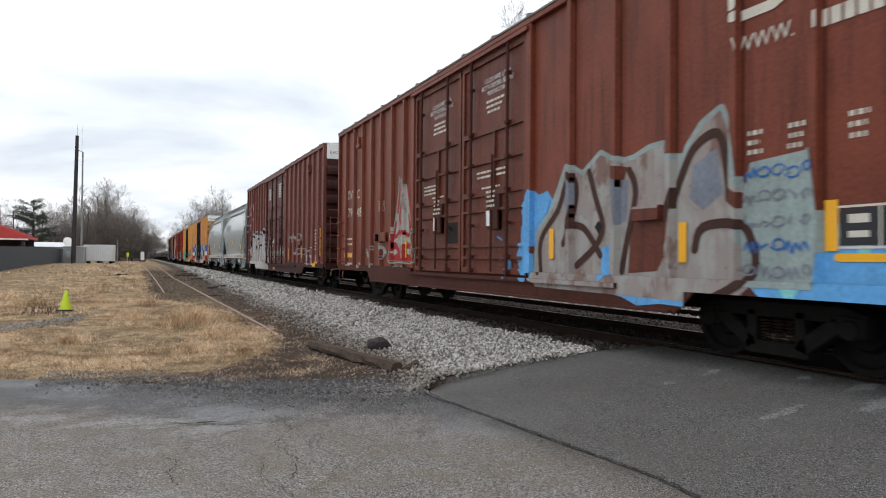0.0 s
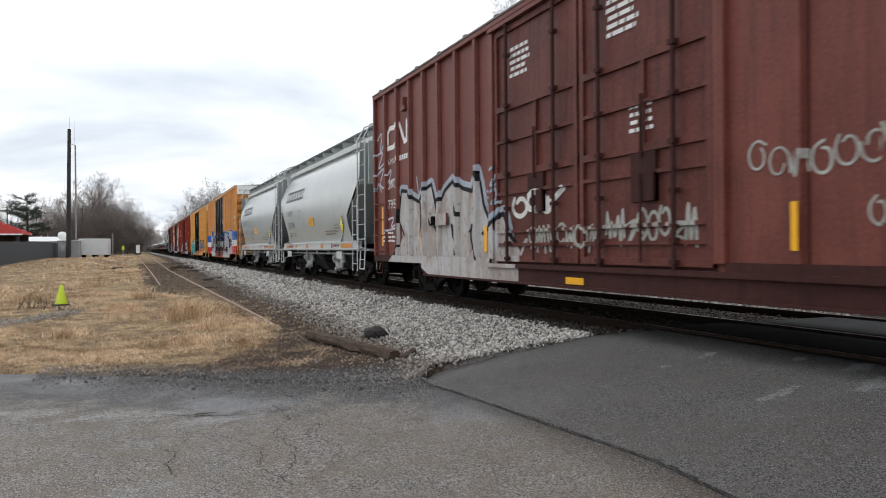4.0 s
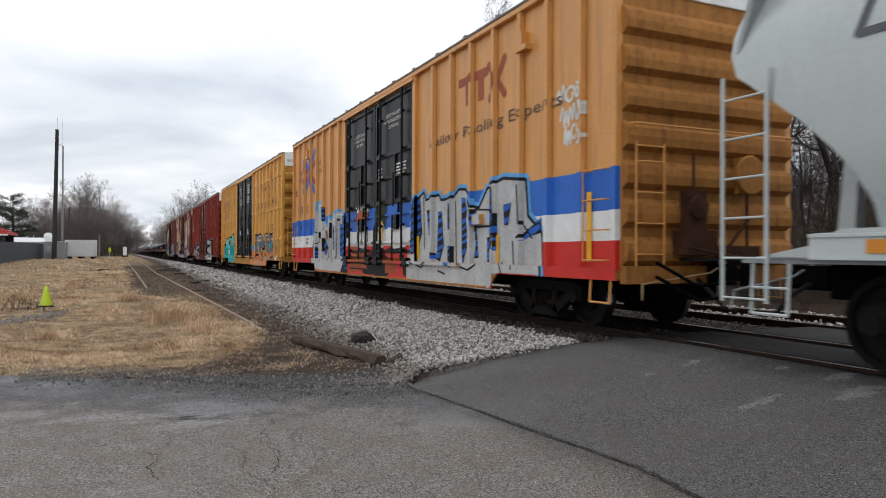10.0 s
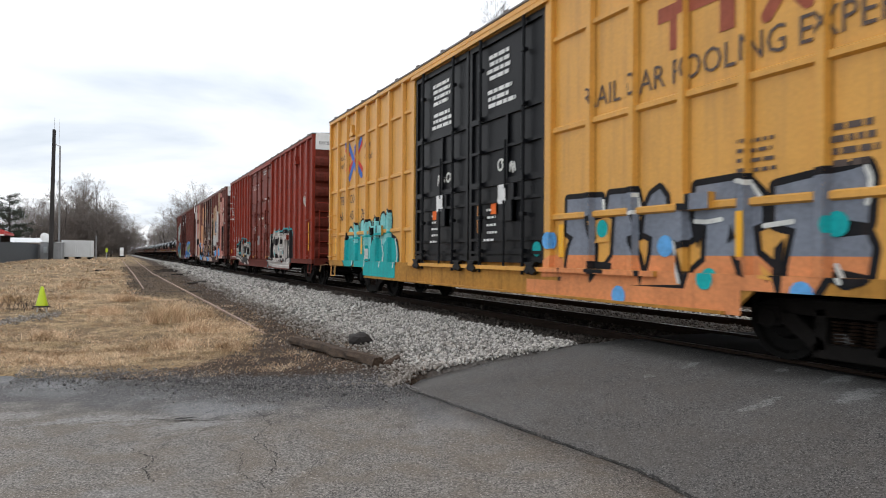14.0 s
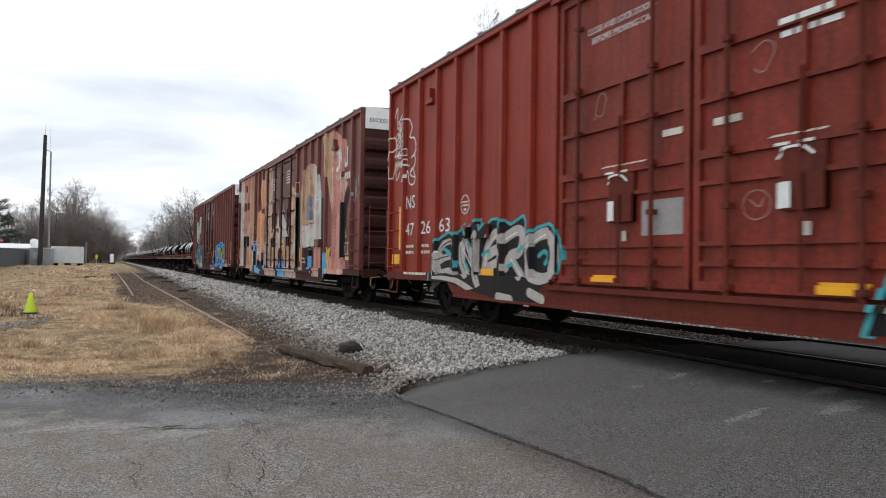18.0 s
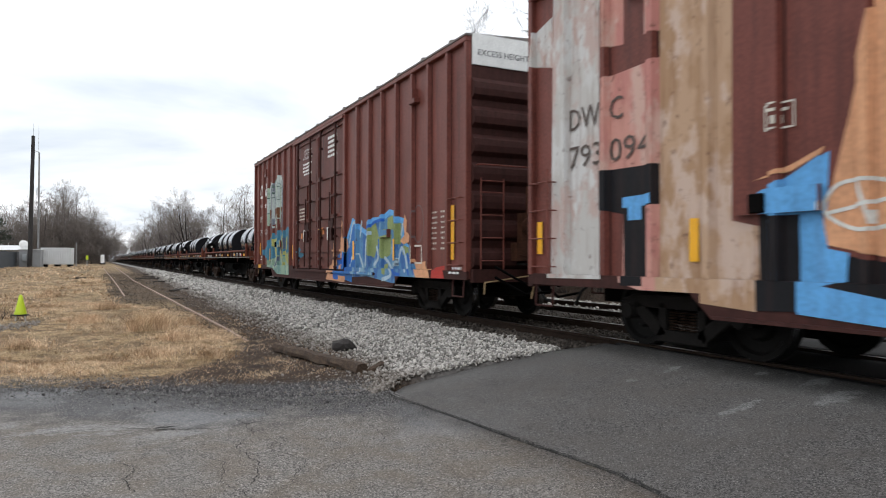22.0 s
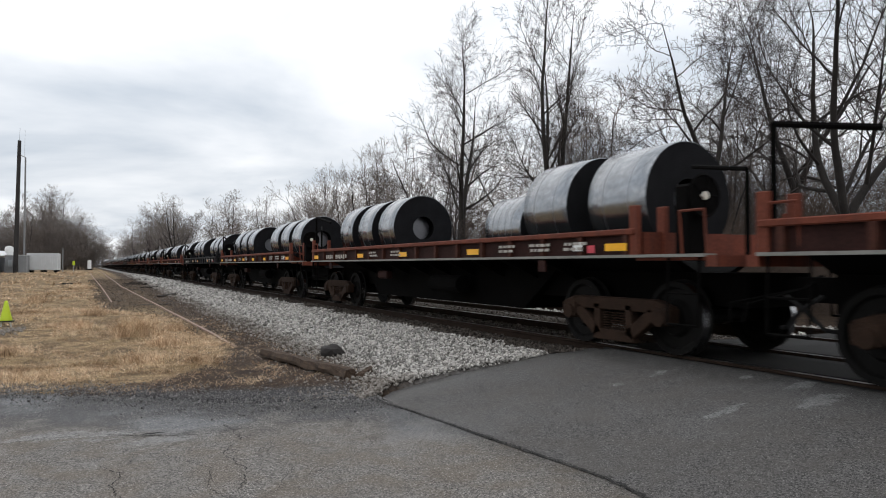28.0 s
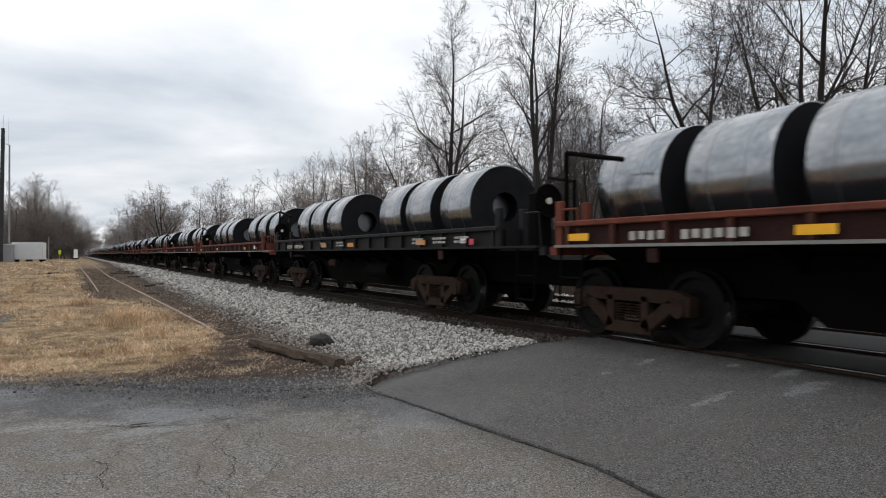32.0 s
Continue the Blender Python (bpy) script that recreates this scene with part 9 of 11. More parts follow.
    decal(c, [[(7.53, 1.22), (7.22, 1.32), (6.78, 1.26), (6.57, 1.60), (6.48, 1.59), (6.38, 1.91), (6.11, 2.06), (6.13, 0.54), (7.66, 0.69), (7.53, 0.95)]], SP_BLUE, "graffiti", "blue paint on the door", 3)
    decal(c, stroke(smooth([(7.47, 1.11), (7.11, 1.06)]), 0.160) + stroke(smooth([(6.78, 1.11), (6.73, 0.87)]), 0.160) + stroke(smooth([(7.66, 0.67), (7.35, 0.66)]), 0.160) + stroke(smooth([(6.53, 1.35), (6.48, 1.07)]), 0.160), SP_COBALT, "graffiti", "cobalt dabs", 5)
    decal(c, [[(11.88, 1.44), (11.57, 1.52), (11.28, 1.34), (10.79, 1.30), (11.35, 1.18), (11.88, 1.01)]], MATS["spray_steel_blue"], "graffiti", "steel-blue wedge", 2)
    bars(c, 17.7, 1.25, 0.8, 2, WHITEP, 0.05, 0.05, 95)
    for k, line in enumerate(("CLOSE AND LOCK", "BOTH DOORS", "BEFORE MOVING CAR")):
        words(c, line, (11.12, 11.0, 11.16)[k], 4.50 - k * 0.115, 0.08, WHITEP, width=(0.95, 0.72, 1.08)[k])
    bars(c, 11.2, 4.15, 1.05, 4, WHITEP, 0.06, 0.045, 96)
    bars(c, 8.5, 4.6, 0.9, 5, WHITEP, 0.07, 0.06, 97)
    bars(c, 11.6, 2.75, 0.9, 4, CREAMP, 0.05, 0.06, 98)
    for u in (10.85, 8.37):
        decal(c, [rect(u - 0.18, u, 1.68, 2.03)], WHITEP, "placard", "white placard", 8)
    decal(c, [rect(11.15, 11.35, 1.78, 1.95), rect(8.75, 8.95, 1.85, 2.05)], SP_OCHRE, "placard", "orange placard", 8)
    for u in (1.55, 1.15):
        bars(c, u, 2.05, 0.26, 8, CREAMP, 0.035, 0.065, int(u * 13))
    decal(c, stroke([(2.4, 1.05), (2.02, 1.05), (2.02, 1.4), (2.4, 1.4), (2.4, 1.05)], 0.035), CREAMP, "stencil", "", 5)
    bars(c, 0.7, 0.98, 0.5, 2, WHITEP, 0.04, 0.04, 99)
    reflectors(c, ((15.92, 1.07), (12.4, 1.13), (9.13, 1.53), (6.2, 1.12), (3.3, 1.1), (17.68, 1.3)))
    reflectors(c, ((0.63, 1.12),), h=1.0)
    return cars


BOXCARS = build_boxcars()

# ---- covered hoppers ----
HOP_L = 12.35


def hopper_side(z):
    """Half width of the tank at a height: a long shallow curve that turns in under the roof."""
    return float(np.interp(z, [1.02, 1.35, 1.8, 2.2, 2.6, 3.0, 3.4, 3.7, 3.9, 4.1], [1.36, 1.44, 1.52, 1.555, 1.57, 1.545, 1.455, 1.345, 1.235, 1.07]))


def hopper(name, label, q0, number, scrawl):
    ob = thing(name, label, "covered hopper", pose(TRACK_X, q0, RAIL_Z), group="freight train cars")
    L = HOP_L
    zs = [1.02, 1.2, 1.35, 1.55, 1.8, 2.07, 2.4, 2.7, 2.95, 3.2, 3.4, 3.55, 3.7, 3.8, 3.9, 4.0, 4.1]

    def cut(z):
        return float(np.interp(z, [1.02, 1.2, 2.07, 2.95, 3.0, 4.2], [1.60, 1.72, 2.06, 0.92, 0.84, 0.74]))

    def cut_far(z):
        return float(np.interp(z, [1.02, 1.46, 1.71, 2.24, 2.82, 2.96, 3.12, 3.5, 4.2], [10.9, 10.94, 11.0, 11.44, 12.18, 12.38, 12.48, 12.48, 12.15]))
    for s in (-1, 1):
        bm = bmesh.new()
        rows = []
        for z in zs:
            a, b, x = cut(z), cut_far(z), s * hopper_side(z)
            rows.append([bm.verts.new((x, a + (b - a) * t, z)) for t in np.linspace(0, 1, 9)])
        for r0, r1 in zip(rows, rows[1:]):
            for i in range(8):
                bm.faces.new((r0[i], r0[i + 1], r1[i + 1], r1[i]))
        bmesh.ops.recalc_face_normals(bm, faces=bm.faces)
        for f in bm.faces:
            f.smooth = True
        part("side_sheet", finish(bm, "side_sheet", GREY, smooth=True), None, ob, "curved light grey steel side")
        # roof edge angle and side sill
        x0, x1 = sorted((s * 1.03, s * 1.16))
        part("roof_edge", boxes((x0, x1, 0.70, L - 0.40, 4.14, 4.30)), material("bright_grey_paint", rgb(0.47, 0.495, 0.485), 0.4, var=0.06, scale=1, fine=20), ob, bevel=0.01)
        bm = bmesh.new()
        prism(bm, [(s * 1.46, 1.06), (s * 1.60, 1.06), (s * 1.60, 1.09), (s * 1.585, 1.09), (s * 1.585, 1.265), (s * 1.60, 1.265), (s * 1.60, 1.295), (s * 1.43, 1.31)], 0.85, L - 0.85)
        part("side_sill", bm, MATS["bright_grey_paint"], ob, "pale channel sill")
        bm = bmesh.new()
        rod(bm, (s * 1.45, 1.6, 0.93), (s * 1.45, L - 1.6, 0.93), 0.022, 7)
        for u in (2.9, 4.6, 6.2, 7.8, 9.4):
            box(bm, s * 1.45 - 0.02, s * 1.45 + 0.02, u - 0.03, u + 0.03, 0.9, 1.03)
        part("pipe", bm, GREYDK, ob, "brake pipe along the sill")
    # roof
    bm = bmesh.new()
    prism(bm, [(-1.07, 4.08), (-0.95, 4.20), (-0.6, 4.30), (0, 4.34), (0.6, 4.30), (0.95, 4.20), (1.07, 4.08)], 0.75, L - 0.45)
    part("roof", bm, GREY, ob)
    for k, u in enumerate((2.0, 4.1, 6.2, 8.3, 10.4)):
        bm = bmesh.new()
        lathe(bm, [(4.28, 0.33), (4.42, 0.33), (4.46, 0.28), (4.47, 0.0001)], (0, u, 0), "z", 18)
        part("hatch", bm, GREY, ob, "round roof hatch")
    mesh_m = material("walkway_grating", rgb(0.14, 0.15, 0.16), 0.6, metal=0.3, var=0.2, scale=4, fine=60)
    for s in (-1, 1):
        x0, x1 = sorted((s * 0.62, s * 1.06))
        bm = bmesh.new()
        for i in range(9):
            x = x0 + (x1 - x0) * i / 8
            box(bm, x - 0.006, x + 0.006, -0.05, L + 0.05, 4.60, 4.64)
        for i in range(62):
            u = i * L / 61
            box(bm, x0, x1, u - 0.006, u + 0.006, 4.605, 4.635)
        part("running_board", bm, mesh_m, ob, "open grating walkway")
        for i in range(10):
            u = 0.2 + i * (L - 0.4) / 9
            bm = bmesh.new()
            prism(bm, [(s * 0.60, 4.60), (s * 1.06, 4.60), (s * 0.98, 4.22), (s * 0.60, 4.22)], u - 0.012, u + 0.012)
            part("walkway_bracket", bm, GREY, ob)
    # end slope sheets, end posts, platforms
    for u, o in ((0.0, 1), (L, -1)):
        bm = bmesh.new()
        sl = [(0.80, 4.1), (0.90, 2.95), (2.08, 2.07), (3.0, 1.3), (3.0, 1.24), (1.98, 2.07), (0.84, 2.93), (0.74, 4.1)] if o > 0 else [(0.28, 4.1), (-0.02, 3.2), (0.30, 2.78), (1.00, 2.22), (1.50, 1.6), (1.6, 1.10), (1.5, 1.10), (1.42, 1.55), (0.93, 2.22), (0.22, 2.80), (-0.08, 3.18), (0.20, 4.1)]
        prism(bm, [(u + o * a, z) for a, z in sl], -1.50, 1.50, "x")
        bmesh.ops.recalc_face_normals(bm, faces=bm.faces)
        # same darker grey as the underparts: shade put into the sheet's colour
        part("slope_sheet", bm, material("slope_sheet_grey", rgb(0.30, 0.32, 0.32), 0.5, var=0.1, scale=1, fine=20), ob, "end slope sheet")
        y0, y1 = sorted((u + o * 0.02, u + o * 1.75))
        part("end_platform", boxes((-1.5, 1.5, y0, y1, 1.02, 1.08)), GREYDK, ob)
        bm = bmesh.new()
        for x in (-0.75, 0.75):
            prism(bm, [(u + o * 0.55, 1.08), (u + o * 0.75, 1.08), (u + o * 0.85, 2.9), (u + o * 0.74, 2.9)], x - 0.06, x + 0.06, "x")
        box(bm, -1.35, 1.35, *sorted((u + o * 0.42, u + o * 0.50)), 2.9, 4.12)
        part("end_bulkhead", bm, GREY, ob, "flat upper end sheet")
        bm = bmesh.new()
        prism(bm, [(u + o * 0.25, 1.08), (u + o * 1.6, 1.08), (u + o * 1.9, 1.34), (u + o * 1.15, 1.34), (u + o * 0.9, 1.2)], -1.58, -1.54, "x")
        prism(bm, [(u + o * 0.25, 1.08), (u + o * 1.6, 1.08), (u + o * 1.9, 1.34), (u + o * 1.15, 1.34), (u + o * 0.9, 1.2)], 1.54, 1.58, "x")
        part("sill_gusset", bm, GREY, ob)
        for s in (-1, 1):
            # two ladders at each corner: one on the side, one on the end
            if (s < 0) == (o > 0):
                ladders = (((s * 1.60, u + o * 0.02), (s * 1.60, u + o * 0.72), 4.12, "tall side ladder"), ((s * 1.60, u + o * 0.78), (s * 1.60, u + o * 1.24), 2.5, "short grab ladder"))
            else:
                ladders = (((s * 1.60, u - o * 0.15), (s * 1.60, u + o * 0.40), 2.96, "end ladder"),)
            for (xa, ua), (xb, ub), zt, lab in ladders:
                bm = bmesh.new()
                w = 0.024 if zt > 3 else 0.018
                for x, v in ((xa, ua), (xb, ub)):
                    box(bm, x - w * 0.6, x + w * 0.6, v - w, v + w, (0.62 if o < 0 else 0.45) if zt < 3 else 1.0, zt)
                z = 0.66 if zt < 3 else 1.35
                while z < zt:
                    rod(bm, (xa, ua, z), (xb, ub, z), 0.013, 6)
                    z += 0.41
                part("ladder", bm, MATS["bright_grey_paint"], ob, lab)
            bm = bmesh.new()
            path_rod(bm, [(s * 1.60, u + o * 0.2, 4.1), (s * 1.35, u + o * 0.3, 4.55), (s * 1.04, u + o * 0.3, 4.64)], 0.018)
            path_rod(bm, [(s * 1.60, u + o * 0.8, 4.1), (s * 1.35, u + o * 0.8, 4.55), (s * 1.04, u + o * 0.8, 4.64)], 0.018)
            part("roof_grab", bm, GREY, ob)
            bm = bmesh.new()
            path_rod(bm, [(s * 1.55, u + o * 0.2, 1.02), (s * 1.58, u + o * 0.2, 0.52), (s * 1.58, u + o * 0.62, 0.52), (s * 1.55, u + o * 0.62, 1.02)], 0.018)
            rod(bm, (s * 1.58, u + o * 0.2, 0.78), (s * 1.58, u + o * 0.62, 0.78), 0.014, 6)
            part("sill_step", bm, MATS["bright_grey_paint"], ob)
        coupler(ob, u, -o, GREYDK)
    # discharge hoppers with toothed gate frames
    for u in (4.05, 8.3):
        bm = bmesh.new()
        top, bot = [(-1.35, u - 1.55), (1.35, u - 1.55), (1.35, u + 1.55), (-1.35, u + 1.55)], [(-0.55, u - 0.40), (0.55, u - 0.40), (0.55, u + 0.40), (-0.55, u + 0.40)]
        vt, vb = [bm.verts.new((x, y, 1.05)) for x, y in top], [bm.verts.new((x, y, 0.30)) for x, y in bot]
        for i in range(4):
            bm.faces.new((vt[i], vt[(i + 1) % 4], vb[(i + 1) % 4], vb[i]))
        bm.faces.new(vb[::-1])
        bm.faces.new(vt)
        # the shade below the car is put into this darker grey
        part("discharge_hopper", bm, material("grimy_hopper_grey", rgb(0.10, 0.105, 0.105), 0.7, var=0.4, scale=2, fine=20), ob, "funnel-shaped discharge hopper, its grey darkened for underside shade")
        for s in (-1, 1):
            bm = bmesh.new()
            prism(bm, [(u - 0.85, 1.02), (u + 0.85, 1.02), (u + 0.62, 0.78), (u + 0.66, 0.62), (u + 0.42, 0.64), (u + 0.30, 0.42), (u + 0.12, 0.52), (u - 0.02, 0.34), (u - 0.2, 0.52), (u - 0.36, 0.40), (u - 0.46, 0.62), (u - 0.72, 0.66), (u - 0.62, 0.8)], *sorted((s * 1.20, s * 1.26)), "x")
            part("gate_plate", bm, GREY, ob, "toothed grey gate plate")
            bm = bmesh.new()
            lathe(bm, [(s * 1.26, 0.12), (s * 1.36, 0.12), (s * 1.38, 0.07), (s * 1.46, 0.07)], (0, u - 0.05, 0.78), "x", 12)
            part("gate_wheel", bm, ZINC, ob, "gate capstan")
            bm = bmesh.new()
            rod(bm, (s * 1.26, u - 0.02, 0.42), (s * 1.38, u - 0.02, 0.42), 0.07, 10)
            part("gate_stub", bm, ZINC, ob, "short round stub under the gate")
    part("centre_sill", boxes((-0.25, 0.25, 0.1, L - 0.1, 0.62, 1.0)), SOOT, ob)
    bm = bmesh.new()
    rod(bm, (-0.9, 5.6, 0.75), (-0.9, 6.7, 0.75), 0.16, 12)
    box(bm, -1.3, 1.3, 2.3, 10.0, 0.98, 1.03)
    part("brake_gear", bm, SOOT, ob)
    truck(ob, 2.02)
    truck(ob, L - 2.02)
    # marks on the curved side: strips at successive heights follow the curve
    car = {"ob": ob, "regions": [], "q": q0, "curved": True}
    zz = [1.40 + 0.06 * i for i in range(41)]
    for a, b in zip(zz, zz[1:]):
        car["regions"].append((0.9, L - 0.9, a, b, -max(hopper_side(a), hopper_side(b)) - 0.004))
    # block emblem drawn as slanted bars
    m = material("charcoal_logo_paint", rgb(0.09, 0.095, 0.11), 0.5, var=0.1, scale=4, fine=30)
    for i in range(6):
        a, w, h, lean, t = 11.05 - i * 0.515, 0.38, 0.33, 0.09, 0.072
        pts = [(a - x - lean * z / h, 3.03 + z) for x, z in ((0, 0), (w, 0), (w, h), (0, h))]
        decal(car, stroke(pts + pts[:1], t), m, "emblem", "dark slanted block emblem", 1)
    words(car, "UNPX", 10.75, 2.40, 0.23, BLACKP, width=0.95)
    words(car, number, 10.70, 1.92, 0.23, BLACKP, width=1.25)
    decal(car, stroke([(8.75, 2.28), (8.45, 2.28), (8.45, 2.58), (8.75, 2.58), (8.75, 2.28)], 0.025), DARKTXT, "stencil", "", 2)
    bars(car, 10.6, 1.72, 0.6, 2, DARKTXT, 0.04, 0.05, 3)
    bars(car, 9.7, 1.72, 0.5, 2, DARKTXT, 0.04, 0.05, 4)
    bars(car, 4.9, 1.68, 1.6, 2, DARKTXT, 0.035, 0.06, 5)
    bars(car, 3.55, 1.85, 0.6, 3, DARKTXT, 0.035, 0.06, 6)
    bars(car, 2.65, 2.75, 0.12, 4, DARKTXT, 0.05, 0.05, 7)
    decal(car, [rect(6.25, 7.0, 1.90, 2.22)], YELLOWR, "placard", "yellow notice", 3)
    bars(car, 6.95, 2.18, 0.62, 3, DARKTXT, 0.03, 0.045, 8, 5)
    decal(car, [[(2.60, 2.12), (2.85, 1.84), (2.60, 1.56), (2.35, 1.84)]], BLACKP, "placard", "black placard edge", 3)
    decal(car, [[(2.60, 2.08), (2.81, 1.84), (2.60, 1.60), (2.39, 1.84)]], spray("sign_yellow", rgb(0.72, 0.62, 0.06)), "placard", "yellow diamond placard", 4)
    decal(car, [blob(2.60, 1.88, 0.07, 0.07)], WHITEP, "placard", "", 5)
    if scrawl:
        decal(car, stroke(smooth([(8.22, 1.92), (8.32, 2.02), (8.46, 1.96), (8.46, 1.82), (8.34, 1.78), (8.24, 1.88), (8.20, 1.62), (8.16, 1.34)]), 0.03) + stroke(smooth([(7.86, 2.0), (7.94, 1.7), (8.06, 1.30), (8.12, 1.42), (7.95, 1.75), (7.72, 2.02), (7.50, 2.0), (7.40, 1.82), (7.56, 1.68), (7.84, 1.64), (7.56, 1.62), (7.36, 1.48), (7.44, 1.32), (7.70, 1.25), (8.02, 1.30), (8.30, 1.24)]), 0.03), spray("dull_red", rgb(0.20, 0.06, 0.05)), "graffiti", "dull red scrawl", 3)
    car["regions"] = [(0.85, L - 0.85, 1.08, 1.28, -1.585)]
    for a, b in ((1.40, 2.55), (4.75, 5.1), (7.0, 7.35), (8.9, 9.2), (10.4, 10.95)):
        decal(car, [rect(a, b, 1.12, 1.24)], ORANGER, "reflector", "amber reflector", 3)
    decal(car, [rect(3.52, 3.72, 1.12, 1.24), rect(9.75, 9.85, 1.12, 1.24)], spray("label_red", rgb(0.55, 0.08, 0.10)), "placard", "red label", 3)
    bars(car, 3.45, 1.22, 0.85, 1, DARKTXT, 0.06, 0.04, 9)
    bars(car, 10.35, 1.22, 0.5, 1, DARKTXT, 0.06, 0.04, 10)
    # sign plate hung under the sill
    pl = part("sign_plate", boxes((-1.61, -1.585, 2.4, 3.0, 0.78, 1.0)), MATS["bright_grey_paint"], ob, "white hanging plate")
    part("sign_plate", boxes((-1.61, -1.585, 9.9, 10.6, 0.78, 1.0)), MATS["bright_grey_paint"], ob, "white hanging plate")
    return car


HOPPERS = [hopper("covered_hopper", "light grey curved-side covered hopper with dark block emblem", Q_H1, "320304", False),
           hopper("covered_hopper", "light grey curved-side covered hopper with a dull red scrawl", Q_H2, "320367", True)]


# ---- coil cars ----
COIL_L = 14.6
SP_DUST = spray("dusty_white_stencil", rgb(0.40, 0.37, 0.33))


def coil_car(name, label, q0, mat, turning=True, black=False, trucks=(1.87, 12.85), lamps=(), inset=0.0):
    ob = thing(name, label, "coil car", pose(TRACK_X, q0, RAIL_Z), group="freight train cars")
    L = COIL_L
    # hollows painted dark: shade of trough and side recess is in these tones
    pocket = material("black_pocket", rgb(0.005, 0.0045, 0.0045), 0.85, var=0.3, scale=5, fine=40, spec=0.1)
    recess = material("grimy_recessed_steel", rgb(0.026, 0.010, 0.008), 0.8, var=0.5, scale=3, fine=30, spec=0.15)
    line = material("pale_lower_flange", rgb(0.20, 0.195, 0.175), 0.6, var=0.2, scale=3, fine=30)
    for s in (-1, 1):
        x0, x1 = sorted((s * 1.32, s * 1.47))
        part("top_rail", boxes((x0, x1, 1.1 + inset, L, 1.485, 1.56)), mat, ob, "top rail", bevel=0.012)
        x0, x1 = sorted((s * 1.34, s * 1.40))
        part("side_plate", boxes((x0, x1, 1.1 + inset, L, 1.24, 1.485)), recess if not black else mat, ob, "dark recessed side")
        bm = boxes((*sorted((s * 1.30, s * 1.49)), 0.0, L, 1.205, 1.24))
        part("lower_flange", bm, line if not black else mat, ob, "pale lower flange")
        post = finish(boxes((-0.035, 0.045, -0.04, 0.04, 1.24, 1.485)), "side_post", RECESS_COIL if not black else mat)
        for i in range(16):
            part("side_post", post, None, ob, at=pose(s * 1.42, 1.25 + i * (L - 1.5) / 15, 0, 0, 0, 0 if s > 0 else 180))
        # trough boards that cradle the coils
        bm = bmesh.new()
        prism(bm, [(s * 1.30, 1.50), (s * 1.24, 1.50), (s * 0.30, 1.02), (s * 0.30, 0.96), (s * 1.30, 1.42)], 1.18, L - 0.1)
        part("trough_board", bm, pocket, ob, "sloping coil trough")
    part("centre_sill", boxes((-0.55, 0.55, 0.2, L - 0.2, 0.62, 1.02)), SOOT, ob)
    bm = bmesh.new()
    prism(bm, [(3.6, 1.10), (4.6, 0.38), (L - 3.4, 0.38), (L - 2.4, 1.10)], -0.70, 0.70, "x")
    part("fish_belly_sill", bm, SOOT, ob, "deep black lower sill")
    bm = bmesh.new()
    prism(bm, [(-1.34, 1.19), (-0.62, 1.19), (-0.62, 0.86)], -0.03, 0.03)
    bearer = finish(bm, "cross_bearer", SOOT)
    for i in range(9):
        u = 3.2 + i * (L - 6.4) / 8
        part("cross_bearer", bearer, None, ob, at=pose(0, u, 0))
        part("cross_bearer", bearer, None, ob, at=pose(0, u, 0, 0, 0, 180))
    part("brake_valve", boxes((-1.20, -1.04, 9.5, 10.05, 0.80, 0.98)), recess, ob, "rusty brake valve", bevel=0.03)
    for u in (2.9, L - 1.9):
        part("hanger", boxes((-1.48, -1.44, u, u + 0.16, 1.02, 1.18)), recess, ob)
    bm = bmesh.new()
    rod(bm, (-1.0, 6.2, 0.75), (-1.0, 7.4, 0.75), 0.17, 12)
    part("brake_reservoir", bm, SOOT, ob, "black air reservoir")
    # open platform at the brake end, then the bulkhead that stops the coils
    part("end_platform", boxes((-1.42, 1.42, -0.06, 1.1 + inset, 1.17, 1.22)), mat, ob, "open end platform")
    for u, o, at in ((0.0, -1, 1.1 + inset), (L, 1, L - 0.06)):
        ya, yb = sorted((u, u + o * 0.14))
        part("end_sill", boxes((-1.45, 1.45, ya, yb, 1.10, 1.22)), mat, ob)
        part("end_bulkhead", boxes((-1.30, 1.30, at, at + 0.06, 1.22, 1.52)), mat, ob, "low end bulkhead")
        for x in (-1.40, -0.95, 0.95, 1.40):
            part("end_post", boxes((x - 0.04, x + 0.04, at - 0.04, at + 0.10, 1.2, 1.84)), mat, ob, bevel=0.01)
        for s in (-1, 1):
            bm = bmesh.new()
            path_rod(bm, [(s * 1.44, u - o * 0.1, 1.2), (s * 1.47, u - o * 0.1, 0.45), (s * 1.47, u - o * 0.55, 0.45), (s * 1.44, u - o * 0.55, 1.2)], 0.016)
            rod(bm, (s * 1.47, u - o * 0.1, 0.8), (s * 1.47, u - o * 0.55, 0.8), 0.013, 6)
            part("sill_step", bm, SOOT, ob)
            bm = bmesh.new()
            path_rod(bm, [(s * 1.38, u - o * 0.05, 1.2), (s * 1.42, u - o * 0.05, 1.72), (s * 1.42, u - o * 0.40, 1.72), (s * 1.38, u - o * 0.40, 1.2)], 0.015)
            part("grab_iron", bm, mat, ob)
        coupler(ob, u, o)
    # hand brake: dark housing, spoked wheel and a pale hub
    part("brake_stand", boxes((-1.04, -0.74, 0.62 + inset, 0.86 + inset, 1.22, 2.08)), SOOT, ob, "black hand-brake housing", bevel=0.03)
    bm = bmesh.new()
    lathe(bm, [(0.545, 0.245), (0.53, 0.265), (0.515, 0.245), (0.53, 0.225)], (-0.89, inset, 1.93), "y", 20)
    for k in range(5):
        t = 2 * math.pi * k / 5
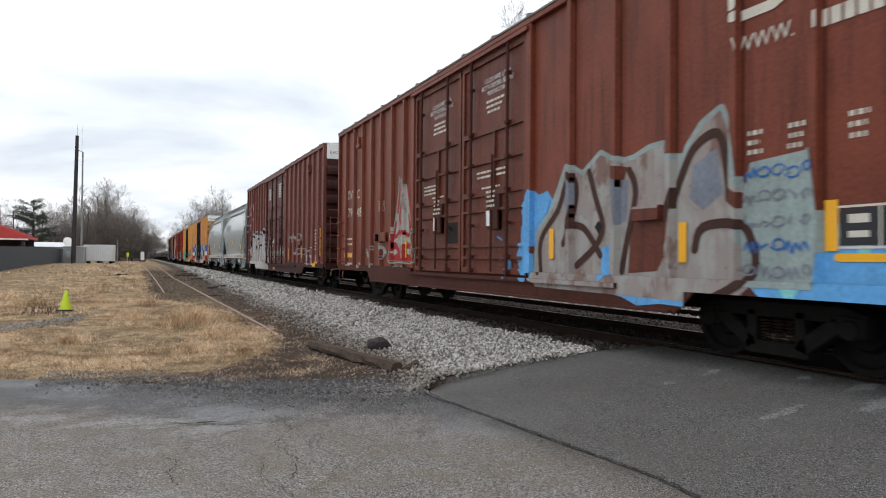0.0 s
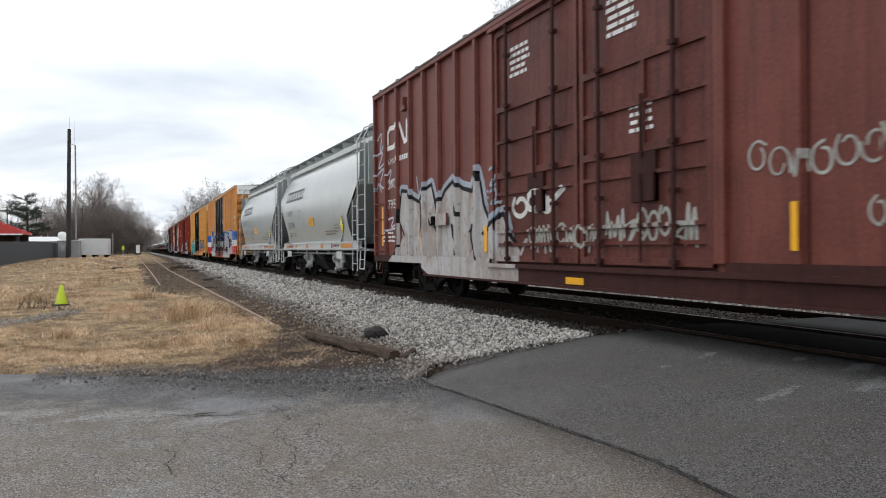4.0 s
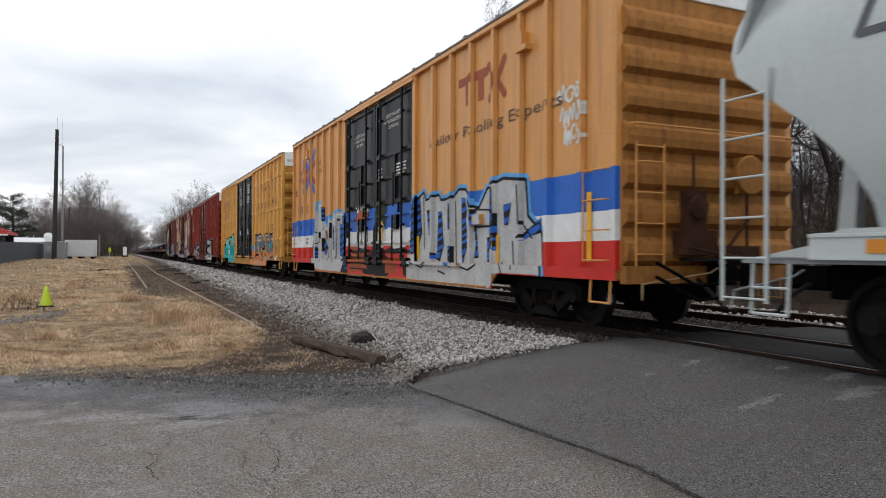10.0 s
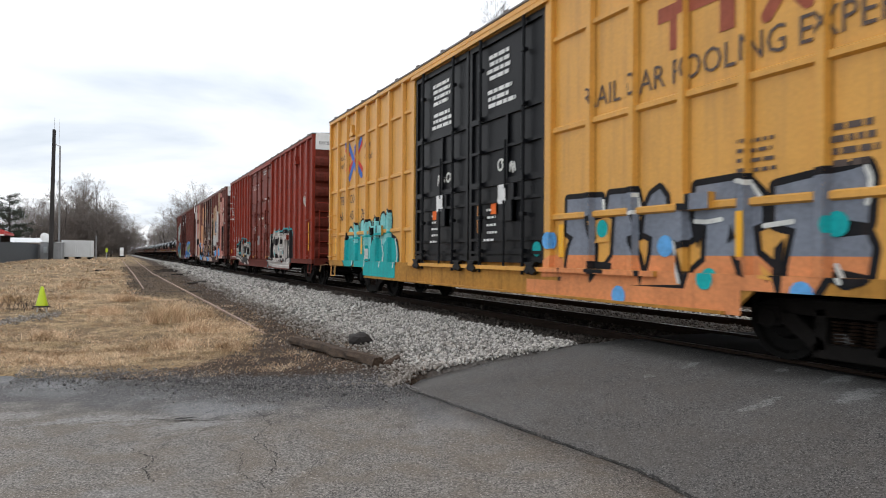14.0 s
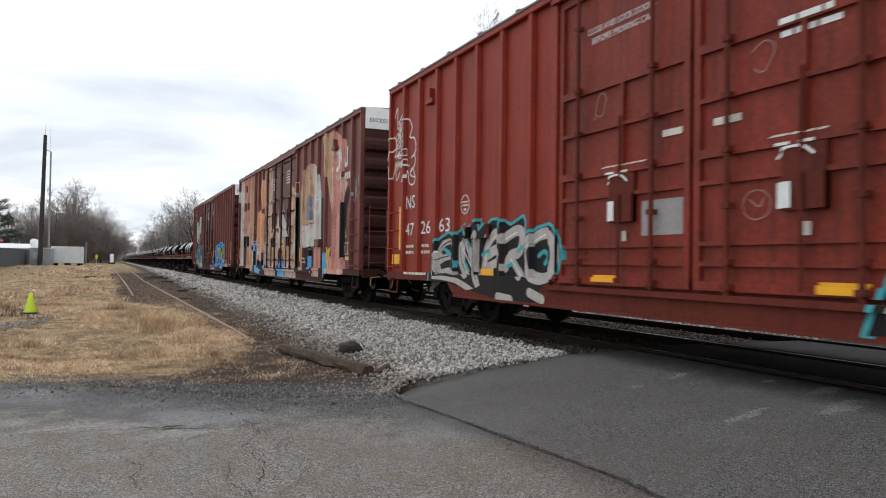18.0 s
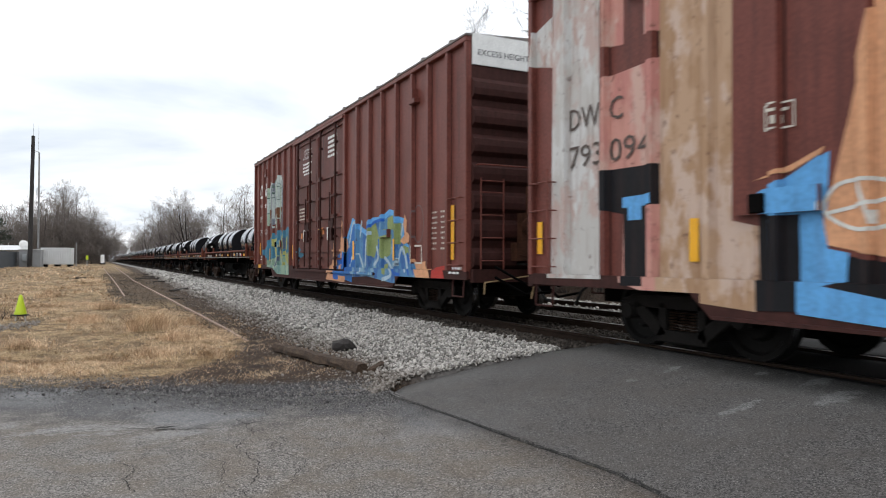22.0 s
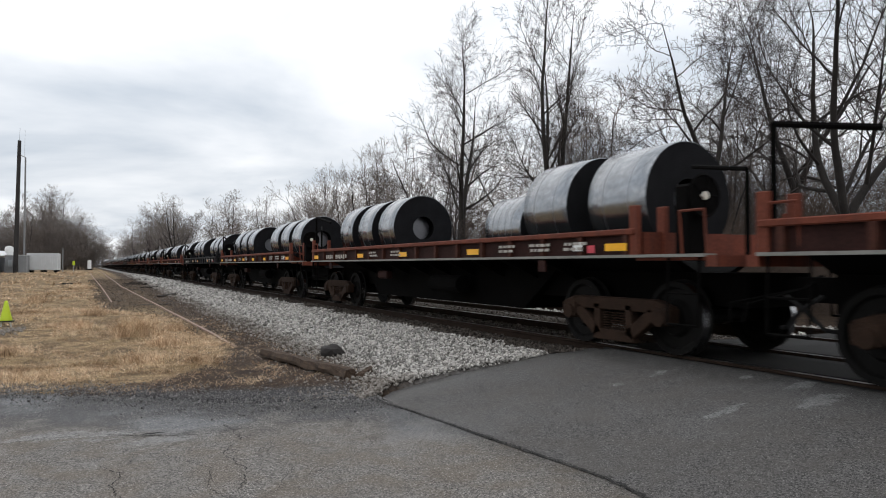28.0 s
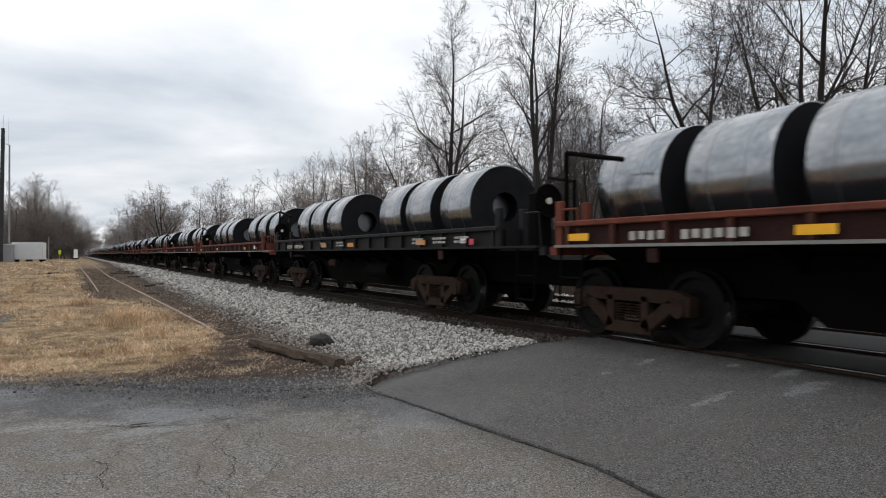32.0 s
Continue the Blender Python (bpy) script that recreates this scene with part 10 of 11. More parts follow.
        rod(bm, (-0.89, 0.53 + inset, 1.93), (-0.89 + 0.24 * math.cos(t), 0.53 + inset, 1.93 + 0.24 * math.sin(t)), 0.012, 5)
    part("brake_wheel", bm, SOOT, ob, "dark hand-brake wheel")
    bm = bmesh.new()
    lathe(bm, [(0.50, 0.0001), (0.50, 0.05), (0.56, 0.05), (0.62, 0.04)], (-0.89, inset, 1.93), "y", 12)
    part("brake_hub", bm, CREAMP, ob, "pale wheel hub")
    # tall black posts with arms that reach in over the load
    bm = bmesh.new()
    path_rod(bm, [(-1.35, L - 0.1, 1.45), (-1.35, L - 0.1, 2.50), (-1.25, L - 1.1, 2.30)], 0.034, 7)
    part("end_frame", bm, SOOT, ob, "tall black end post and arm")
    bm = bmesh.new()
    path_rod(bm, [(-0.83, -0.02, 1.2), (-0.83, -0.02, 2.18), (-0.5, 1.05, 2.36)], 0.028, 7)
    part("end_frame", bm, SOOT, ob, "black end post and arm")
    truck(ob, trucks[0], True, turning)
    truck(ob, trucks[1], True, turning)
    car = {"ob": ob, "regions": [(0.0, L, 1.24, 1.46, -1.405), (0.0, L, 1.46, 1.56, -1.47)], "q": q0}
    amber = ORANGER if black or not lamps else YELLOWR
    car["regions"] = [(0.0, L, 1.24, 1.46, -1.47)]
    for u in lamps or (3.8, 9.6, L - 0.45):
        decal(car, [rect(u - 0.2, u + 0.2, 1.29, 1.385)], amber, "reflector", "amber reflector", 1)
    for u0, n in ((L - 1.45, 4), (L - 2.25, 6)) if lamps else ():
        decal(car, [rect(u0 - 0.15 * k - 0.10, u0 - 0.15 * k, 1.28 + 0.01 * (k % 2), 1.385) for k in range(n)], SP_DUST, "stencil", "", 2)
    for k, u in enumerate((4.2, 3.3, 2.5, 8.6, 9.9) if lamps else ()):
        bars(car, u, 1.42, 0.55, 2, SP_DUST, 0.040, 0.03, k)
    decal(car, [rect(2.05, 2.25, 1.30, 1.42)], WHITEP, "placard", "white card", 1)
    decal(car, [rect(1.8, 1.95, 1.27, 1.37)], spray("label_red", rgb(0.55, 0.08, 0.10)), "placard", "red label", 1)
    return car


def coil_meshes():
    out = {}
    for key, r, w in (("wide", 0.80, 1.17), ("narrow", 0.80, 0.97), ("small", 0.62, 1.0)):
        bm = bmesh.new()
        n, ri = 40, 0.28
        ang = [2 * math.pi * i / n for i in range(n)]
        prof = [(0.0, ri), (0.0, r - 0.012), (0.012, r), (w * 0.35, r + 0.003), (w * 0.65, r + 0.002), (w - 0.012, r), (w, r - 0.012), (w, ri)]
        rings = [[bm.verts.new((rr * math.cos(a), u, rr * math.sin(a))) for a in ang] for u, rr in prof]
        for k in range(len(prof)):
            r0, r1 = rings[k], rings[(k + 1) % len(prof)]
            for i in range(n):
                f = bm.faces.new((r0[i], r0[(i + 1) % n], r1[(i + 1) % n], r1[i]))
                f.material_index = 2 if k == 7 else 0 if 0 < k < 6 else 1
                f.smooth = 1 < k < 5
        bmesh.ops.recalc_face_normals(bm, faces=bm.faces)
        me = bpy.data.meshes.new("steel_coil")
        bm.to_mesh(me)
        bm.free()
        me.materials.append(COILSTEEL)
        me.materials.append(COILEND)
        # near-black inside paints the shade of the hollow bore
        me.materials.append(material("shaded_coil_bore", rgb(0.006, 0.006, 0.006), 1.0, spec=0.0, var=0.3))
        # steel straps round the coil
        sb = bmesh.new()
        for u in (w * 0.28, w * 0.72):
            lathe(sb, [(u - 0.010, r + 0.001), (u, r + 0.005), (u + 0.010, r + 0.001)], (0, 0, 0), "y", n)
        strap = finish(sb, "strap", material("dark_strap", rgb(0.16, 0.16, 0.17), 0.4, metal=0.8))
        out[key] = (me, strap, r)
    return out


COILS = coil_meshes()
LOADS = []  # coils that ride on the train


def steel_coil(q, key="wide"):
    me, strap, r = COILS[key]
    ob = new("steel_coil", me)
    tagged(ob, "heavy grey rolled steel coil lying in a coil car" if key != "small" else "smaller grey steel coil lying in a coil car", "steel coil", "steel coils on the train")
    part("strap", strap, None, ob)
    z = 1.26 + r - 0.04 if key != "small" else 1.21 + r - 0.05
    LOADS.append((ob, q, z))
    ob.matrix_basis = pose(TRACK_X, q, RAIL_Z + z)
    return ob


COIL_STARTS = [173.1, 188.35, 204.05, 219.05] + [234.5 + 15.45 * i for i in range(20)]
COIL_CARS = []


def build_coil_cars():
    base, base_black = None, None
    rg = random.Random(8)
    for i, q0 in enumerate(COIL_STARTS):
        black = i in (3, 9, 14)
        if i < 5:
            fit = ({"trucks": (1.72, 12.88), "lamps": (1.3, 3.81, 5.73, 7.65, 9.64, 12.79)}, {"trucks": (1.95, 13.5), "lamps": (1.4, 5.0, 7.95, 10.5, 14.1)}, {"trucks": (3.3, 13.65), "lamps": (1.7, 5.0, 6.96, 8.88, 10.8, 14.1), "inset": 0.36},
                   {"trucks": (4.0, 13.5), "lamps": (3.8, 7.6, 9.6)}, {"trucks": (3.0, 13.3)})[i]
            c = coil_car("coil_car", "weathered black open coil car loaded with steel coils" if black else "rusty red-brown open coil car loaded with steel coils", q0, COILBLK if black else COILRED, True, black, **fit)["ob"]
            if black:
                base_black = c
            elif i == 4:
                base = c
        else:
            c = copy_thing(base_black if black else base, pose(TRACK_X, q0, RAIL_Z))
        COIL_CARS.append((c, q0))
        # two groups of three coils
        loads = {0: ((1.25, 3.04, 4.83), (8.86, 10.66, 12.55)), 1: ((1.6, 3.3), (10.05, 11.50, 13.00)), 2: ((2.5, 4.12, 5.75), (10.2, 11.75, 13.35)), 3: ((3.1, 4.75, 6.25), (10.2, 11.75, 13.2))}.get(i)
        if loads is None:
            a, b = rg.uniform(1.4, 2.1), rg.uniform(8.8, 9.6)
            loads = ((a, a + 1.75, a + 3.5), (b, b + 1.6, b + 3.2)) if rg.random() < 0.75 else ((a, a + 1.7), (b, b + 1.6, b + 3.2))
        for grp in loads:
            for u in grp:
                steel_coil(q0 + u, "narrow" if i == 1 and u > 9 else "wide")
        if i == 1:
            steel_coil(q0 + 5.05, "small")
        if i == 1:
            steel_coil(q0 + 4.85, "small")


build_coil_cars()

# ---- trees and brush ----
def tubes(segs, sides, name, mat):
    """Tapered tubes from rows of (start, end, radius, radius)."""
    a = np.array([s[0] for s in segs], float)
    b = np.array([s[1] for s in segs], float)
    r = np.array([(s[2], s[3]) for s in segs], float)
    d = b - a
    d /= np.linalg.norm(d, axis=1)[:, None] + 1e-9
    h = np.where(np.abs(d[:, 2:3]) > 0.9, np.array([[1.0, 0, 0]]), np.array([[0, 0, 1.0]]))
    u = np.cross(d, h)
    u /= np.linalg.norm(u, axis=1)[:, None]
    v = np.cross(d, u)
    t = 2 * np.pi * np.arange(sides) / sides
    ring = u[:, None, :] * np.cos(t)[None, :, None] + v[:, None, :] * np.sin(t)[None, :, None]
    V = np.concatenate([a[:, None] + ring * r[:, :1, None], b[:, None] + ring * r[:, 1:, None]], 1)
    k = np.arange(sides)
    f = np.stack([k, (k + 1) % sides, (k + 1) % sides + sides, k + sides], 1)
    idx = (f[None] + (np.arange(len(segs)) * 2 * sides)[:, None, None]).reshape(-1)
    return quick_mesh(name, V, 4, mat, idx)


def tree_meshes(seed, height, bole, reach, stems=1, twig=0.0065, bark=None, limbs=13, angle=52, gnarl=0.10, rise=0.05, spread=0.22, lean=(0.0, 0.0), levels=4, girth=0.0155, fork=0.45):
    """Bare winter tree: a trunk that divides into leaders, limbs that sweep out and up, and ever finer side twigs."""
    rg = np.random.default_rng(seed)
    thick, thin = [], []

    def turn_off(d, deg, az):
        side = np.cross(d, (0.31, 0.52, 0.79))
        side /= np.linalg.norm(side)
        other = np.cross(d, side)
        t = math.radians(deg)
        return d * math.cos(t) + (side * math.cos(az) + other * math.sin(az)) * math.sin(t)

    def shoot(p, d, length, r0, r1, level, bare, count, env):
        n = (16, 9, 5, 3, 2)[level]
        pts, dirs = [p], [d]
        for k in range(n):
            wild = gnarl * (0.45, 1.0, 1.3, 1.5, 1.8)[level]
            d = d + rg.normal(0, wild, 3) + np.array((0, 0, rise * (0.4 if level == 0 else 1.4)))
            d = d / np.linalg.norm(d)
            p = p + d * length / n
            pts.append(p)
            dirs.append(d)
        for k in range(n):
            ra, rb = r0 + (r1 - r0) * k / n, r0 + (r1 - r0) * (k + 1) / n
            (thick if ra > 0.035 else thin).append((pts[k], pts[k + 1], ra, rb))
        if level >= levels:
            return
        az = rg.uniform(0, 6.28)
        for j in range(count):
            t = bare + (1 - bare) * (j + rg.uniform(0.1, 0.9)) / count
            k = min(int(t * n), n - 1)
            q = pts[k] + (pts[k + 1] - pts[k]) * (t * n - k)
            az += 2.4 + rg.normal(0, 0.5)
            ra = r0 + (r1 - r0) * t
            if level == 0:
                x = (q[2] - bole) / (height - bole)
                ln = env * (1.0 - 0.58 * min(max(x, 0), 1)) * rg.uniform(0.7, 1.15)
                e = turn_off(dirs[k], angle * (1.05 - 0.25 * t) + rg.normal(0, 9), az)
                shoot(q, e, ln, max(min(ra * 0.55, 0.016 * ln + 0.012), twig * 2.4), twig * 1.3, 1, 0.22, int(5 + ln * 1.8), 0)
            else:
                ln = length * (0.50, 0.60, 0.58, 0.55)[level] * (1.12 - 0.55 * t) * rg.uniform(0.6, 1.2)
                e = turn_off(dirs[k], rg.normal(46, 9), az)
                shoot(q, e, ln, max(min(ra * 0.6, 0.014 * ln + 0.004), twig), twig * (1.0, 1.0, 0.8, 0.6)[level], level + 1, 0.25, (0, 6, 5, 3)[level] if ln > 0.3 else 2, 0)

    for k in range(stems):
        a = 6.283 * k / stems + seed
        cut = bole * fork if stems > 1 else 0.0
        base = np.array((0.0, 0.0, -0.25))
        top = np.array((0.08 * math.cos(a) * (stems > 1), 0.08 * math.sin(a) * (stems > 1), cut))
        girth0 = girth * height
        if k == 0 and cut > 0.3:
            thick.append((base, np.array((0, 0, 0.45)), girth0 * 1.45, girth0 * 1.08))
            thick.append((np.array((0, 0, 0.45)), np.array((0.0, 0.0, cut + 0.1)), girth0 * 1.08, girth0))
        start = np.array((0, 0, cut)) if cut > 0.3 else base
        d = np.array((math.cos(a) * spread * (stems > 1) + lean[0], math.sin(a) * spread * (stems > 1) + lean[1], 1.0))
        own = height * rg.uniform(0.86, 1.0) if k else height
        ln = own - cut
        shoot(start, d / np.linalg.norm(d), ln, girth0 * (0.72 if stems > 1 else 1.1), twig * 2, 0, max((bole - cut) / ln, 0.02), limbs, reach)
    return tubes(thick, 7, "trunk", BARK) if thick else None, tubes(thin, 3, "crown", bark or TWIG)


def brush_mesh(seed, height, reach, stems, mat, twig):
    """Round tangle of thin arching stems."""
    rg = np.random.default_rng(seed)
    segs = []

    def cane(p, d, length, r, level):
        n = 5 - level
        for k in range(n):
            d = d + rg.normal(0, 0.16, 3) + np.array((0, 0, -0.02 * k))
            d = d / np.linalg.norm(d)
            q = p + d * length / n
            segs.append((p, q, r * (1 - 0.6 * k / n), r * (1 - 0.6 * (k + 1) / n)))
            if level < 2:
                for _ in range(3 if level == 0 else 2):
                    e = d + rg.normal(0, 0.55, 3)
                    cane(q, e / np.linalg.norm(e), length * rg.uniform(0.25, 0.5), r * 0.6, level + 1)
            p = q

    for k in range(stems):
        a, w = rg.uniform(0, 6.283), rg.uniform(0, 1) ** 0.5
        d = np.array((math.cos(a) * w * 0.55, math.sin(a) * w * 0.55, 1.0))
        cane(np.array((math.cos(a) * w * reach * 0.45, math.sin(a) * w * reach * 0.45, -0.1)), d / np.linalg.norm(d), height * rg.uniform(0.6, 1.0), twig * 1.7, 0)
    return tubes(segs, 3, "brushwood", mat)


def plant(meshes, x, y, label, turn=0.0, size=1.0, tilt=0.0, group="bare trees by the railway"):
    ob = thing("tree", label, "tree", group=group)
    part("trunk", meshes[0], None, ob)
    part("crown", meshes[1], None, ob, "bare branches and twigs")
    ob.matrix_basis = pose(x, y, float(ground_z(x, y)), tilt, 0, turn) @ Matrix.Diagonal((size, size, size, 1))
    return ob


def build_trees():
    t1 = tree_meshes(3, 14.0, 3.8, 4.9, 2, 0.0058, limbs=11, angle=56, gnarl=0.09, fork=1.0, spread=0.27)
    t2 = tree_meshes(8, 15.0, 4.2, 3.9, 3, 0.0058, limbs=11, angle=46, gnarl=0.08, fork=0.5, spread=0.22)
    t3 = tree_meshes(12, 10.6, 3.6, 4.8, 2, 0.0056, limbs=9, angle=66, gnarl=0.16, rise=0.04, fork=1.1, spread=0.36)
    t4 = tree_meshes(17, 13.4, 3.4, 6.2, 3, 0.0045, limbs=7, angle=55, gnarl=0.13, fork=0.9, spread=0.55)
    t5 = tree_meshes(23, 8.8, 1.8, 3.3, 3, 0.0050, limbs=8, angle=50, gnarl=0.11, fork=0.3, spread=0.30)
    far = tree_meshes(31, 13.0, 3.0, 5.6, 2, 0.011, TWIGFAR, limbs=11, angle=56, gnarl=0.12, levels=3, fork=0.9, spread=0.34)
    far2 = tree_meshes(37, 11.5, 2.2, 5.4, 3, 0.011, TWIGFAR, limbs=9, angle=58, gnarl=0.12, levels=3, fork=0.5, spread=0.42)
    plant(t1, 18.5, 33.9, "tall bare deciduous tree beyond the tracks", 40)
    plant(t2, 19.5, 27.0, "slender bare tree with two stems beyond the tracks", 100)
    plant(t3, 19.8, 17.7, "spreading bare tree with crooked limbs beyond the tracks", 20)
    plant(t4, 22.0, 14.1, "large bare tree with long sweeping limbs beyond the tracks", 75)
    plant(t3, 25.5, 18.5, "spreading bare tree with crooked limbs beyond the tracks", 160, 1.15)
    plant(t5, 18.6, 22.4, "small bare tree beyond the tracks", 10, 0.8)
    plant(t5, 20.5, 38.0, "small bare tree beyond the tracks", 210, 0.9)
    rg = random.Random(4)
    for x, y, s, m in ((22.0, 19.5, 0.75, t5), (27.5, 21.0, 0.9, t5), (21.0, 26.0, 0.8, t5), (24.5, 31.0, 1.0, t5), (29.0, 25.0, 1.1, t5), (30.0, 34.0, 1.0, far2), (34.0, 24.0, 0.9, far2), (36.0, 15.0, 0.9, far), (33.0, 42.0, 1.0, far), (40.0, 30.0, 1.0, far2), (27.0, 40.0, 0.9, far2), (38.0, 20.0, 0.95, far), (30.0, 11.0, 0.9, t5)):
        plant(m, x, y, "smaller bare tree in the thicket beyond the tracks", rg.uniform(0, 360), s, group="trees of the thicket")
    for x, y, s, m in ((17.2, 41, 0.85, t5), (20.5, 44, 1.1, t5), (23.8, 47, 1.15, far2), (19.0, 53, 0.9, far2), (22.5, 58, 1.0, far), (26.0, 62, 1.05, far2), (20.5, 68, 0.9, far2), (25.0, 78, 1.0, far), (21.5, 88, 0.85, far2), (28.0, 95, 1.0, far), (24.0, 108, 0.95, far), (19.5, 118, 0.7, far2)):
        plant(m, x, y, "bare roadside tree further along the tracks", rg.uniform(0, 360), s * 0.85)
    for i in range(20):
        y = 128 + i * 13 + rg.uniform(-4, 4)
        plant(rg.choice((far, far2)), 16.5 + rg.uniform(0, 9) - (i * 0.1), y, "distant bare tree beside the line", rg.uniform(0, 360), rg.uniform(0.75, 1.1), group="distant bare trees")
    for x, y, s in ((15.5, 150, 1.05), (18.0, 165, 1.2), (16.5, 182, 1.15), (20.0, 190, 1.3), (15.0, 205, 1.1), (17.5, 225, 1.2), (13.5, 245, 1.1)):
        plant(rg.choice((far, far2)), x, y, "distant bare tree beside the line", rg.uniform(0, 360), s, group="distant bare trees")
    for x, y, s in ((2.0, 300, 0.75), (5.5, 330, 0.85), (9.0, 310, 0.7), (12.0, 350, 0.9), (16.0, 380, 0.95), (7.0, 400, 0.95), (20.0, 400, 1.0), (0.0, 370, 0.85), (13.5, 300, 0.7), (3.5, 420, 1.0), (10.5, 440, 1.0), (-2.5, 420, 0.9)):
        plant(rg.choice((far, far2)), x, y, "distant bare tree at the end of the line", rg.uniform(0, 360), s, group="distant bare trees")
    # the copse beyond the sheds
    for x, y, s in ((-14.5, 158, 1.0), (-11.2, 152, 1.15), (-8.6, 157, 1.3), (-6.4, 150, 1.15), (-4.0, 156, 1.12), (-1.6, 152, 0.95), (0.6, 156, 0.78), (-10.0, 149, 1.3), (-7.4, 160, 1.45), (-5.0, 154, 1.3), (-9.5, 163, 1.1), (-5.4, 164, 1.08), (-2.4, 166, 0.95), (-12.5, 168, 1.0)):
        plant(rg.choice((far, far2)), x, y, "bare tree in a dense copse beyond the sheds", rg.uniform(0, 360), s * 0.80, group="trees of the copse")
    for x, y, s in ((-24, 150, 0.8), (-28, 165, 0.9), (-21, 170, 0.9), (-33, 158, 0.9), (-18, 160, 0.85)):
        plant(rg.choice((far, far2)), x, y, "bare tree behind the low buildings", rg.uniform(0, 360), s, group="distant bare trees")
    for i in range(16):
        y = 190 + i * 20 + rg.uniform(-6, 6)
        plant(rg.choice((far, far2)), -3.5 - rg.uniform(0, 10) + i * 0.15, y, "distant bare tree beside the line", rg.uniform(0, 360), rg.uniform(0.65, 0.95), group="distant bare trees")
    russet = material("russet_brush", rgb(0.095, 0.068, 0.052), 0.9, var=0.4, scale=2, fine=12, bump=0.0)
    # brush: a round tangle of thin stems
    b1 = brush_mesh(2, 2.1, 1.25, 30, russet, 0.0042)
    # copse brush takes the far-twig tone with the haze in it
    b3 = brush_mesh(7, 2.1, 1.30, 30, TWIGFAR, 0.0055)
    b2 = brush_mesh(5, 1.5, 1.10, 28, russet, 0.0042)
    for x, y, m, s in ((19.5, 11.8, b1, 1.0), (21.5, 13.6, b2, 1.1), (18.2, 14.5, b1, 0.9), (20.0, 16.8, b2, 1.0), (18.5, 19.5, b1, 1.0), (17.6, 23.0, b2, 1.1), (18.2, 27.0, b1, 1.0), (17.0, 31.0, b2, 1.0), (17.5, 36.0, b1, 1.1), (17.0, 42.0, b2, 1.2), (18.0, 49.0, b1, 1.2), (22.5, 10.6, b1, 1.0), (24.5, 12.2, b2, 1.2), (22.0, 16.5, b1, 1.7), (24.0, 20.0, b1, 1.9), (21.0, 22.0, b1, 1.6), (23.0, 26.0, b1, 1.9), (20.5, 33.0, b1, 1.8), (25.5, 14.0, b1, 1.8), (28.0, 13.0, b1, 2.0), (21.0, 40.0, b1, 2.0), (27.0, 17.5, b1, 2.2), (29.0, 21.0, b1, 2.3), (22.0, 47.0, b1, 2.2), (21.0, 56.0, b1, 2.4), (31.0, 14.5, b1, 2.6), (33.0, 19.0, b1, 2.8), (30.5, 26.0, b1, 2.8), (27.0, 24.0, b1, 2.4), (25.5, 29.0, b1, 2.4), (27.5, 33.0, b1, 2.7), (24.0, 36.0, b1, 2.3), (32.0, 31.0, b1, 3.0), (36.0, 25.0, b1, 3.0), (35.0, 13.0, b1, 2.8), (25.5, 43.0, b1, 2.6), (30.0, 40.0, b1, 3.0), (24.5, 53.0, b1, 2.8), (29.0, 50.0, b1, 3.0), (23.0, 66.0, b1, 2.8), (24.0, 76.0, b1, 3.0), (23.5, 88.0, b1, 3.2), (22.5, 102.0, b1, 3.2)):
        ob = thing("bush", "russet leafless brush along the far side of the tracks", "bush", group="brush along the tracks")
        tagged(part("brushwood", m, None, ob), kind="stuff")
        ob.matrix_basis = pose(x, y, float(ground_z(x, y)), 0, 0, rg.uniform(0, 360)) @ Matrix.Diagonal((s, s, s, 1))
    for x, y, s in ((-12, 147, 3.6), (-9, 146, 3.9), (-6, 147, 4.2), (-3.2, 148, 3.6), (-0.6, 150, 3.0), (1.2, 160, 2.4), (-15, 150, 3.0), (-7.5, 151, 4.4), (-4.6, 152, 4.2), (-10.5, 152, 4.0), (-1.8, 154, 3.4)):
        ob = thing("bush", "russet leafless brush at the foot of the copse", "bush", group="brush of the copse")
        tagged(part("brushwood", b3, None, ob), kind="stuff")
        ob.matrix_basis = pose(x, y, float(ground_z(x, y)), 0, 0, rg.uniform(0, 360)) @ Matrix.Diagonal((s, s, s, 1))
    # flat-topped conifer
    r = random.Random(6)
    trunk, boughs, leaf = [], [], []
    p = Vector((0, 0, -0.2))
    for i in range(8):
        q = p + Vector((r.uniform(-0.12, 0.12), r.uniform(-0.12, 0.12), 1.3))
        trunk.append((tuple(p), tuple(q), 0.26 * (1 - i / 10), 0.26 * (1 - (i + 1) / 10)))
        p = q
    for _ in range(46):
        z = r.uniform(3.2, 10.2)
        o = Vector((0, 0, z))
        a = r.uniform(0, 2 * math.pi)
        l = r.uniform(0.6, 1.0) * float(np.interp(z, [3, 5, 7.5, 9.5, 10.4], [3.2, 4.0, 3.8, 3.0, 1.2]))
        e = o + Vector((math.cos(a) * l, math.sin(a) * l, r.uniform(0.0, 1.1)))
        boughs.append((tuple(o), tuple(e), 0.06, 0.015))
        for j in range(75):
            c = o.lerp(e, r.uniform(0.35, 1.08)) + Vector((r.gauss(0, 0.32), r.gauss(0, 0.32), r.gauss(0.05, 0.20)))
            g = Vector((r.gauss(0, 1), r.gauss(0, 1), r.gauss(0, 0.6))).normalized() * 0.26
            leaf.append((tuple(c - g), tuple(c + g), 0.035, 0.012))
    ob = thing("conifer", "dark flat-topped conifer behind the sheds", "tree", pose(-17.0, 138.0, float(ground_z(-17, 138))))
    part("trunk", tubes(trunk, 7, "trunk", BARK), None, ob)
    part("boughs", tubes(boughs, 5, "boughs", BARK), None, ob)
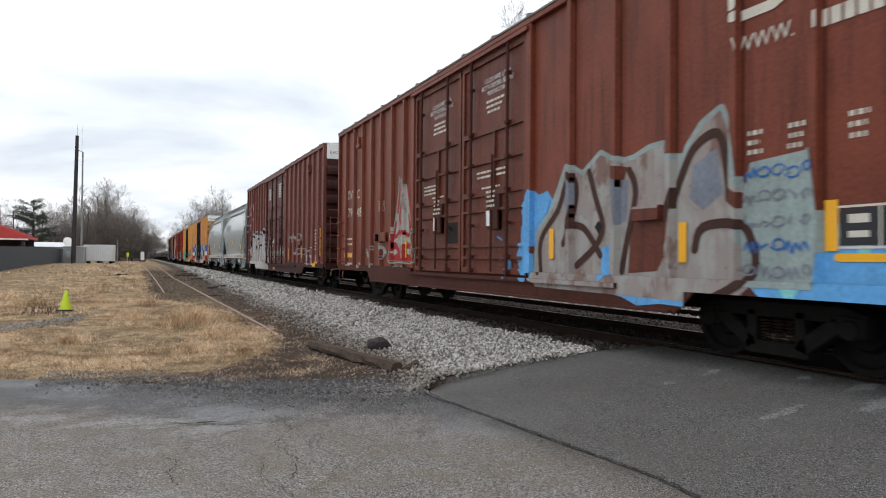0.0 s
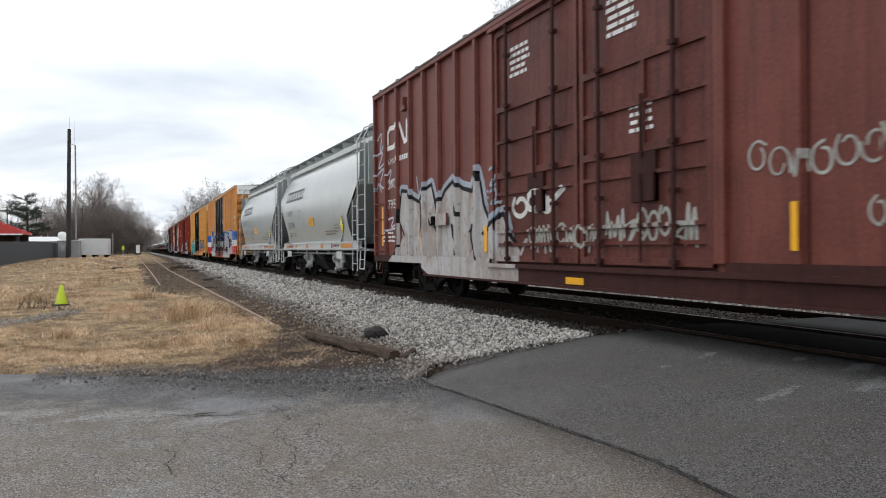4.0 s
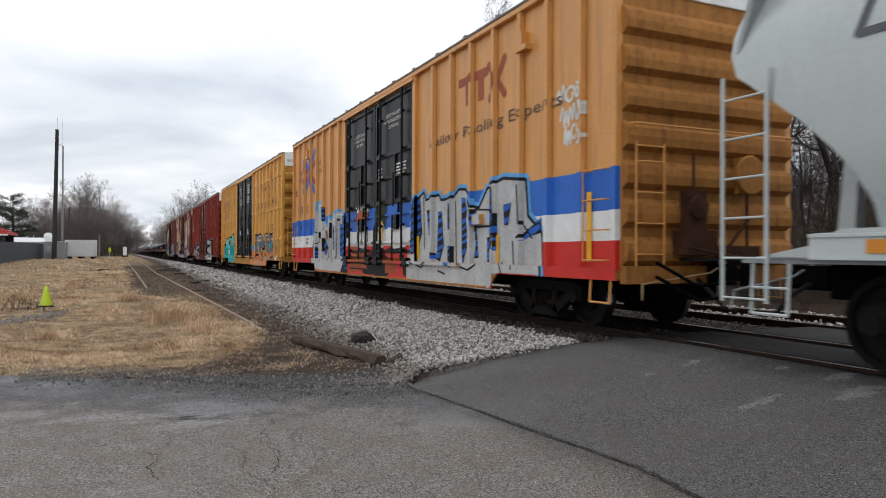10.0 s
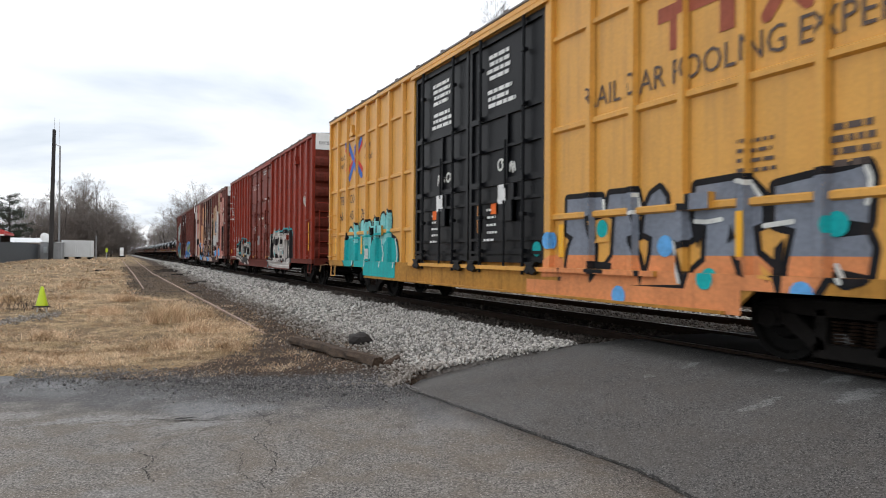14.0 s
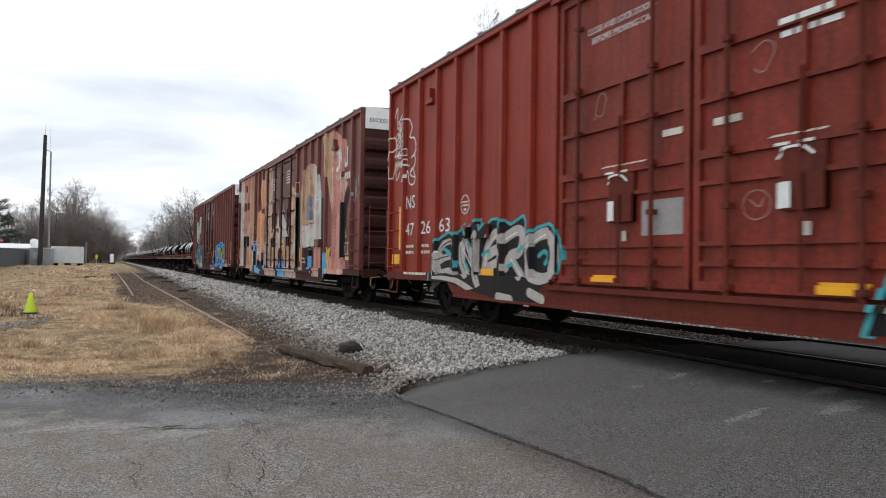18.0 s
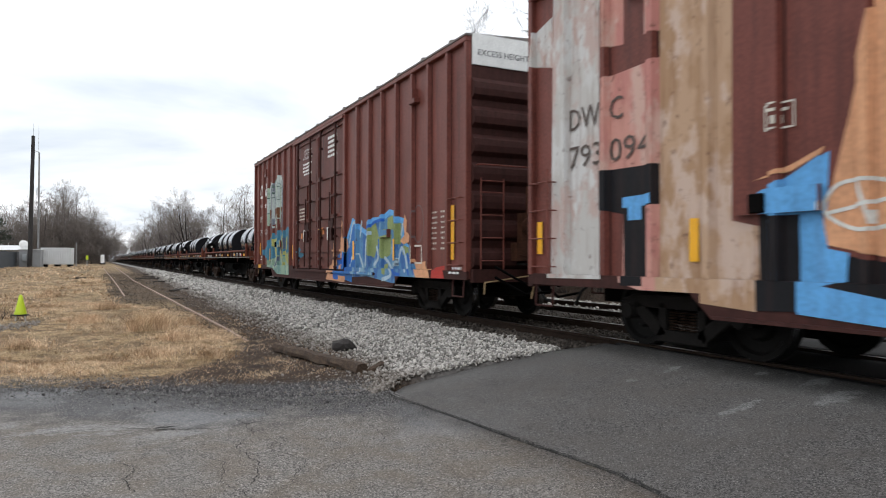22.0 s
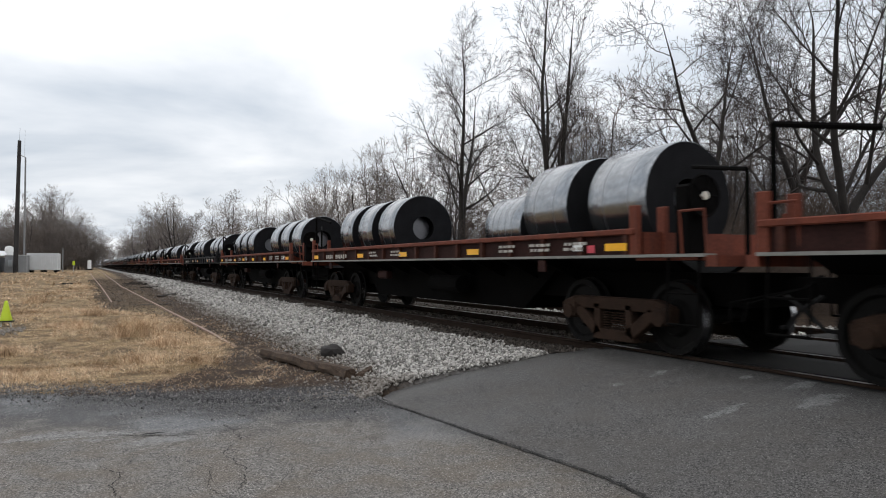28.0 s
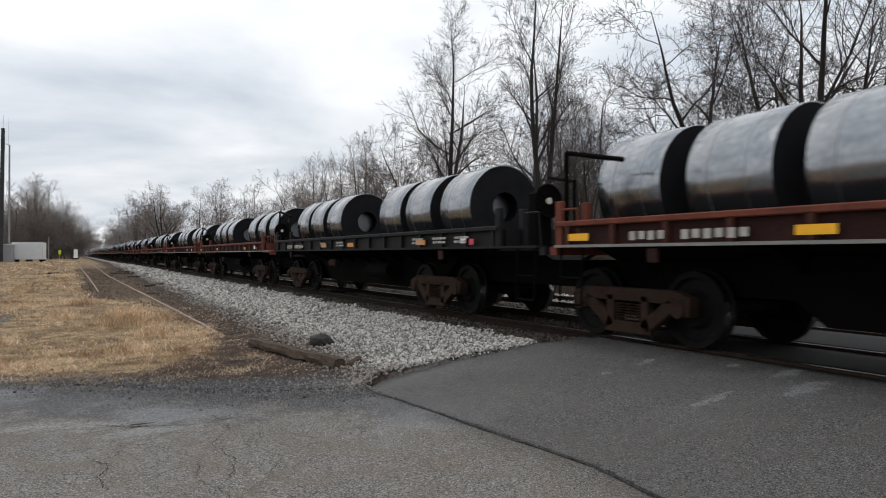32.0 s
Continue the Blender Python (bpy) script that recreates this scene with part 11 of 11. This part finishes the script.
    tagged(part("foliage", tubes(leaf, 3, "foliage", NEEDLE), None, ob, "dark green needle tufts"), kind="stuff")


build_trees()


# ---- sheds, fence, poles and small things ----
def build_sheds():
    g = lambda x, y: float(ground_z(x, y))
    # white trailer-like container
    ob = thing("container", "pale grey ribbed storage container on dark blocks", "container", pose(-4.75, 98.0, g(-4.75, 98), 0, 0, -6))
    part("body", boxes((-1.65, 1.65, -1.2, 1.2, 0.32, 2.36)), SHEDM, ob, bevel=0.02)
    rib = finish(boxes((-0.03, 0.03, -0.02, 0.02, 0.36, 2.32)), "rib", SHEDM)
    for i in range(14):
        part("rib", rib, None, ob, at=pose(-1.55 + i * 3.1 / 13, -1.215, 0))
    for x in (-1.4, 0.0, 1.4):
        part("block", boxes((x - 0.2, x + 0.2, -1.0, 1.0, -0.05, 0.32)), SOOT, ob)
    ob = thing("shed", "small grey equipment shed with a flat roof", "shed", pose(-7.4, 96.6, g(-7.4, 96.6), 0, 0, -8))
    part("wall", boxes((-1.12, 1.12, -0.9, 0.9, -0.05, 2.0)), material("mid_grey_cladding", rgb(0.27, 0.275, 0.28), 0.6, var=0.12, scale=1.5, fine=20), ob)
    part("roof", boxes((-1.2, 1.2, -1.0, 1.0, 2.0, 2.09)), SHEDM, ob)
    part("door", boxes((0.15, 0.85, -0.935, -0.9, 0.05, 1.85)), MATS["mid_grey_cladding"], ob)
    part("cabinet", boxes((-0.75, -0.35, -1.1, -0.9, 0.7, 1.5)), ZINC, ob, "grey meter cabinet")
    ob = thing("satellite_dish", "white satellite dish on a short mast", "satellite dish", pose(-8.15, 96.4, g(-8.15, 96.4)))
    bm = bmesh.new()
    rod(bm, (0, 0, -0.05), (0, 0, 2.5), 0.04, 8)
    part("mast", bm, ZINC, ob)
    bm = bmesh.new()
    lathe(bm, [(-0.10, 0.02), (-0.07, 0.35), (0.02, 0.62), (0.04, 0.62), (-0.04, 0.35), (-0.07, 0.02)], (0, 0, 0), "y", 20)
    part("dish", bm, WHITEP, ob, at=pose(0, -0.1, 2.62, -18, 0, 35))
    # long low building behind the fence
    ob = thing("low_building", "long low building with a pale metal roof behind the fence", "building", pose(-19, 108, g(-19, 108)))
    part("wall", boxes((-9.5, 9.5, -3, 3, -0.05, 2.1)), material("cream_cladding", rgb(0.36, 0.35, 0.33), 0.7, var=0.1, scale=1, fine=15), ob)
    bm = bmesh.new()
    prism(bm, [(-3.4, 2.1), (3.4, 2.1), (0, 2.75)], -9.8, 9.8, "x")
    part("roof", bm, SHEDM, ob, "pale metal roof")
    for x in (-6, -2, 2, 6):
        part("window", boxes((x - 0.6, x + 0.6, -3.03, -2.98, 0.9, 1.7)), BLACKP, ob)
    # open shelter with a red roof
    ob = thing("shelter", "open shelter with a red metal roof and dark posts", "shelter", pose(-13.2, 74.5, g(-13.2, 74.5)))
    bm = bmesh.new()
    prism(bm, [(-4.0, 2.45), (4.0, 2.45), (4.0, 2.62), (0.4, 4.1), (-0.4, 4.1), (-4.0, 2.62)], -3.2, 3.2)
    part("roof", bm, ROOFRED, ob, "red standing-seam roof")
    bm = bmesh.new()
    for i in range(17):
        for s in (-1, 1):
            prism(bm, [(s * 4.0, 2.62), (s * 0.4, 4.1), (s * 0.4, 4.14), (s * 4.0, 2.66)], -3.15 + i * 6.3 / 16 - 0.02, -3.15 + i * 6.3 / 16 + 0.02)
    part("roof_seams", bm, ROOFRED, ob)
    part("fascia", boxes((-4.02, 4.02, -3.24, -3.18, 2.36, 2.48)), WHITEP, ob)
    for x in (-3.6, -1.2, 1.2, 3.6):
        for y in (-2.9, 2.9):
            part("post", boxes((x - 0.12, x + 0.12, y - 0.12, y + 0.12, -0.05, 2.45)), BLACKP, ob)
    part("back_wall", boxes((-3.6, 3.6, 2.6, 2.7, -0.05, 2.45)), material("dark_brown_boarding", rgb(0.045, 0.032, 0.026), 0.8), ob)
    # porch-like house far behind
    ob = thing("house", "small distant house with a porch among trees", "house", pose(-14.4, 148, g(-14.4, 148)))
    part("wall", boxes((-1.6, 1.6, -0.6, 2.4, -0.05, 3.9)), material("grey_siding", rgb(0.16, 0.16, 0.155), 0.8), ob)
    bm = bmesh.new()
    prism(bm, [(-2.0, 3.9), (2.0, 3.9), (0, 4.9)], -1.4, 2.6)
    part("roof", bm, material("grey_shingles", rgb(0.12, 0.12, 0.12), 0.9), ob)
    for x in (-1.5, -0.5, 0.5, 1.5):
        part("porch_post", boxes((x - 0.07, x + 0.07, -1.25, -1.1, -0.05, 3.9)), WHITEP, ob)
    for x in (-0.8, 0.8):
        part("window", boxes((x - 0.35, x + 0.35, -0.64, -0.59, 2.3, 3.3)), BLACKP, ob)
    # fence
    ob = thing("fence", "tall fence with dark privacy mesh and metal posts", "fence", kind="structure")
    ys = np.arange(44, 100.1, 2.8)
    post = bmesh.new()
    rod(post, (0, 0, -0.1), (0, 0, 1.86), 0.035, 8)
    post = finish(post, "post", FENCEM)
    for a, b in zip(ys, ys[1:]):
        za, zb = g(-9, a), g(-9, b)
        bm = bmesh.new()
        for z0, z1, w in ((0.04, 1.76, 0.006), (1.76, 1.80, 0.02)):
            v = [bm.verts.new(p) for p in ((-9 - w, a, za + z0), (-9 + w, a, za + z0), (-9 + w, b, zb + z0), (-9 - w, b, zb + z0), (-9 - w, a, za + z1), (-9 + w, a, za + z1), (-9 + w, b, zb + z1), (-9 - w, b, zb + z1))]
            for f in ((3, 2, 1, 0), (4, 5, 6, 7), (0, 1, 5, 4), (1, 2, 6, 5), (2, 3, 7, 6), (3, 0, 4, 7)):
                bm.faces.new([v[i] for i in f])
        part("mesh_panel", bm, FENCEM, ob)
        part("post", post, None, ob, at=pose(-9.05, a, za))
    # poles
    ob = thing("utility_pole", "tall dark wooden pole beside the shed", "pole", pose(-7.47, 94.8, g(-7.47, 94.8), 0, 0.8, 0))
    bm = bmesh.new()
    rod(bm, (0, 0, -0.2), (0, 0, 15.5), 0.27, 12, 0.19)
    part("shaft", bm, material("dark_pole_wood", rgb(0.030, 0.027, 0.026), 0.85, var=0.3, scale=1.5, fine=25), ob)
    bm = bmesh.new()
    rod(bm, (0, 0, 15.4), (0.02, 0, 17.0), 0.03, 6, 0.015)
    part("antenna", bm, ZINC, ob)
    ob = thing("antenna_mast", "slim galvanised antenna mast with whip aerials", "mast", pose(-6.95, 99.5, g(-6.95, 99.5)))
    bm = bmesh.new()
    rod(bm, (0, 0, -0.2), (0, 0, 14.2), 0.12, 10, 0.09)
    part("mast", bm, material("weathered_mast", rgb(0.20, 0.20, 0.20), 0.6), ob)
    bm = bmesh.new()
    path_rod(bm, [(-0.5, 0, 14.4), (0, 0, 14.2)], 0.06, 6)
    path_rod(bm, [(-0.5, 0, 13.6), (-0.5, 0, 15.2)], 0.04, 6)
    rod(bm, (-0.1, 0, 14.2), (-0.08, 0, 17.6), 0.025, 6, 0.012)
    part("aerials", bm, SHEDM, ob)
    for x, y, h in ((-25.2, 174, 10.3), (-29.5, 176, 9.5)):
        ob = thing("utility_pole", "distant wooden utility pole with a cross arm", "pole", pose(x, y, g(x, y)), group="distant utility poles")
        bm = bmesh.new()
        rod(bm, (0, 0, -0.2), (0, 0, h), 0.16, 8, 0.11)
        part("shaft", bm, MATS["dark_pole_wood"], ob)
        part("cross_arm", boxes((-0.9, 0.9, -0.06, 0.06, h - 0.8, h - 0.65)), MATS["dark_pole_wood"], ob)
    # trackside markers
    ob = thing("marker_post", "yellow-green trackside marker on a post", "sign", pose(-1.62, 104.3, g(-1.62, 104.3)))
    bm = bmesh.new()
    rod(bm, (0, 0, -0.1), (0, 0, 1.1), 0.04, 8)
    part("post", bm, ZINC, ob)
    part("plate", boxes((-0.15, 0.15, -0.06, -0.03, 0.85, 1.40)), CONEM, ob, "yellow-green plate")
    ob = thing("pole", "thin weathered post by the track", "post", pose(-2.9, 104, g(-2.9, 104)))
    bm = bmesh.new()
    rod(bm, (0, 0, -0.1), (0, 0, 3.1), 0.07, 8)
    part("shaft", bm, MATS["weathered_mast"], ob)
    ob = thing("signal_box", "white trackside signal cabinet", "signal cabinet", pose(0.31, 141.7, g(0.31, 141.7)))
    part("cabinet", boxes((-0.32, 0.32, -0.3, 0.3, 0.2, 1.75)), WHITEP, ob, bevel=0.03)
    part("base", boxes((-0.5, 0.5, -0.45, 0.45, -0.1, 0.2)), SOOT, ob)
    # marker cones on legs
    for x, y in ((-1.77, 20.2), (-3.72, 21.6)):
        ob = thing("marker_cone", "lime-yellow marker cone on two pale legs", "cone", pose(x, y, g(x, y)), group="marker cones")
        bm = bmesh.new()
        lathe(bm, [(0.15, 0.145), (0.17, 0.14), (0.40, 0.085), (0.62, 0.038), (0.64, 0.025)], (0, 0, 0), "z", 20)
        part("cone", bm, CONEM, ob, "lime-yellow plastic cone", smooth=True)
        bm = bmesh.new()
        lathe(bm, [(0.12, 0.17), (0.13, 0.195), (0.145, 0.195), (0.155, 0.15)], (0, 0, 0), "z", 18)
        part("base_ring", bm, RUBBER, ob, "black rubber base")
        for s in (-1, 1):
            bm = bmesh.new()
            rod(bm, (s * 0.11, 0, -0.06), (s * 0.09, 0, 0.15), 0.018, 8)
            part("leg", bm, WHITEP, ob, "pale leg")
    # rotten timber and a rock at the toe of the ballast
    r = random.Random(9)

    def timber(name, label, pts, w, h):
        bm = bmesh.new()
        rings = []
        n = 14
        for i in range(n + 1):
            t = i / n
            k = t * (len(pts) - 1)
            j = min(int(k), len(pts) - 2)
            a, b = Vector(pts[j]), Vector(pts[j + 1])
            p = a.lerp(b, k - j)
            d = (b - a).normalized()
            s = Vector((-d.y, d.x, 0)).normalized()
            p = p + s * r.uniform(-0.02, 0.02)
            ring = []
            for ca, cz in ((-1, -0.6), (1, -0.6), (1.05, 0.1), (0.8, 0.9), (0.1, 1.0), (-0.75, 0.85), (-1.05, 0.1)):
                ring.append(bm.verts.new(p + s * (ca * w * r.uniform(0.8, 1.12)) + Vector((0, 0, cz * h * r.uniform(0.72, 1.1)))))
            rings.append(ring)
        for r0, r1 in zip(rings, rings[1:]):
            for i in range(7):
                bm.faces.new((r0[i], r0[(i + 1) % 7], r1[(i + 1) % 7], r1[i]))
        bm.faces.new(rings[0][::-1])
        bm.faces.new(rings[-1])
        me = finish(bm, name, WOODROT)
        tagged(new(name, me), label, "timber", "rotten timbers by the ballast")
    timber("rotten_timber", "long rotten brown timber lying at the foot of the ballast", [(2.78, 12.2, 0.075), (3.04, 10.45, 0.085), (3.28, 9.15, 0.095)], 0.095, 0.085)
    timber("broken_timber", "short split end of a rotten timber", [(3.36, 9.05, 0.06), (3.52, 9.2, 0.085), (3.68, 9.4, 0.10)], 0.055, 0.05)
    bm = bmesh.new()
    bmesh.ops.create_icosphere(bm, subdivisions=2, radius=1.0)
    for v in bm.verts:
        k = 1 + 0.22 * noise.noise(v.co * 1.7) + 0.1 * noise.noise(v.co * 4)
        v.co = Vector((v.co.x * 0.17 * k, v.co.y * 0.24 * k, max(v.co.z * 0.14 * k, -0.06)))
    ob = tagged(new("rock", finish(bm, "rock", material("dark_rock", rgb(0.022, 0.018, 0.016), 0.85, var=0.4, scale=9, fine=60, bump=0.6, bump_dist=0.01))), "dark rounded rock lying on the ballast", "rock")
    ob.matrix_basis = pose(3.66, 11.2, float(ground_z(3.66, 11.2)) + 0.05, 0, 0, 25)
    # loose old ties dumped along the ballast
    tie = finish(boxes((-0.95, 0.95, -0.10, 0.10, 0, 0.16)), "old_tie", TIE, bevel=0.02)
    for x, y, a, tl in ((3.6, 43, 22, 1), (3.4, 47.5, -25, 1), (3.2, 52, 50, 0), (3.5, 58, -8, 1), (2.9, 49.0, 20, 0), (-0.9, 51, 60, 0), (3.2, 33.5, 65, 1)):
        ob = tagged(new("old_tie", tie), "loose rotten railway tie lying by the ballast", "railway tie", "loose ties by the ballast")
        ob.matrix_basis = pose(x, y, g(x, y) - 0.09, 0, -tl, a)
    # thin twigs and weeds round the marker cone
    segs = []
    for _ in range(90):
        p = Vector((r.gauss(-2.3, 0.35), r.gauss(20.9, 0.3), 0.03))
        d = Vector((r.gauss(0, 0.4), r.gauss(0, 0.4), 1)).normalized() * r.uniform(0.15, 0.45)
        segs.append((tuple(p), tuple(p + d), 0.006, 0.002))
    tagged(new("weeds", tubes(segs, 3, "weeds", TWIG)), "dry brown weed stalks beside the cone", "weeds", kind="stuff")


build_sheds()


# ---- what moves ----
def travel(t):
    """How far the train has rolled: it slowly gathers speed."""
    return 6.1371 * t + 0.02990 * t * t / 2 - 0.000136 * t ** 3 / 6


def motions():
    for c in list(BOXCARS.values()) + HOPPERS:
        walk(c["ob"], [(t, pose(TRACK_X, c["q"] - travel(t), RAIL_Z)) for t in range(33)])
    for ob, q0 in COIL_CARS:
        walk(ob, [(t, pose(TRACK_X, q0 - travel(t), RAIL_Z)) for t in range(33)])
    for ob, q0, z in LOADS:
        walk(ob, [(t, pose(TRACK_X, q0 - travel(t), RAIL_Z + z)) for t in range(0, 33)])
    for w, u in ROLLING:
        rows = [(k / 10, pose(0, u, WHEEL_R, math.degrees(travel(k / 10) / WHEEL_R) % 360)) for k in range(321)]
        walk(w, rows)


motions()
